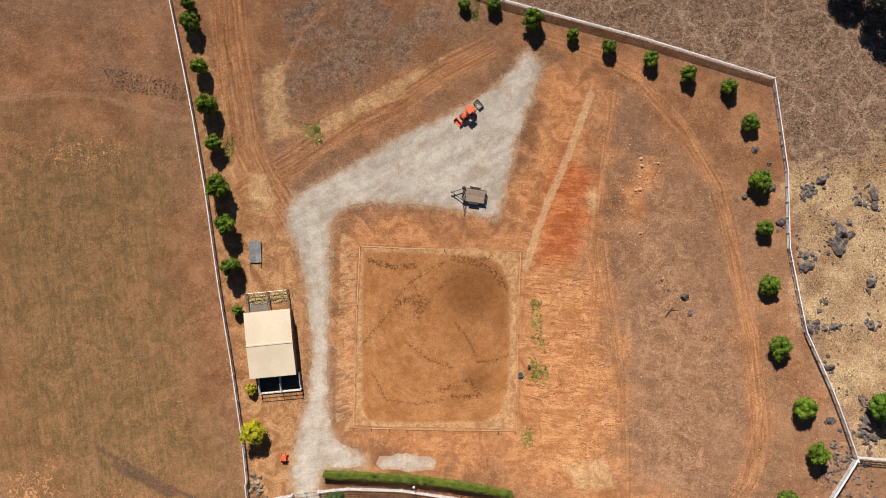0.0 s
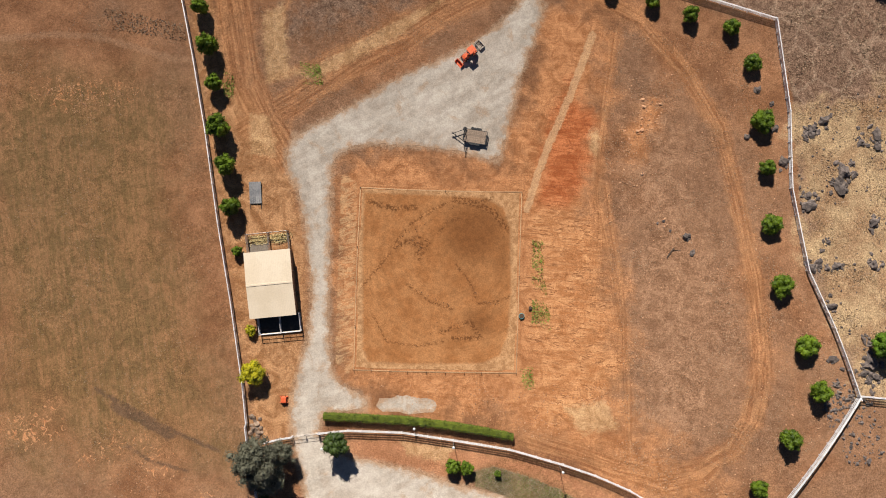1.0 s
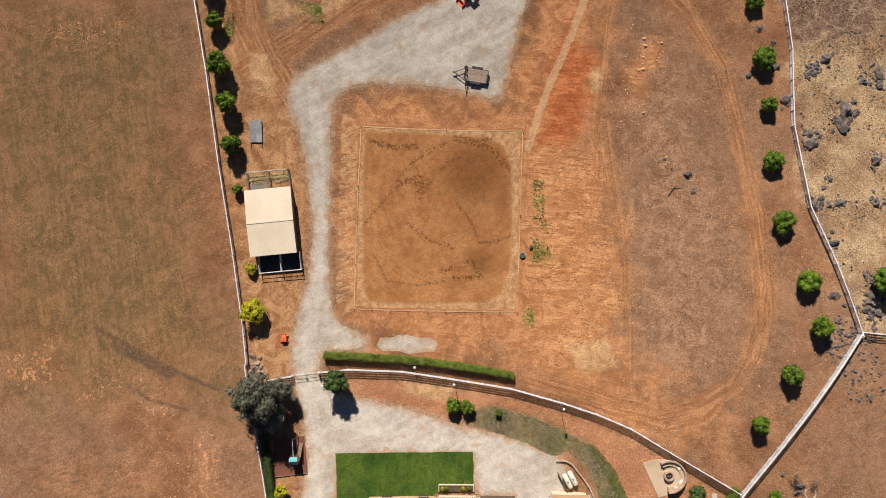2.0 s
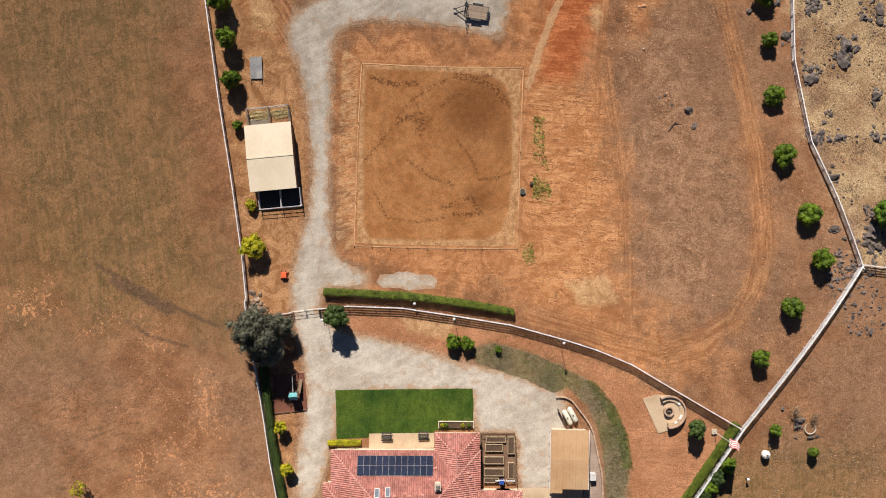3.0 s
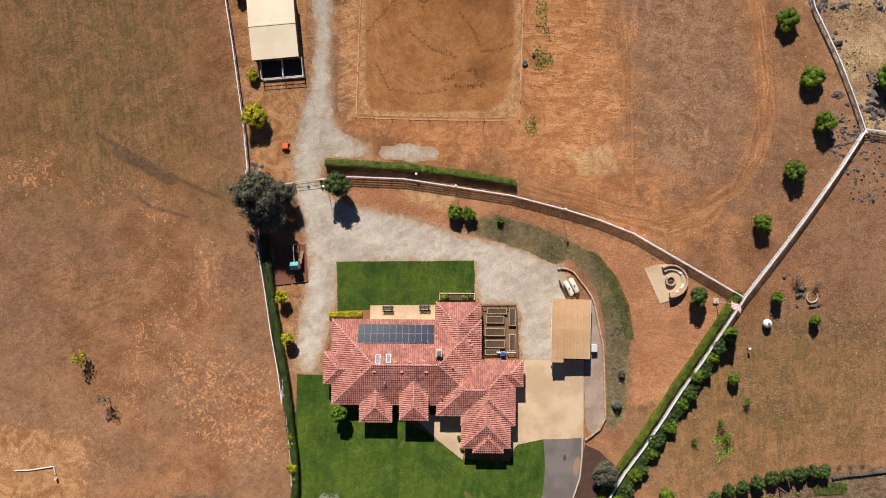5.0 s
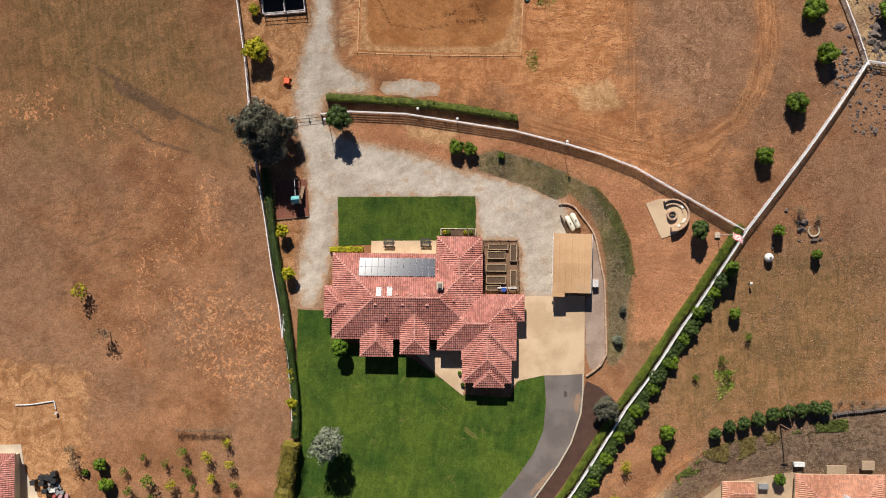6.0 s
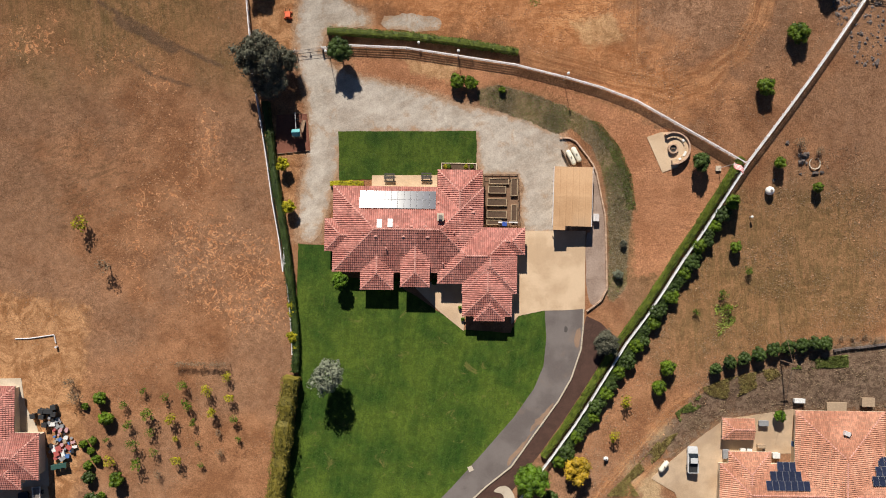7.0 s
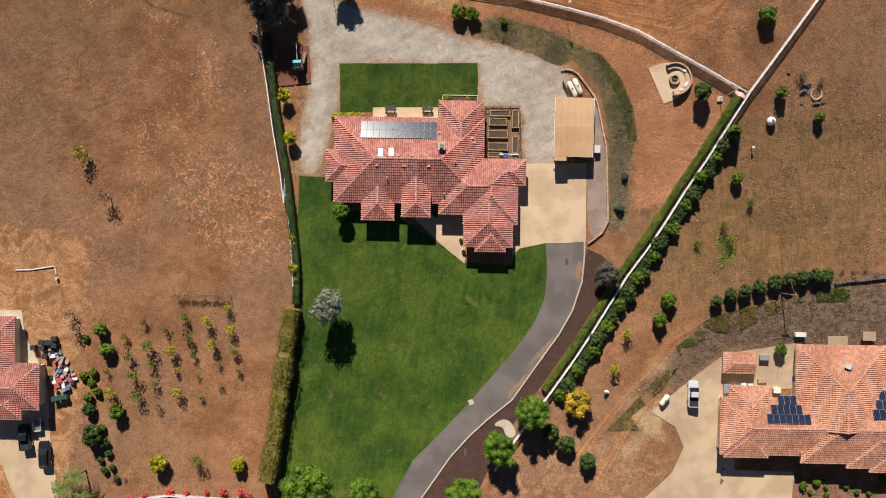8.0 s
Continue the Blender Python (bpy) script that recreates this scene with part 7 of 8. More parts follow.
def loft(sections, material_name=None):
    """A body through rectangles (x, half width, low, high), rounded at the shoulders."""
    bm = bmesh.new()
    rings = []
    for x, w, lo, hi in sections:
        k = 0.16 * min(w, hi - lo)
        rings.append([bm.verts.new(v) for v in ((x, -w + k, lo), (x, w - k, lo), (x, w, lo + k), (x, w, hi - k), (x, w - k, hi), (x, -w + k, hi), 
        (x, -w, hi - k), (x, -w, lo + k))])
    for a, b in zip(rings[:-1], rings[1:]):
        for i in range(8):
            bm.faces.new((a[i], a[(i + 1) % 8], b[(i + 1) % 8], b[i]))
    bm.faces.new(rings[0])
    bm.faces.new(rings[-1][::-1])
    bmesh.ops.recalc_face_normals(bm, faces=bm.faces)
    return bm


tyre_mesh = finish("tyre", tube(bmesh.new(), (0, -0.11, 0), (0, 0.11, 0), 0.36, n=18), DARK)
rim_mesh = finish("rim", tube(bmesh.new(), (0, -0.115, 0), (0, 0.115, 0), 0.2, n=12), CHROME)


def car(x, y, angle, paint, label, pickup=False, length=4.8):
    s = length / 4.8
    c = thing("pickup_truck" if pickup else "car", pose(x, y, gz(x, y) + 0.1, 0, 0, angle), label, "truck" if pickup else "car", "parked vehicles")
    hood = 1.0 if pickup else 0.98
    body = [(-2.4, 0.82, 0.45, 0.92), (-2.25, 0.92, 0.35, 1.02), (-0.6, 0.95, 0.3, 1.05), (1.1, 0.95, 0.3, hood + 0.02), 
        (2.1, 0.9, 0.35, hood - 0.12), (2.4, 0.75, 0.42, 0.78)]
    part("body", loft([(a * s, w, lo, hi) for a, w, lo, hi in body]), paint, c)
    if pickup:
        cab = [(-0.55, 0.8, 1.0, 1.25), (-0.4, 0.74, 1.0, 1.72), (0.55, 0.74, 1.0, 1.72), (1.2, 0.84, 1.0, 1.05)]
        top = cube(-0.42, -0.66, 1.72, 0.55, 0.66, 1.76, 0.02)
        part("bed_liner", cube(-2.25 * s, -0.78, 1.0, -0.65 * s, 0.78, 1.07), DARK, c)
        for sy_ in (-0.88, 0.88):
            part("bed_side", cube(-2.3 * s, sy_ - 0.07, 0.95, -0.6 * s, sy_ + 0.07, 1.2, 0.02), paint, c)
        part("tailgate", cube(-2.38 * s, -0.82, 0.9, -2.28 * s, 0.82, 1.2, 0.02), paint, c)
    else:
        cab = [(-2.15, 0.78, 0.95, 1.1), (-1.75, 0.7, 0.95, 1.55), (0.3, 0.7, 0.95, 1.6), (1.15, 0.82, 0.95, 1.05)]
        top = cube(-1.7, -0.62, 1.55, 0.3, 0.62, 1.63, 0.03)
    part("windows", loft([(a * s, w, lo, hi) for a, w, lo, hi in cab]), GLASS_DARK, c, "dark tinted glass")
    part("roof", top, paint, c)
    for wx in (-1.45 * s, 1.5 * s):
        for wy in (-0.86, 0.86):
            w = part("wheel", tyre_mesh, None, c, m=pose(wx, wy, 0.26))
            part("rim", rim_mesh, None, w)
    for wy in (-0.6, 0.6):
        part("headlight", cube(2.28 * s, wy - 0.16, 0.62, 2.4 * s, wy + 0.16, 0.76, 0.02), LENS, c)
        part("mirror", cube(0.85 * s, wy * 1.72 - 0.1, 1.0, 1.0 * s, wy * 1.72 + 0.1, 1.15, 0.02), paint, c)
    return c


def paint(name, colour):
    return surface(name, tuple(v * 0.9 for v in colour), colour, 1.0, 0.25, 12.0, 0.0)


BLACK_PAINT = paint("black_car_paint", (0.016, 0.018, 0.024))
SILVER_PAINT = paint("silver_car_paint", (0.55, 0.55, 0.56))
kx, ky = (44.6, -114.1)
car(kx, ky, 90, SILVER_PAINT, "silver pickup truck parked on the beige court", True, 4.7)
kx, ky = (-69.9, -126.3)
car(kx, ky, 93, BLACK_PAINT, "black car parked on the concrete drive", False, 4.8)
kx, ky = (-73.3, -123.2)
car(kx, ky, 98, BLACK_PAINT, "black pickup truck parked in the garage's shade", True, 4.6)
kx, ky = (-71.1, -121.0)
cart = thing("utility_trailer", pose(kx, ky, gz(kx, ky) + 0.1, 0, 0, 95), "small grey utility trailer on the concrete drive", "trailer")
part("bed", cube(-1.1, -0.7, 0.5, 1.1, 0.7, 0.6, 0.02), STEEL, cart)
for q in ((-1.1, -0.7, 1.1, -0.62), (-1.1, 0.62, 1.1, 0.7), (-1.1, -0.62, -1.02, 0.62), (1.02, -0.62, 1.1, 0.62)):
    part("side_panel", cube(q[0], q[1], 0.6, q[2], q[3], 0.95), SILVER_PAINT, cart)
part("drawbar", tube(bmesh.new(), (-1.1, 0, 0.5), (-2.0, 0, 0.35), 0.04, n=6), STEEL, cart)
for s in (-0.78, 0.78):
    w = part("wheel", tyre_mesh, None, cart, m=pose(0, s, 0.26))
    part("rim", rim_mesh, None, w)

# orange tractor with loader and box scraper
ORANGE_PAINT = surface("orange_tractor_paint", (0.62, 0.09, 0.03), (0.78, 0.16, 0.06), 1.5, 0.4, 12.0, 0.0)
ta, tb_ = (2.9, 22.7), (6.5, 26.0)
tx, ty = (4.5, 24.2)
tang = math.degrees(math.atan2(ta[1] - tb_[1], ta[0] - tb_[0]))
tr = thing("tractor", pose(tx, ty, gz(tx, ty) + 0.05, 0, 0, tang), "orange compact tractor with loader bucket and box scraper", "tractor")
part("hood", loft([(0.35, 0.32, 0.75, 1.35), (1.1, 0.34, 0.7, 1.35), (1.55, 0.3, 0.72, 1.22)]), ORANGE_PAINT, tr)
part("chassis", cube(-1.0, -0.28, 0.45, 1.5, 0.28, 0.8, 0.03), DARK, tr)
part("canopy", cube(-1.05, -0.62, 2.05, 0.35, 0.62, 2.15, 0.05), ORANGE_PAINT, tr, "flat orange sun canopy")
for a in (-0.9, 0.2):
    for b in (-0.5, 0.5):
        part("canopy_post", cube(a - 0.03, b - 0.03, 0.8, a + 0.03, b + 0.03, 2.05), DARK, tr)
part("seat", box(cube(-0.75, -0.25, 0.95, -0.25, 0.25, 1.05, 0.03), -0.8, -0.25, 1.05, -0.7, 0.25, 1.45, 0.03), DARK, tr)
part("steering_wheel", tube(bmesh.new(), (0.1, 0, 1.28), (0.13, 0, 1.32), 0.2, 0.2, 14), DARK, tr)
big_tyre = finish("tyre", tube(bmesh.new(), (0, -0.17, 0), (0, 0.17, 0), 0.62, n=20), DARK)
big_rim = finish("rim", tube(bmesh.new(), (0, -0.18, 0), (0, 0.18, 0), 0.32, n=12), ORANGE_PAINT)
for b in (-0.62, 0.62):
    w = part("rear_wheel", big_tyre, None, tr, m=pose(-0.6, b, 0.57))
    part("rim", big_rim, None, w)
    w = part("front_wheel", tyre_mesh, None, tr, m=pose(1.15, b * 0.9, 0.31))
    part("rim", rim_mesh, None, w)
    part("fender", cube(-1.05, b - 0.14, 1.2, -0.15, b + 0.14, 1.26, 0.02), ORANGE_PAINT, tr)
    part("loader_arm", tube(tube(bmesh.new(), (0.2, b * 0.75, 1.2), (1.5, b * 0.75, 1.05), 0.06, n=6), (1.5, b * 0.75, 1.05), 
        (2.2, b * 0.75, 0.4), 0.06, n=6), ORANGE_PAINT, tr)
bk = bmesh.new()
for q in ((2.15, -0.8, 0.05, 2.25, 0.8, 0.6), (2.25, -0.8, 0.05, 2.85, 0.8, 0.11), (2.25, -0.8, 0.11, 2.8, -0.74, 0.5), 
        (2.25, 0.74, 0.11, 2.8, 0.8, 0.5)):
    box(bk, *q)
part("bucket", bk, ORANGE_PAINT, tr)
sc = bmesh.new()
for q in ((-2.9, -0.8, 0.0, -2.82, 0.8, 0.5), (-2.82, -0.8, 0.0, -1.9, -0.74, 0.5), (-2.82, 0.74, 0.0, -1.9, 0.8, 0.5), 
        (-1.98, -0.74, 0.3, -1.9, 0.74, 0.45)):
    box(sc, *q)
for i in range(6):
    box(sc, -2.8, -0.62 + i * 0.24, 0.1, -1.9, -0.58 + i * 0.24, 0.2)
part("box_scraper", sc, surface("grey_scraper_steel", (0.36, 0.30, 0.26), (0.46, 0.40, 0.35), 2.0, 0.6, 12.0, 0.1), tr, "grey steel box scraper")
part("hitch", tube(bmesh.new(), (-1.0, 0, 0.6), (-1.95, 0, 0.4), 0.05, n=6), DARK, tr)

# flatbed trailer on the gravel
DECK = surface("brown_deck_planks", (0.20, 0.14, 0.10), (0.30, 0.22, 0.165), 1.5, 0.85, 14.0, 0.3, pieces=0.15)
tx, ty = (5.5, 9.4)
trl = thing("flatbed_trailer", pose(tx, ty, gz(tx, ty) + 0.05, 0, 0, -9), "dark steel flatbed trailer with brown plank deck", "trailer")
plank = finish("plank", cube(-1.85, -0.13, 0.62, 1.85, 0.13, 0.68, 0.006), DECK)
for i in range(8):
    part("plank", plank, None, trl, m=pose(0, -0.98 + 0.28 * i, 0))
fr = bmesh.new()
for q in ((-1.9, -1.2, 1.95, -1.12), (-1.9, 1.12, 1.95, 1.2), (-1.98, -1.2, -1.9, 1.2), (1.9, -1.12, 1.98, 1.12)):
    box(fr, q[0], q[1], 0.48, q[2], q[3], 0.7)
part("frame", fr, DARK, trl)
for s in (-1.1, 1.1):
    part("drawbar", tube(bmesh.new(), (-1.9, s, 0.55), (-3.9, 0, 0.5), 0.07, n=6), DARK, trl)
part("coupler", cube(-4.2, -0.12, 0.42, -3.8, 0.12, 0.62, 0.02), DARK, trl)
part("jack", tube(bmesh.new(), (-3.6, 0.0, 0.0), (-3.6, 0.0, 0.9), 0.05, n=8), DARK, trl)
for s in (-1.38, 1.38):
    for a in (-0.42, 0.42):
        w = part("wheel", tyre_mesh, None, trl, m=pose(a, s, 0.31))
        part("rim", rim_mesh, None, w)
    part("fender", cube(-0.95, s - 0.17, 0.7, 0.95, s + 0.17, 0.76, 0.03), DARK, trl)
rack = bmesh.new()
for s in (-1.15, 0.0, 1.15):
    tube(rack, (-1.95, s, 0.6), (-2.1, s, 2.5), 0.045, n=6)
for h in (0.33, 0.66, 1.0):
    tube(rack, (-1.95 - 0.15 * h, -1.15, 0.6 + 1.9 * h), (-1.95 - 0.15 * h, 1.15, 0.6 + 1.9 * h), 0.045, n=6)
part("head_rack", rack, DARK, trl)
part("spare_tyre", tyre_mesh, None, trl, m=pose(-2.0, 1.0, 0.85, 90))
part("ramp", box(box(box(cube(2.0, -1.1, 0.6, 2.06, -1.0, 0.95), 2.0, 1.0, 0.6, 2.06, 1.1, 0.95), 2.0, -1.0, 0.88, 2.06, 1.0, 0.95), 2.0, -1.0, 0.7, 2.06, 1.0, 0.75), DARK, trl)

# small orange implement beside the drive
kx, ky = (-28.0, -36.8)
imp = thing("seed_spreader", pose(kx, ky, gz(kx, ky)), "small orange implement standing on bare earth", "implement")
part("hopper", loft([(-0.45, 0.5, 0.35, 0.75), (0.45, 0.5, 0.35, 0.75)]), ORANGE_PAINT, imp)
for s in (-0.5, 0.5):
    part("skid", cube(-0.7, s - 0.06, -0.03, 0.7, s + 0.06, 0.35, 0.02), ORANGE_PAINT, imp)
part("drawbar", tube(bmesh.new(), (0, -0.4, 0.35), (0, -1.1, 0.3), 0.04, n=6), DARK, imp)
for s in (-0.35, 0.35):
    part("tine", tube(bmesh.new(), (s, 0.5, 0.6), (s, 0.95, 0.9), 0.035, n=6), DARK, imp)

# ---- arena rails, rocks and clutter ----
ar_line = [(-14.7, 0.5), (-6.4, 0.1), (3.6, -0.2), (13.7, -0.3), (13.3, -11.8), (13.0, -21.7), (12.7, -32.0), (3.6, -32.0), (-6.4, -31.9), 
        (-15.8, -31.6), (-15.5, -19.9), (-15.2, -9.9)]
ar_line = ar_line + ar_line[:1]
rim = thing("arena_edging", pose(0, 0, 0), "low pale timber edging round the riding arena", "arena edging")
arail = finish("edge_board", cube(0, -0.08, -0.1, 1, 0.08, 0.06), surface("bleached_board", (0.38, 0.215, 0.105), 
        (0.49, 0.295, 0.155), 2.0, 0.9, 14.0, 0.3, pieces=0.2))
apts = along(ar_line, 3.6)
for a, b in zip(apts[:-1], apts[1:]):
    va, vb = Vector((*a, gz(*a))), Vector((*b, gz(*b)))
    d = vb - va
    part("edge_board", arail, None, rim, m=Matrix.Translation(va) @ d.to_track_quat("X", "Z").to_matrix().to_4x4() @ Matrix.Diagonal((d.length - 0.03, 1, 1, 1)))
apost = finish("edge_post", cube(-0.05, -0.05, -0.2, 0.05, 0.05, 0.5, 0.01), WOOD)
for i, p in enumerate(apts[:-1]):
    if p[1] < -31 or i % 4 == 0:
        part("edge_post", apost, None, rim, m=pose(p[0], p[1], gz(*p)))


def rock_mesh(seed, flat, material):
    bm = bmesh.new()
    bmesh.ops.create_icosphere(bm, subdivisions=2, radius=1.0)
    for v in bm.verts:
        p = v.co * 1.1 + Vector((seed * 7.1, 0, 0))
        v.co *= 0.8 + 0.55 * noise.noise(p) + 0.34 * noise.noise(p * 2.3) + 0.2 * noise.noise(p * 5.5)
        v.co.z *= flat
    return finish("boulder", bm, material)


ROCKS = [rock_mesh(s, f, ROCK) for s, f in ((1, 0.6), (2, 0.75), (3, 0.5), (4, 0.65), (5, 0.8))]
RUST_STONE = surface("rusty_stone", (0.34, 0.16, 0.08), (0.52, 0.30, 0.17), 1.5, 0.95, 8.0, 0.4, island=0.35)
RUST_ROCKS = [rock_mesh(s, 0.7, RUST_STONE) for s in (6, 7, 8)]
BROWN_ROCKS = [rock_mesh(s, 0.7, surface("brown_field_stone", (0.20, 0.13, 0.09), (0.36, 0.26, 0.19), 1.0, 0.95, 8.0, 0.5, pieces=0.3)) for s in (9, 10, 11)]
rr = random.Random(8)


def boulder(x, y, r, label="dark rounded boulder half sunk in dry ground", group="boulders"):
    rusty = group == "rusty stones" and r < 0.45
    ob = new("boulder", RUST_ROCKS[rr.randrange(3)] if rusty else BROWN_ROCKS[rr.randrange(3)] if group == "rock heap" else ROCKS[rr.randrange(5)])
    ob.matrix_basis = pose(x, y, gz(x, y) + 0.12 * r, rr.uniform(-12, 12), rr.uniform(-12, 12), rr.uniform(0, 360)) @ Matrix.Diagonal((r * rr.uniform(0.9, 1.25), r * rr.uniform(0.75, 1.0), r, 1))
    tagged(ob, label, "boulder", group)
    if r > 0.55 and group == "boulders":
        for _ in range(3):
            a, d = rr.uniform(0, 6.283), r * rr.uniform(0.8, 1.5)
            boulder(x + d * math.cos(a), y + d * math.sin(a), r * rr.uniform(0.3, 0.55), label, group + " in a heap")


for x, y, r in [(65.5, 11.9, 1.19), (63.9, 10.6, 0.89), (63.3, 9.7, 0.97), (62.4, 9.4, 0.67), (62.5, 8.6, 0.56), (64.6, 9.9, 0.52), 
        (58.3, 4.5, 0.89), (74.8, 9.7, 1.12), (74.8, 7.6, 0.93), (72.0, 8.1, 0.93), (71.6, 10.7, 0.41), (72.2, 9.7, 0.37), (70.1, 4.5, 0.63), 
        (68.7, 2.9, 1.56), (67.9, 1.3, 1.12), (67.6, 0.4, 1.41), (70.7, 2.7, 0.59), (68.3, 4.1, 0.59), (69.4, 1.3, 0.52), (62.1, -1.2, 0.89), 
        (62.1, -2.9, 1.26), (63.4, -1.0, 0.52), (63.9, -1.6, 0.52), (63.0, -2.1, 0.45), (73.3, -5.8, 1.19), (66.1, -13.1, 0.97), 
        (64.5, -13.5, 0.74), (63.0, -12.7, 1.19), (62.1, -13.4, 1.04), (63.8, -10.5, 0.48), (65.1, -9.1, 0.59), (64.3, -8.9, 0.45), 
        (72.6, -13.0, 0.97), (72.4, -11.0, 0.45), (74.3, -13.0, 0.59), (64.7, -18.0, 0.48), (64.6, -19.9, 0.97), (64.5, -28.4, 0.82), 
        (65.9, -30.1, 0.48), (70.9, -29.2, 1.49), (69.9, -25.4, 0.67), (70.9, -26.1, 0.74), (69.7, -30.8, 0.74), (70.8, -31.0, 0.67), 
        (70.2, -32.2, 0.52), (71.9, -31.5, 0.74), (70.9, -34.0, 0.59), (69.5, -29.4, 0.45), (68.3, -30.4, 0.45)]:
    boulder(x, y, r)
for x, y, r in [(64.8, -32.8, 0.47), (65.2, -34.5, 0.43), (66.0, -34.9, 0.4), (66.7, -35.1, 0.5), (67.6, -35.1, 0.53), (65.4, -35.6, 0.4), 
        (64.7, -36.7, 0.4), (66.0, -36.3, 0.37), (67.0, -34.5, 0.33), (65.0, -31.8, 0.3), (70.3, -35.9, 0.6), (69.4, -35.1, 0.47), 
        (71.6, -31.3, 0.73), (70.3, -32.1, 0.6), (71.2, -32.9, 0.47), (67.4, -43.0, 0.47), (67.7, -40.9, 0.47), (70.6, -45.5, 0.67), 
        (68.6, -45.8, 0.4), (66.7, -39.5, 0.33), (64.7, -37.3, 0.33)]:
    boulder(x, y, r)
for x, y, r in [(41.8, -8.2, 0.88), (42.5, -10.9, 0.7), (37.9, -5.5, 0.35), (39.0, -7.1, 0.29), (36.9, -5.9, 0.29), (37.9, -6.5, 0.23), 
        (34.5, 2.7, 0.35)]:
    boulder(x, y, r, "grey boulder lying on the bare pasture", "pasture boulders")
for x, y, r in [(34.8, 15.9, 0.35), (35.0, 14.6, 0.41), (37.8, 15.1, 0.35), (34.6, 12.6, 0.29), (33.8, 10.4, 0.35), (34.6, 10.5, 0.41), 
        (34.6, 2.8, 0.35), (32.4, 9.0, 0.29), (31.6, 10.4, 0.23), (58.3, 4.8, 0.99), (57.3, 10.5, 0.82), (52.3, 9.1, 0.7), (54.4, 17.4, 0.82), 
        (56.8, 14.9, 0.58), (38.1, -5.1, 0.29), (38.0, -6.4, 0.23)]:
    boulder(x, y, r, "rusty stone on bare earth", "rusty stones")
for x, y, r in [(59.5, -61.6, 0.67), (60.1, -60.6, 0.8), (59.1, -60.6, 0.53), (61.9, -63.5, 0.5), (63.1, -63.4, 0.4), (56.9, -58.6, 0.43), 
        (55.2, -64.8, 0.4), (59.6, -63.7, 0.3), (60.3, -61.9, 0.33)]:
    boulder(x, y, r, "pale grey rock beside young trees", "garden rocks")
for x, y, r in [(-33.6, -39.9, 0.7), (-32.8, -41.1, 0.6), (-33.3, -42.1, 0.7), (-32.5, -42.7, 0.6), (-33.9, -42.7, 0.6), (-32.2, -40.2, 0.5), (-32.9, -42.0, 0.5), (-33.1, -40.6, 0.45), (-32.1, -41.8, 0.5), (-33.7, -41.4, 0.5), (-32.6, -43.3, 0.5), (-31.9, -42.6, 0.4)]:
    boulder(x, y, r, "brown field stone stacked in a heap by the fence", "rock heap")
for x, y, r in [(50.9, -130.3, 0.47), (51.0, -128.1, 0.38), (65.3, -132.1, 0.51), (68.4, -132.3, 0.43), (65.8, -130.1, 0.38), (69.4, -130.0, 0.51)]:
    boulder(x, y, r, "rounded pale landscape rock", "landscape rocks")
log = thing("dead_branch", pose(*(39.2, -10.9), gz(*(39.2, -10.9)) + 0.08), "dead reddish branch lying on the pasture", "branch")
part("limb", tube(bmesh.new(), (-0.9, -0.8, 0), (0.3, 0.9, 0.12), 0.12, 0.07, 7), BARK, log)
part("twig", tube(bmesh.new(), (0.1, 0.5, 0.1), (1.6, 0.3, 0.05), 0.07, 0.04, 6), BARK, log)
kx, ky = (61.7, -62.0)
hoop = thing("hose_coil", pose(kx, ky, gz(kx, ky) + 0.05), "pale coiled hose lying on the ground", "hose")
cb = bmesh.new()
for k in range(3):
    for i in range(20):
        a0, a1, r = i * 0.314, (i + 1) * 0.314, 0.85 + 0.06 * k
        tube(cb, (r * math.cos(a0), r * math.sin(a0), 0.03 + 0.03 * k), (r * math.cos(a1), r * math.sin(a1), 0.03 + 0.03 * k), 0.04, n=5)
part("coil", cb, CONCRETE_PALE, hoop)
for x, y, r, lab in ((*(54.5, -66.6), 0.75, "white covered mound on the dry slope"), (*(28.9, -113.8), 0.4, "white covered drum on the dry slope")):
    w = thing("water_tank", pose(x, y, gz(x, y)), lab, "tank")
    bm = bmesh.new()
    bmesh.ops.create_uvsphere(bm, u_segments=16, v_segments=10, radius=r, matrix=Matrix.Translation((0, 0, r * 0.8)))
    part("body", bm, CUSHION, w, smooth=True)
    part("lid", tube(bmesh.new(), (0, 0, r * 1.72), (0, 0, r * 1.85), r * 0.3, r * 0.28, 12), STEEL, w)

# feed tub and bucket by the arena rail
for (x, y), r, m0, lab in (((13.6, -22.0), 0.5, TEAL, "teal feed tub beside the arena"), ((15.1, -20.6), 0.3, DARK, "dark bucket beside the arena")):
    w = thing("feed_tub", pose(x, y, gz(x, y)), lab, "tub")
    part("wall", tube(bmesh.new(), (0, 0, -0.05), (0, 0, 0.4), r * 0.85, r, 16), m0, w)
    part("fill", tube(bmesh.new(), (0, 0, 0.38), (0, 0, 0.42), r * 0.85, r * 0.85, 16), SOIL, w)

# ---- clutter by the west house ----
CLUTTER = [surface(n, tuple(v * 0.75 for v in c), c, 2.0, 0.6, 10.0, 0.1) for n, c in (("clutter_white", (0.75, 0.74, 0.72)), 
        ("clutter_grey", (0.28, 0.28, 0.29)), ("clutter_black", (0.03, 0.03, 0.032)), ("clutter_blue", (0.08, 0.18, 0.42)), 
        ("clutter_red", (0.45, 0.1, 0.09)), ("clutter_tan", (0.42, 0.3, 0.2)), ("clutter_pink", (0.55, 0.32, 0.33)))]
crate_meshes = [finish("crate", box(cube(-0.5, -0.5, 0, 0.5, 0.5, 0.9, 0.05), -0.54, -0.54, 0.82, 0.54, 0.54, 0.98, 0.03), m0) for m0 in CLUTTER]
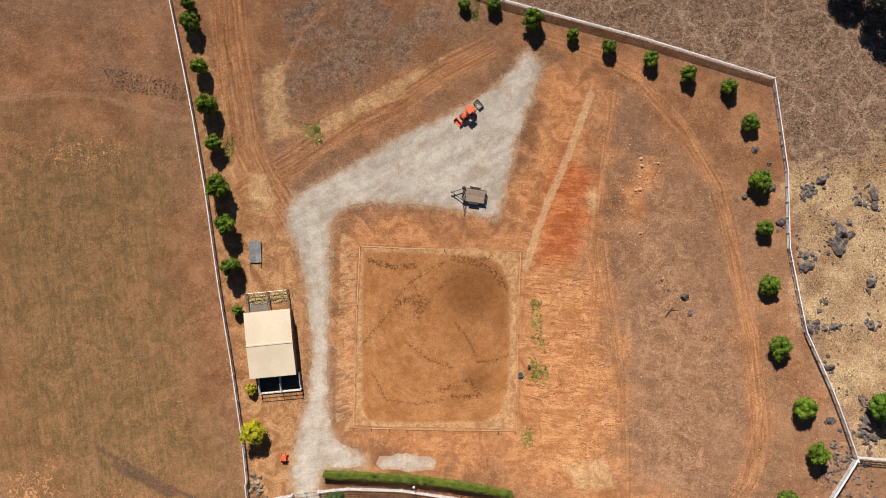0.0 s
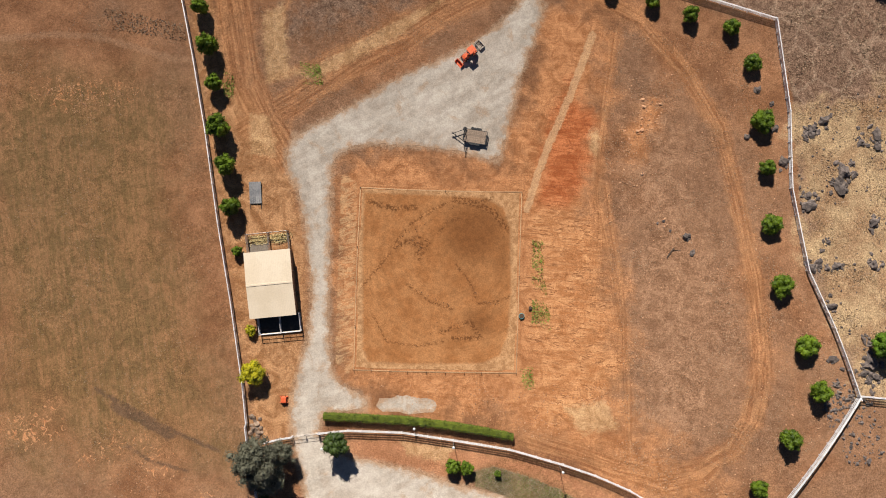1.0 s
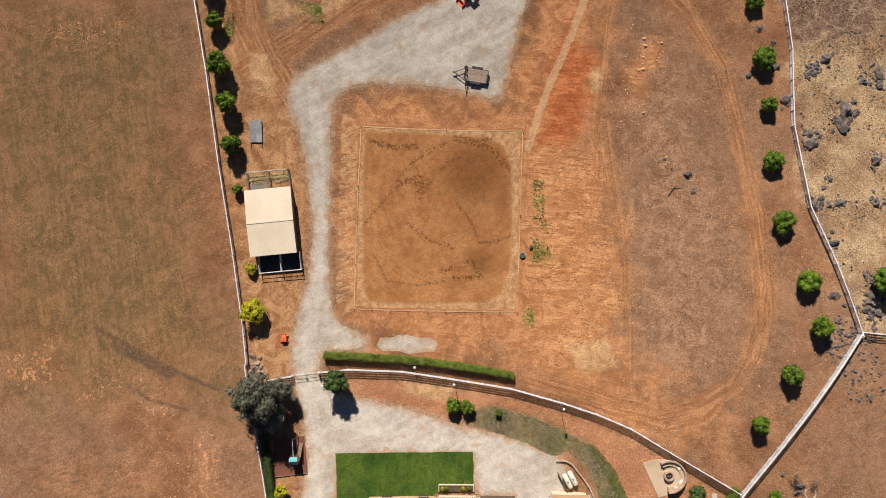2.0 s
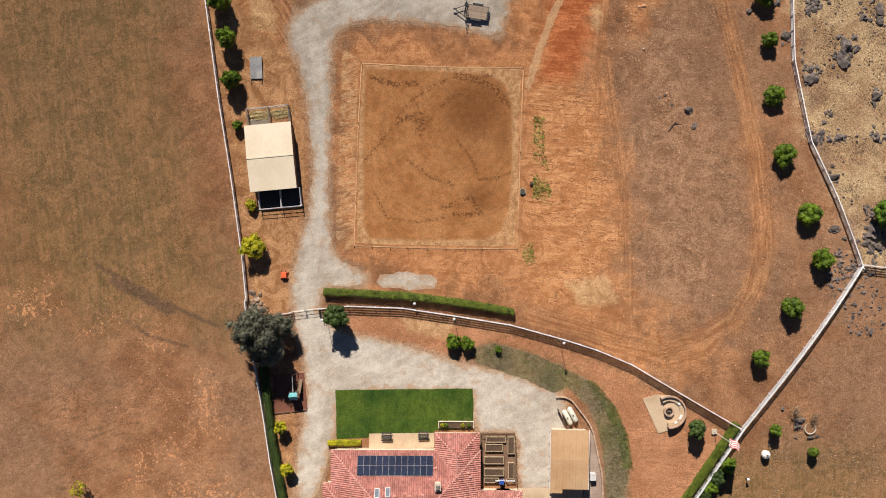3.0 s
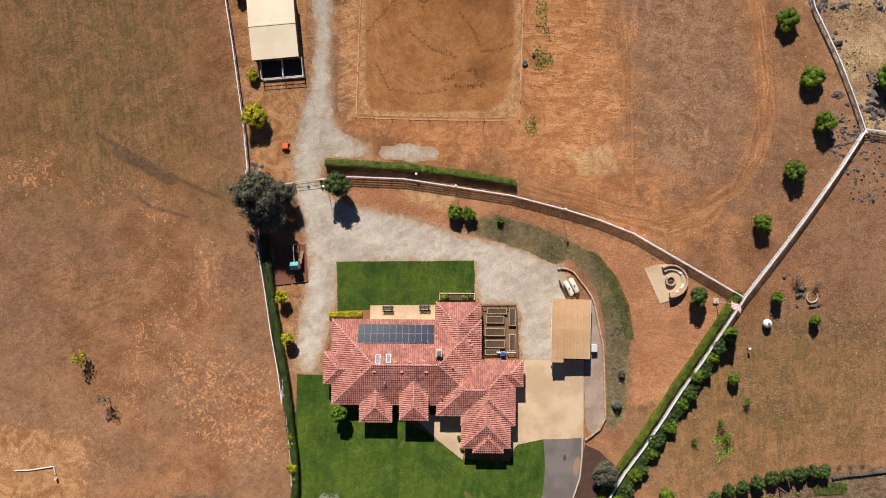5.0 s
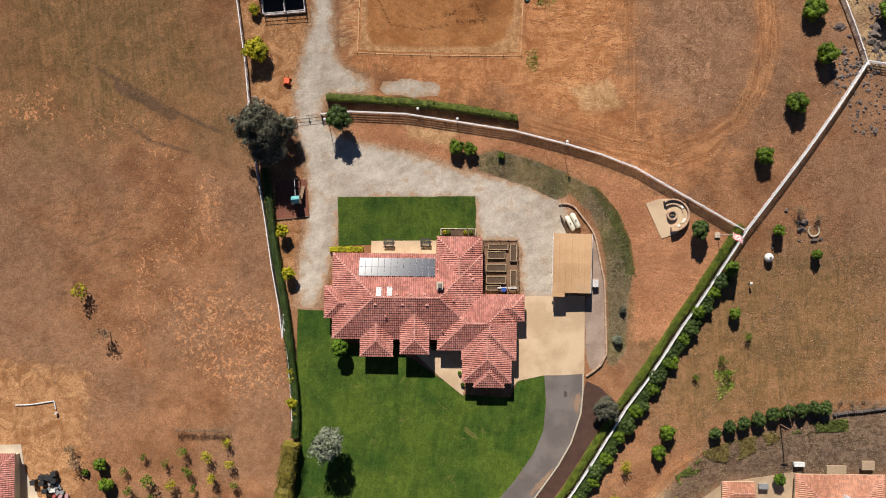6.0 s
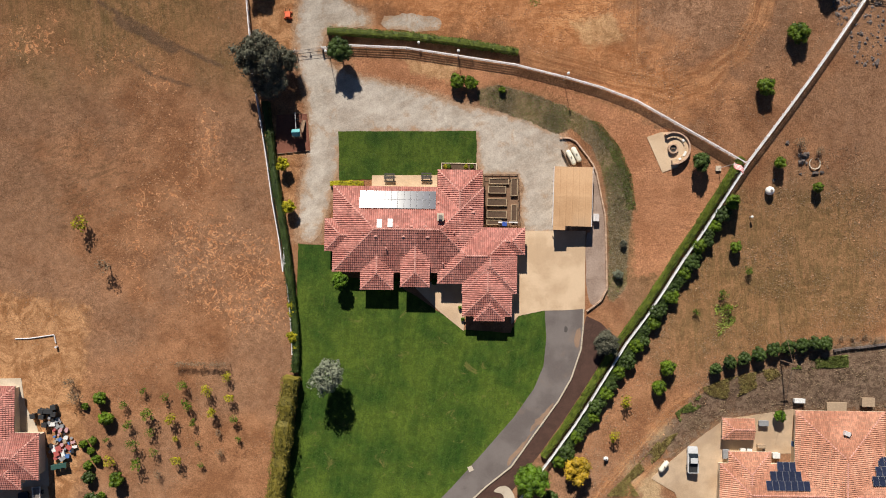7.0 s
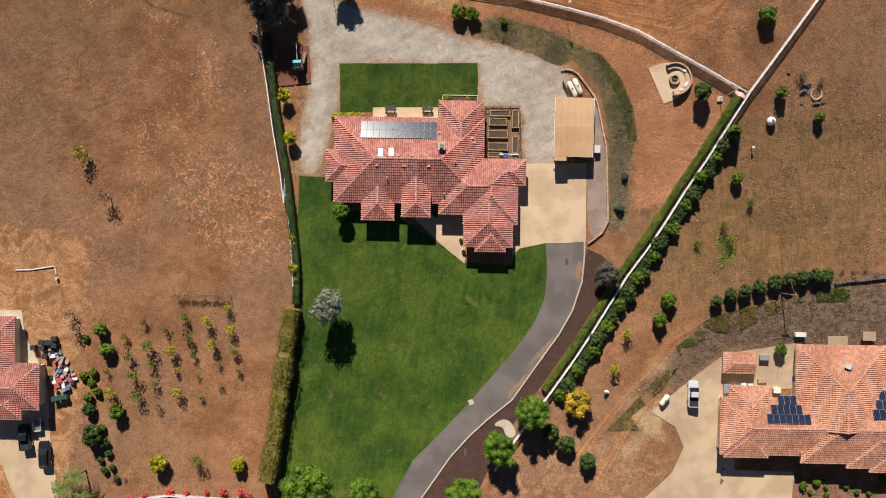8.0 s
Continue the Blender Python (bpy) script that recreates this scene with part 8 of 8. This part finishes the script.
tub_meshes = [finish("tub", tube(tube(bmesh.new(), (0, 0, 0), (0, 0, 0.85), 0.42, 0.5, 12), (0, 0, 0.85), 
        (0, 0, 0.95), 0.54, 0.54, 12), m0) for m0 in CLUTTER]
rc = random.Random(4)
for x, y in [(-68.7, -107.6), (-68.1, -108.1), (-68.3, -108.8), (-67.6, -109.1), (-67.9, -109.8), (-66.8, -109.8), (-67.3, -110.7), (-66.3, -110.5), 
        (-68.0, -111.0), (-67.0, -111.5), (-66.0, -111.2), (-65.1, -111.3), (-67.6, -112.2), (-66.7, -112.4), (-65.6, -112.2), (-64.8, -112.0), 
        (-68.1, -113.1), (-67.2, -113.1), (-66.2, -113.2), (-65.2, -113.5), (-68.8, -113.6), (-67.6, -113.9), (-66.5, -113.9), (-65.7, -114.4), 
        (-64.8, -113.4), (-67.6, -108.1), (-68.8, -108.5), (-66.9, -108.4), (-66.4, -114.8), (-67.4, -114.6), (-67.8, -114.8), (-64.5, -112.8), 
        (-68.6, -112.6), (-65.9, -109.8), (-66.6, -109.1), (-67.5, -111.5), (-66.1, -111.8), (-66.8, -113.4), (-67.9, -111.9), (-65.5, -112.9)]:
    k = rc.randrange(7)
    boxy = rc.random() < 0.6
    ob = new("storage_crate" if boxy else "storage_tub", (crate_meshes if boxy else tub_meshes)[k])
    s = rc.uniform(0.4, 0.85)
    ob.matrix_basis = pose(x, y, gz(x, y) + 0.08, 0, 0, rc.uniform(0, 180)) @ Matrix.Diagonal((s * rc.uniform(0.7, 1.5), s * rc.uniform(0.6, 1.1), s * rc.uniform(0.5, 1.2), 1))
    colour = ("white", "grey", "black", "blue", "red", "tan", "pink")[k]
    tagged(ob, f"{colour} plastic {'crate' if boxy else 'tub'} in a heap of clutter", "crate" if boxy else "tub", "heap of clutter")
GREEN_BIN = surface("dark_green_plastic", (0.02, 0.06, 0.05), (0.035, 0.09, 0.075), 2.0, 0.5, 10.0, 0.0)
bins = [(p, GREEN_BIN, "dark green wheeled bin beside the clutter") for p in [(-67.9, -116.3), (-67.0, -116.1), 
        (-66.1, -115.9)]] + [(p, CLUTTER[2], "black wheeled bin beside the clutter") for p in [(-70.0, -106.4), (-69.9, -107.4), (-69.0, -106.4), 
        (-67.8, -105.7), (-67.8, -106.9), (-71.4, -107.3), (-69.4, -108.8), (-68.3, -106.4)]]
for (x, y), m0, lab in bins:
    b_ = thing("wheeled_bin", pose(x, y, gz(x, y) + 0.08, 0, 0, rc.uniform(-10, 10)), lab, "bin", "wheeled bins")
    part("body", loft([(-0.38, 0.34, 0.1, 0.98), (0.38, 0.38, 0.1, 1.05)]), m0, b_)
    part("lid", cube(-0.45, -0.42, 1.05, 0.48, 0.42, 1.12, 0.03), m0, b_)
    for s in (-0.36, 0.36):
        part("wheel", tube(bmesh.new(), (-0.4, s - 0.04, 0.1), (-0.4, s + 0.04, 0.1), 0.12, n=10), DARK, b_)
# patio furniture of the east house
for (x, y), w, d_, m0, lab in (((57.1, -107.4), 1.6, 0.9, 1, "grey patio set"), ((59.9, -113.4), 1.2, 0.9, 0, "pale blue plastic play table"), 
        ((57.1, -111.7), 1.4, 0.6, 5, "yellow-tan child slide"), ((63.1, -111.2), 0.9, 0.9, 3, "blue barrel"), 
        ((53.8, -112.5), 0.8, 0.7, 0, "white metal box"), ((55.0, -112.6), 0.8, 0.7, 0, "white metal box"), 
        ((50.8, -113.2), 1.0, 1.6, 1, "grey cooling unit"), ((62.9, -103.1), 1.8, 0.7, 0, "white covered stack"), 
        ((69.6, -104.1), 3.4, 1.5, 5, "cream covered spa"), ((75.1, -103.2), 2.2, 1.5, 5, "planter box with grass")):
    f_ = thing("patio_box", pose(x, y, gz(x, y) + 0.1), lab + " on the beige court", "patio furniture", "patio clutter")
    part("body", cube(-w / 2, -d_ / 2, -0.05, w / 2, d_ / 2, 0.6, 0.06), CLUTTER[m0], f_)
    part("top", cube(-w / 2 - 0.05, -d_ / 2 - 0.05, 0.6, w / 2 + 0.05, d_ / 2 + 0.05, 0.68, 0.03), CLUTTER[m0], f_)
for x, y, r in [(59.7, -105.9, 1.28), (65.6, -130.8, 0.85), (68.0, -130.1, 0.85), (65.1, -129.5, 0.51), (69.9, -131.2, 0.51), (70.1, -132.5, 0.6), 
        (73.5, -130.9, 0.6), (75.6, -132.0, 0.6), (77.8, -132.2, 0.51), (67.1, -132.1, 0.51), (80.0, -129.3, 0.77)]:
    tree("broad", x, y, r, "light green garden shrub beside the east house", "shrub", "garden shrubs by the east house", name="shrub", stem=0.0)
sheet("flower_bed", [(63.6, -130.1), (64.9, -129.6), (81.6, -129.9), (81.9, -134.3), 
        (63.8, -134.6)], 0.07, surface("reddish_bark", (0.22, 0.09, 0.06), 
        (0.32, 0.15, 0.10), 0.8, 0.95, 7.0, 0.7), "red bark flower bed", "flower bed", 0.1)
# goal frame, palms, bougainvillea
kx, ky = (-71.2, -93.8)
pipe = thing("water_pipe", pose(kx, ky, gz(kx, ky) + 0.06), "white plastic pipe lying bent on bare soil", "pipe")
for p, q in zip([(-74.8, -93.9), (-72.3, -93.8), (-69.8, -93.4), (-68.0, -93.1), (-67.7, -94.5)][:-1], [(-74.8, -93.9), (-72.3, -93.8), 
        (-69.8, -93.4), (-68.0, -93.1), (-67.7, -94.5)][1:]):
    part("pipe_length", tube(bmesh.new(), (p[0] - kx, p[1] - ky, 0.06), (q[0] - kx, q[1] - ky, 0.06), 0.11, n=8), WHITE, pipe)
part("elbow", tube(bmesh.new(), ((-67.5, -95.2)[0] - kx, (-67.5, -95.2)[1] - ky, -0.05), 
        ((-67.5, -95.2)[0] - kx, (-67.5, -95.2)[1] - ky, 0.5), 0.2, n=10), WHITE, pipe)
PALM = leaf_surface("palm_fronds", (0.05, 0.08, 0.015), (0.17, 0.20, 0.05))
for (x, y), h in (((-63.1, -129.2), 4.0), ((-65.6, -131.6), 3.4), ((-62.5, -133.1), 3.0)):
    pm = thing("palm", pose(x, y, gz(x, y), 0, 0, rc.uniform(0, 90)), "feather palm with drooping yellow-green fronds", "palm", "palms by the drive")
    part("trunk", tube(bmesh.new(), (0, 0, -0.2), (0, 0, h), 0.17, 0.12, 9), BARK, pm)
    for i in range(15):
        a, fv, ff = i * 0.4189 + rc.uniform(-0.1, 0.1), [], []
        ln = rc.uniform(1.7, 2.3)
        for k in range(14):
            q = k / 13
            r = ln * q
            z = h + 0.5 * math.sin(q * 2.2) - 0.75 * q * q
            for side in (-1, 1):
                b = len(fv)
                wv = 0.5 * math.sin(0.3 + q * 2.6) + 0.08
                c0, s0 = math.cos(a), math.sin(a)
                for rad, lat, dz in ((r, 0, 0), (r + 0.13, 0, 0.01), (r + 0.28, side * wv, -0.14)):
                    fv.append((c0 * rad - s0 * lat, s0 * rad + c0 * lat, z + dz))
                ff.append((b, b + 1, b + 2))
        part("frond", raw("frond", fv, ff, PALM), None, pm)
BOUGAIN = leaf_surface("red_bracts", (0.35, 0.02, 0.03), (0.65, 0.10, 0.10))
CROWNS["red"] = [crown_mesh("crown", 31, 500, 0.1, BOUGAIN, 9, 0.8, 0.6, 0.45)]
for x, y, r in [(-55.2, -134.0, 0.7), (-48.1, -132.8, 0.8), (-45.3, -133.0, 0.6), (-38.7, -132.6, 0.8), (-35.7, -132.6, 0.7), (-34.2, -133.2, 0.6), 
        (-52.6, -133.6, 0.6), (-41.7, -132.7, 0.5)]:
    tree("red", x, y, r, "red bougainvillea on the white fence", "shrub", "bougainvillea on the fence", name="shrub", stem=0.0)
# overhead service pole on the slope
kx, ky = (58.9, -95.8)
up_ = thing("utility_pole", pose(kx, ky, gz(kx, ky)), "thin timber utility pole on the slope", "pole")
part("mast", tube(bmesh.new(), (0, 0, -0.3), (0, 0, 5.2), 0.12, 0.08, 9), WOOD, up_)
part("crossarm", cube(-0.7, -0.05, 4.8, 0.7, 0.05, 4.92), WOOD, up_)
part("guy_wire", tube(bmesh.new(), (0, 0, 5.0), (-0.9, 9.3, gz(kx - 0.9, ky + 9.3) - gz(kx, ky)), 0.025, n=5), WOOD, up_)
part("service_wire", tube(bmesh.new(), (0, 0, 4.9), (-0.2, -10.4, 3.6 + gz(kx, ky - 10.4) - gz(kx, ky)), 0.025, n=5), DARK, up_)


# ---- stuff that nobody could count: straw tufts, stones, weeds, ground cover ----
srng = np.random.default_rng(11)


def strewn(poly, n, clump=0.0):
    """n places inside an outline, in clumps where clump is given."""
    lo, hi = np.min(poly, axis=0), np.max(poly, axis=0)
    out = np.zeros((0, 2))
    while len(out) < n:
        p = srng.uniform(lo, hi, (n * 2, 2))
        if clump:
            f = np.array([noise.noise((x * clump, y * clump, 5.0)) for x, y in p])
            p = p[f > srng.uniform(-0.25, 0.45, len(p))]
        p = p[inside(list(map(tuple, poly)), p[:, 0], p[:, 1])]
        out = np.vstack([out, p])
    return out[:n]


def tufts(name, places, size, material, label, category, tall=0.5):
    c = np.c_[places, ground_z(places[:, 0], places[:, 1]) + size * tall]
    nrm = np.c_[srng.normal(0, 0.8, (len(c), 2)), np.full(len(c), 0.6)]
    vs, fs = leaf_quads(srng, c, nrm, size)
    ob = new(name, raw(name, vs.tolist(), fs.tolist(), material))
    return tagged(ob, label, category, kind="stuff")


def stones(name, places, low, high, material, label, category="stones", lift=0.0):
    base = np.array([(1, 0, 0), (-1, 0, 0), (0, 1, 0), (0, -1, 0), (0, 0, 1), (0, 0, -0.6)])
    tri = np.array([(0, 2, 4), (2, 1, 4), (1, 3, 4), (3, 0, 4), (2, 0, 5), (1, 2, 5), (3, 1, 5), (0, 3, 5)])
    n = len(places)
    r = low + (high - low) * srng.random((n, 1)) ** 3
    shape = base[None] * srng.uniform(0.6, 1.2, (n, 6, 1)) * r[:, None]
    a = srng.uniform(0, 6.283, n)
    x = shape[..., 0] * np.cos(a)[:, None] - shape[..., 1] * np.sin(a)[:, None]
    y = shape[..., 0] * np.sin(a)[:, None] + shape[..., 1] * np.cos(a)[:, None]
    vs = np.stack([x + places[:, :1], y + places[:, 1:], shape[..., 2] * 0.7 + ground_z(places[:, 0], places[:, 1])[:, None] + r * 0.2 + lift], -1).reshape(-1, 3)
    fs = (tri[None] + 6 * np.arange(n)[:, None, None]).reshape(-1, 3)
    ob = new(name, raw(name, vs.tolist(), fs.tolist(), material))
    return tagged(ob, label, category, kind="stuff")


STRAW = leaf_surface("straw_blades", (0.15, 0.095, 0.06), (0.38, 0.27, 0.175))
PASTURE = [(27.7, 29.1), (50.2, 25.6), (56.6, 13.6), (58.8, -15.0), (67.1, -34.0), (66.3, -35.4), (49.2, -60.7), (35.1, -53.1), (28.4, -43.3), 
        (30.8, -35.1), (28.3, -5.8)]
WEST_FIELD = [(-84.8, 38.4), (-49.7, 38.5), (-43.9, 11.1), (-38.3, -19.9), (-35.3, -42.9), (-34.3, -55.1), (-28.1, -93.3), (-28.3, -101.4), 
        (-32.4, -132.1), (-65.4, -134.9), (-65.8, -102.0), (-83.4, -88.3)]
NORTH_FIELD = [(-31.8, 48.9), (1.6, 47.9), (11.7, 35.4), (-2.4, 25.3), (-18.5, 16.2), (-28.4, 14.2), (-35.5, 24.3)]
SE_FIELD = [(51.2, -61.9), (76.5, -56.9), (80.2, -91.6), (51.1, -100.1), (34.7, -114.6), (27.0, -129.2), (21.8, -118.9), (40.3, -84.3)]
tufts("dry_grass", strewn(STRAW_AREAS[0], 26000, 0.25), 0.16, STRAW, "dry straw grass on the hillside", "dry grass", 0.15)
tufts("dry_grass", strewn(PASTURE, 11000, 0.2), 0.10, STRAW, "short dry grass in the pasture", "dry grass", 0.3)
tufts("dry_grass", strewn(WEST_FIELD, 14000, 0.12), 0.10, STRAW, "short dry stubble in the west field", "dry grass", 0.3)
tufts("dry_grass", strewn(NORTH_FIELD, 7000, 0.2), 0.09, STRAW, "dry stubble in the upper field", "dry grass", 0.12)
tufts("dry_grass", strewn(SE_FIELD, 9000, 0.2), 0.12, STRAW, "dry grass on the lower slope", "dry grass", 0.3)
CLOD = surface("damp_clod", (0.15, 0.065, 0.026), (0.23, 0.11, 0.045), 1.5, 0.95, 8.0, 0.4, island=0.3)
stones("stones", strewn(PASTURE, 1600, 0.15), 0.04, 0.22, RUST_STONE, "small rusty stones in the pasture")
stones("stones", strewn(ORANGE_AREAS[0], 1500, 0.2), 0.03, 0.16, RUST_STONE, "small orange clods on the scraped bank")
for p, n in zip(RUST_SPOTS[:4], (900, 250, 350, 700)):
    stones("stones", strewn(p, n, 0.3), 0.04, 0.2, RUST_STONE, "orange clods and stones on bare soil")
stones("stones", strewn(SE_FIELD, 600, 0.2), 0.04, 0.2, RUST_STONE, "small stones on the lower slope")
stones("stones", strewn(PALE_AREAS[0], 500, 0.1), 0.06, 0.35, ROCK, "dark field stones on the pale hill")
stones("stones", strewn([(64.4, -31.7), (68.2, -33.5), (66.3, -38.2), (63.5, -40.1), 
        (62.1, -35.4)], 160), 0.1, 0.5, ROCK, "rubble of dark field stones")
stones("stones", strewn([(69.3, -36.3), (73.1, -36.3), (73.3, -44.8), (66.7, -46.8), 
        (65.4, -41.1)], 160), 0.08, 0.4, ROCK, "rubble of dark field stones")
for line, n, wide in (([(-9.0, -9.7), (-6.2, -7.6), (-3.5, -6.0), (-0.7, -4.2), (2.8, -2.2), (7.1, -1.9)], 220, 0.35), ([(-6.4, -16.2), 
        (-3.9, -18.0), (-1.5, -19.1), (0.9, -20.1)], 110, 0.25), ([(2.4, -13.6), (4.4, -16.0), (5.9, -18.7), (7.9, -19.9), 
        (10.6, -19.8)], 130, 0.22), ([(0.5, -23.4), (2.4, -23.8), (4.4, -25.4)], 110, 0.9), ([(-8.6, -10.1), (-6.2, -8.9), (-3.9, -9.7), 
        (-4.7, -11.3)], 150, 0.8), ([(0.1, -20.3), (-0.7, -22.7), (-3.1, -25.8)], 60, 0.5), ([(-12.5, -21.9), (-10.1, -26.6), (-4.6, -27.4), 
        (0.1, -26.6)], 60, 0.6)):
    n = n // 3
    pts = np.array(along(line, 0.12))
    k = srng.integers(0, len(pts), n)
    stones("hoof_prints", pts[k] + srng.normal(0, wide * 0.55, (n, 2)), 0.05, 0.15, CLOD, "dark clods along a hoof trail", "clods", 0.015)
WEED = leaf_surface("green_weeds", (0.10, 0.14, 0.02), (0.28, 0.32, 0.06))
for poly, n in (([(15.5, -8.8), (17.7, -8.8), (17.3, -15.7), (15.5, -15.7)], 260), ([(15.3, -14.7), (17.7, -15.7), (18.9, -24.6), 
        (15.4, -23.6)], 420), ([(13.0, -30.1), (15.4, -30.6), (15.9, -34.6), (14.0, -35.1)], 160), ([(-25.5, 22.8), (-22.0, 22.3), (-21.4, 18.7), 
        (-24.9, 18.7)], 300), ([(2.6, 45.8), (6.7, 45.3), (6.2, 40.6), (3.1, 41.7)], 260), ([(-39.0, 21.2), (-37.0, 20.2), (-37.0, 15.2), 
        (-39.0, 15.2)], 200)):
    tufts("weeds", strewn(poly, int(n * 1.5), 0.35), 0.14, WEED, "patch of low green weeds", "weeds", 0.4)
GREEN_COVER = leaf_surface("green_ground_cover", (0.055, 0.075, 0.015), (0.16, 0.185, 0.045))
tufts("ground_cover", strewn(COVER_BANK, 8000, 0.25), 0.10, COVER, "greyish ground cover on the bank", "ground cover", 0.5)
tufts("ground_cover", strewn(COVER_BANK, 4500, 0.18), 0.10, GREEN_COVER, "green ground cover on the bank", "ground cover", 0.5)
EDGE = [(24.4, -54.6), (26.2, -54.9), (29.7, -59.2), (31.9, -64.1), (32.8, -69.9), (31.3, -70.0), (30.1, -64.1), (27.8, -59.7)]
tufts("ground_cover", strewn(EDGE, 3200), 0.10, GREEN_COVER, "green ground cover along the bank's edge", "ground cover", 0.5)
ICE = leaf_surface("ice_plant", (0.13, 0.075, 0.03), (0.26, 0.21, 0.07))
for poly, n in (([(45.7, -101.0), (49.3, -99.4), (57.9, -97.1), (59.2, -98.4), (50.9, -103.3), (46.5, -102.3)], 2400), ([(29.0, -120.7), 
        (32.7, -116.9), (38.4, -110.4), (41.7, -109.3), (38.5, -113.6), (33.4, -118.0), (35.1, -120.6)], 2200), ([(60.4, -96.3), (70.7, -94.6), 
        (71.2, -96.9), (61.1, -97.4)], 1300), ([(41.1, -105.6), (45.5, -102.4), (45.9, -104.2), (42.1, -107.2)], 700)):
    tufts("ice_plant", strewn(poly, n * 2, 0.4), 0.17, ICE if n > 1500 else GREEN_COVER, "low reddish-green ice plant on the slope", "ground cover", 0.5)
stones("stones", strewn([(-59.2, 31.8), (-53.6, 31.6), (-46.2, 29.3), (-45.6, 26.8), (-50.5, 27.1), 
        (-57.6, 28.8)], 200, 0.2), 0.05, 0.22, surface("earthy_rubble", (0.15, 0.09, 0.06), (0.26, 0.165, 0.11), 1.0, 0.95, 8.0, 0.5, island=0.3), "rocky rubble along the field bank")
tufts("dry_grass", strewn([(-60.7, 32.6), (-45.7, 29.3), (-45.6, 26.3), 
        (-58.6, 28.3)], 700), 0.14, DRY_BUSH, "dark dry growth on the field bank", "dry grass", 0.4)
tufts("dry_scrub", strewn(LOAM_AREAS[0], 4500, 0.3), 0.14, DRY_BUSH, "grey-brown dry scrub on the slope", "scrub", 0.5)
tufts("garden_greens", strewn([(64.9, -130.1), (81.2, -130.3), (81.4, -133.9), 
        (65.0, -134.1)], 900, 0.5), 0.16, GREEN_COVER, "small garden plants in red bark", "plants", 0.5)
tufts("hillside_tufts", strewn([(46.7, -86.2), (50.8, -86.1), (50.6, -89.2), 
        (47.8, -91.8)], 500, 0.5), 0.16, WEED, "green weeds on the dry slope", "weeds", 0.5)
BLADES = leaf_surface("lawn_blades", (0.024, 0.055, 0.010), (0.078, 0.125, 0.020))
for poly, n in (([(-18.8, -57.1), (4.9, -56.7), (5.1, -63.4), (-1.4, -63.6), (-1.9, -64.2), (-18.5, -65.3)], 4000), ([(-24.0, -85.3), (-8.8, -89.0), 
        (-1.3, -89.9), (3.5, -92.8), (11.7, -92.7), (15.0, -88.7), (17.6, -92.6), (16.3, -99.2), (8.6, -109.9), (-4.8, -124.5), (-13.3, -135.0), 
        (-26.8, -134.1), (-24.3, -109.4)], 24000)):
    p = strewn(poly, n)
    tufts("lawn_grass", p, 0.075, BLADES, "short green grass blades of the lawn", "grass", 1.4)
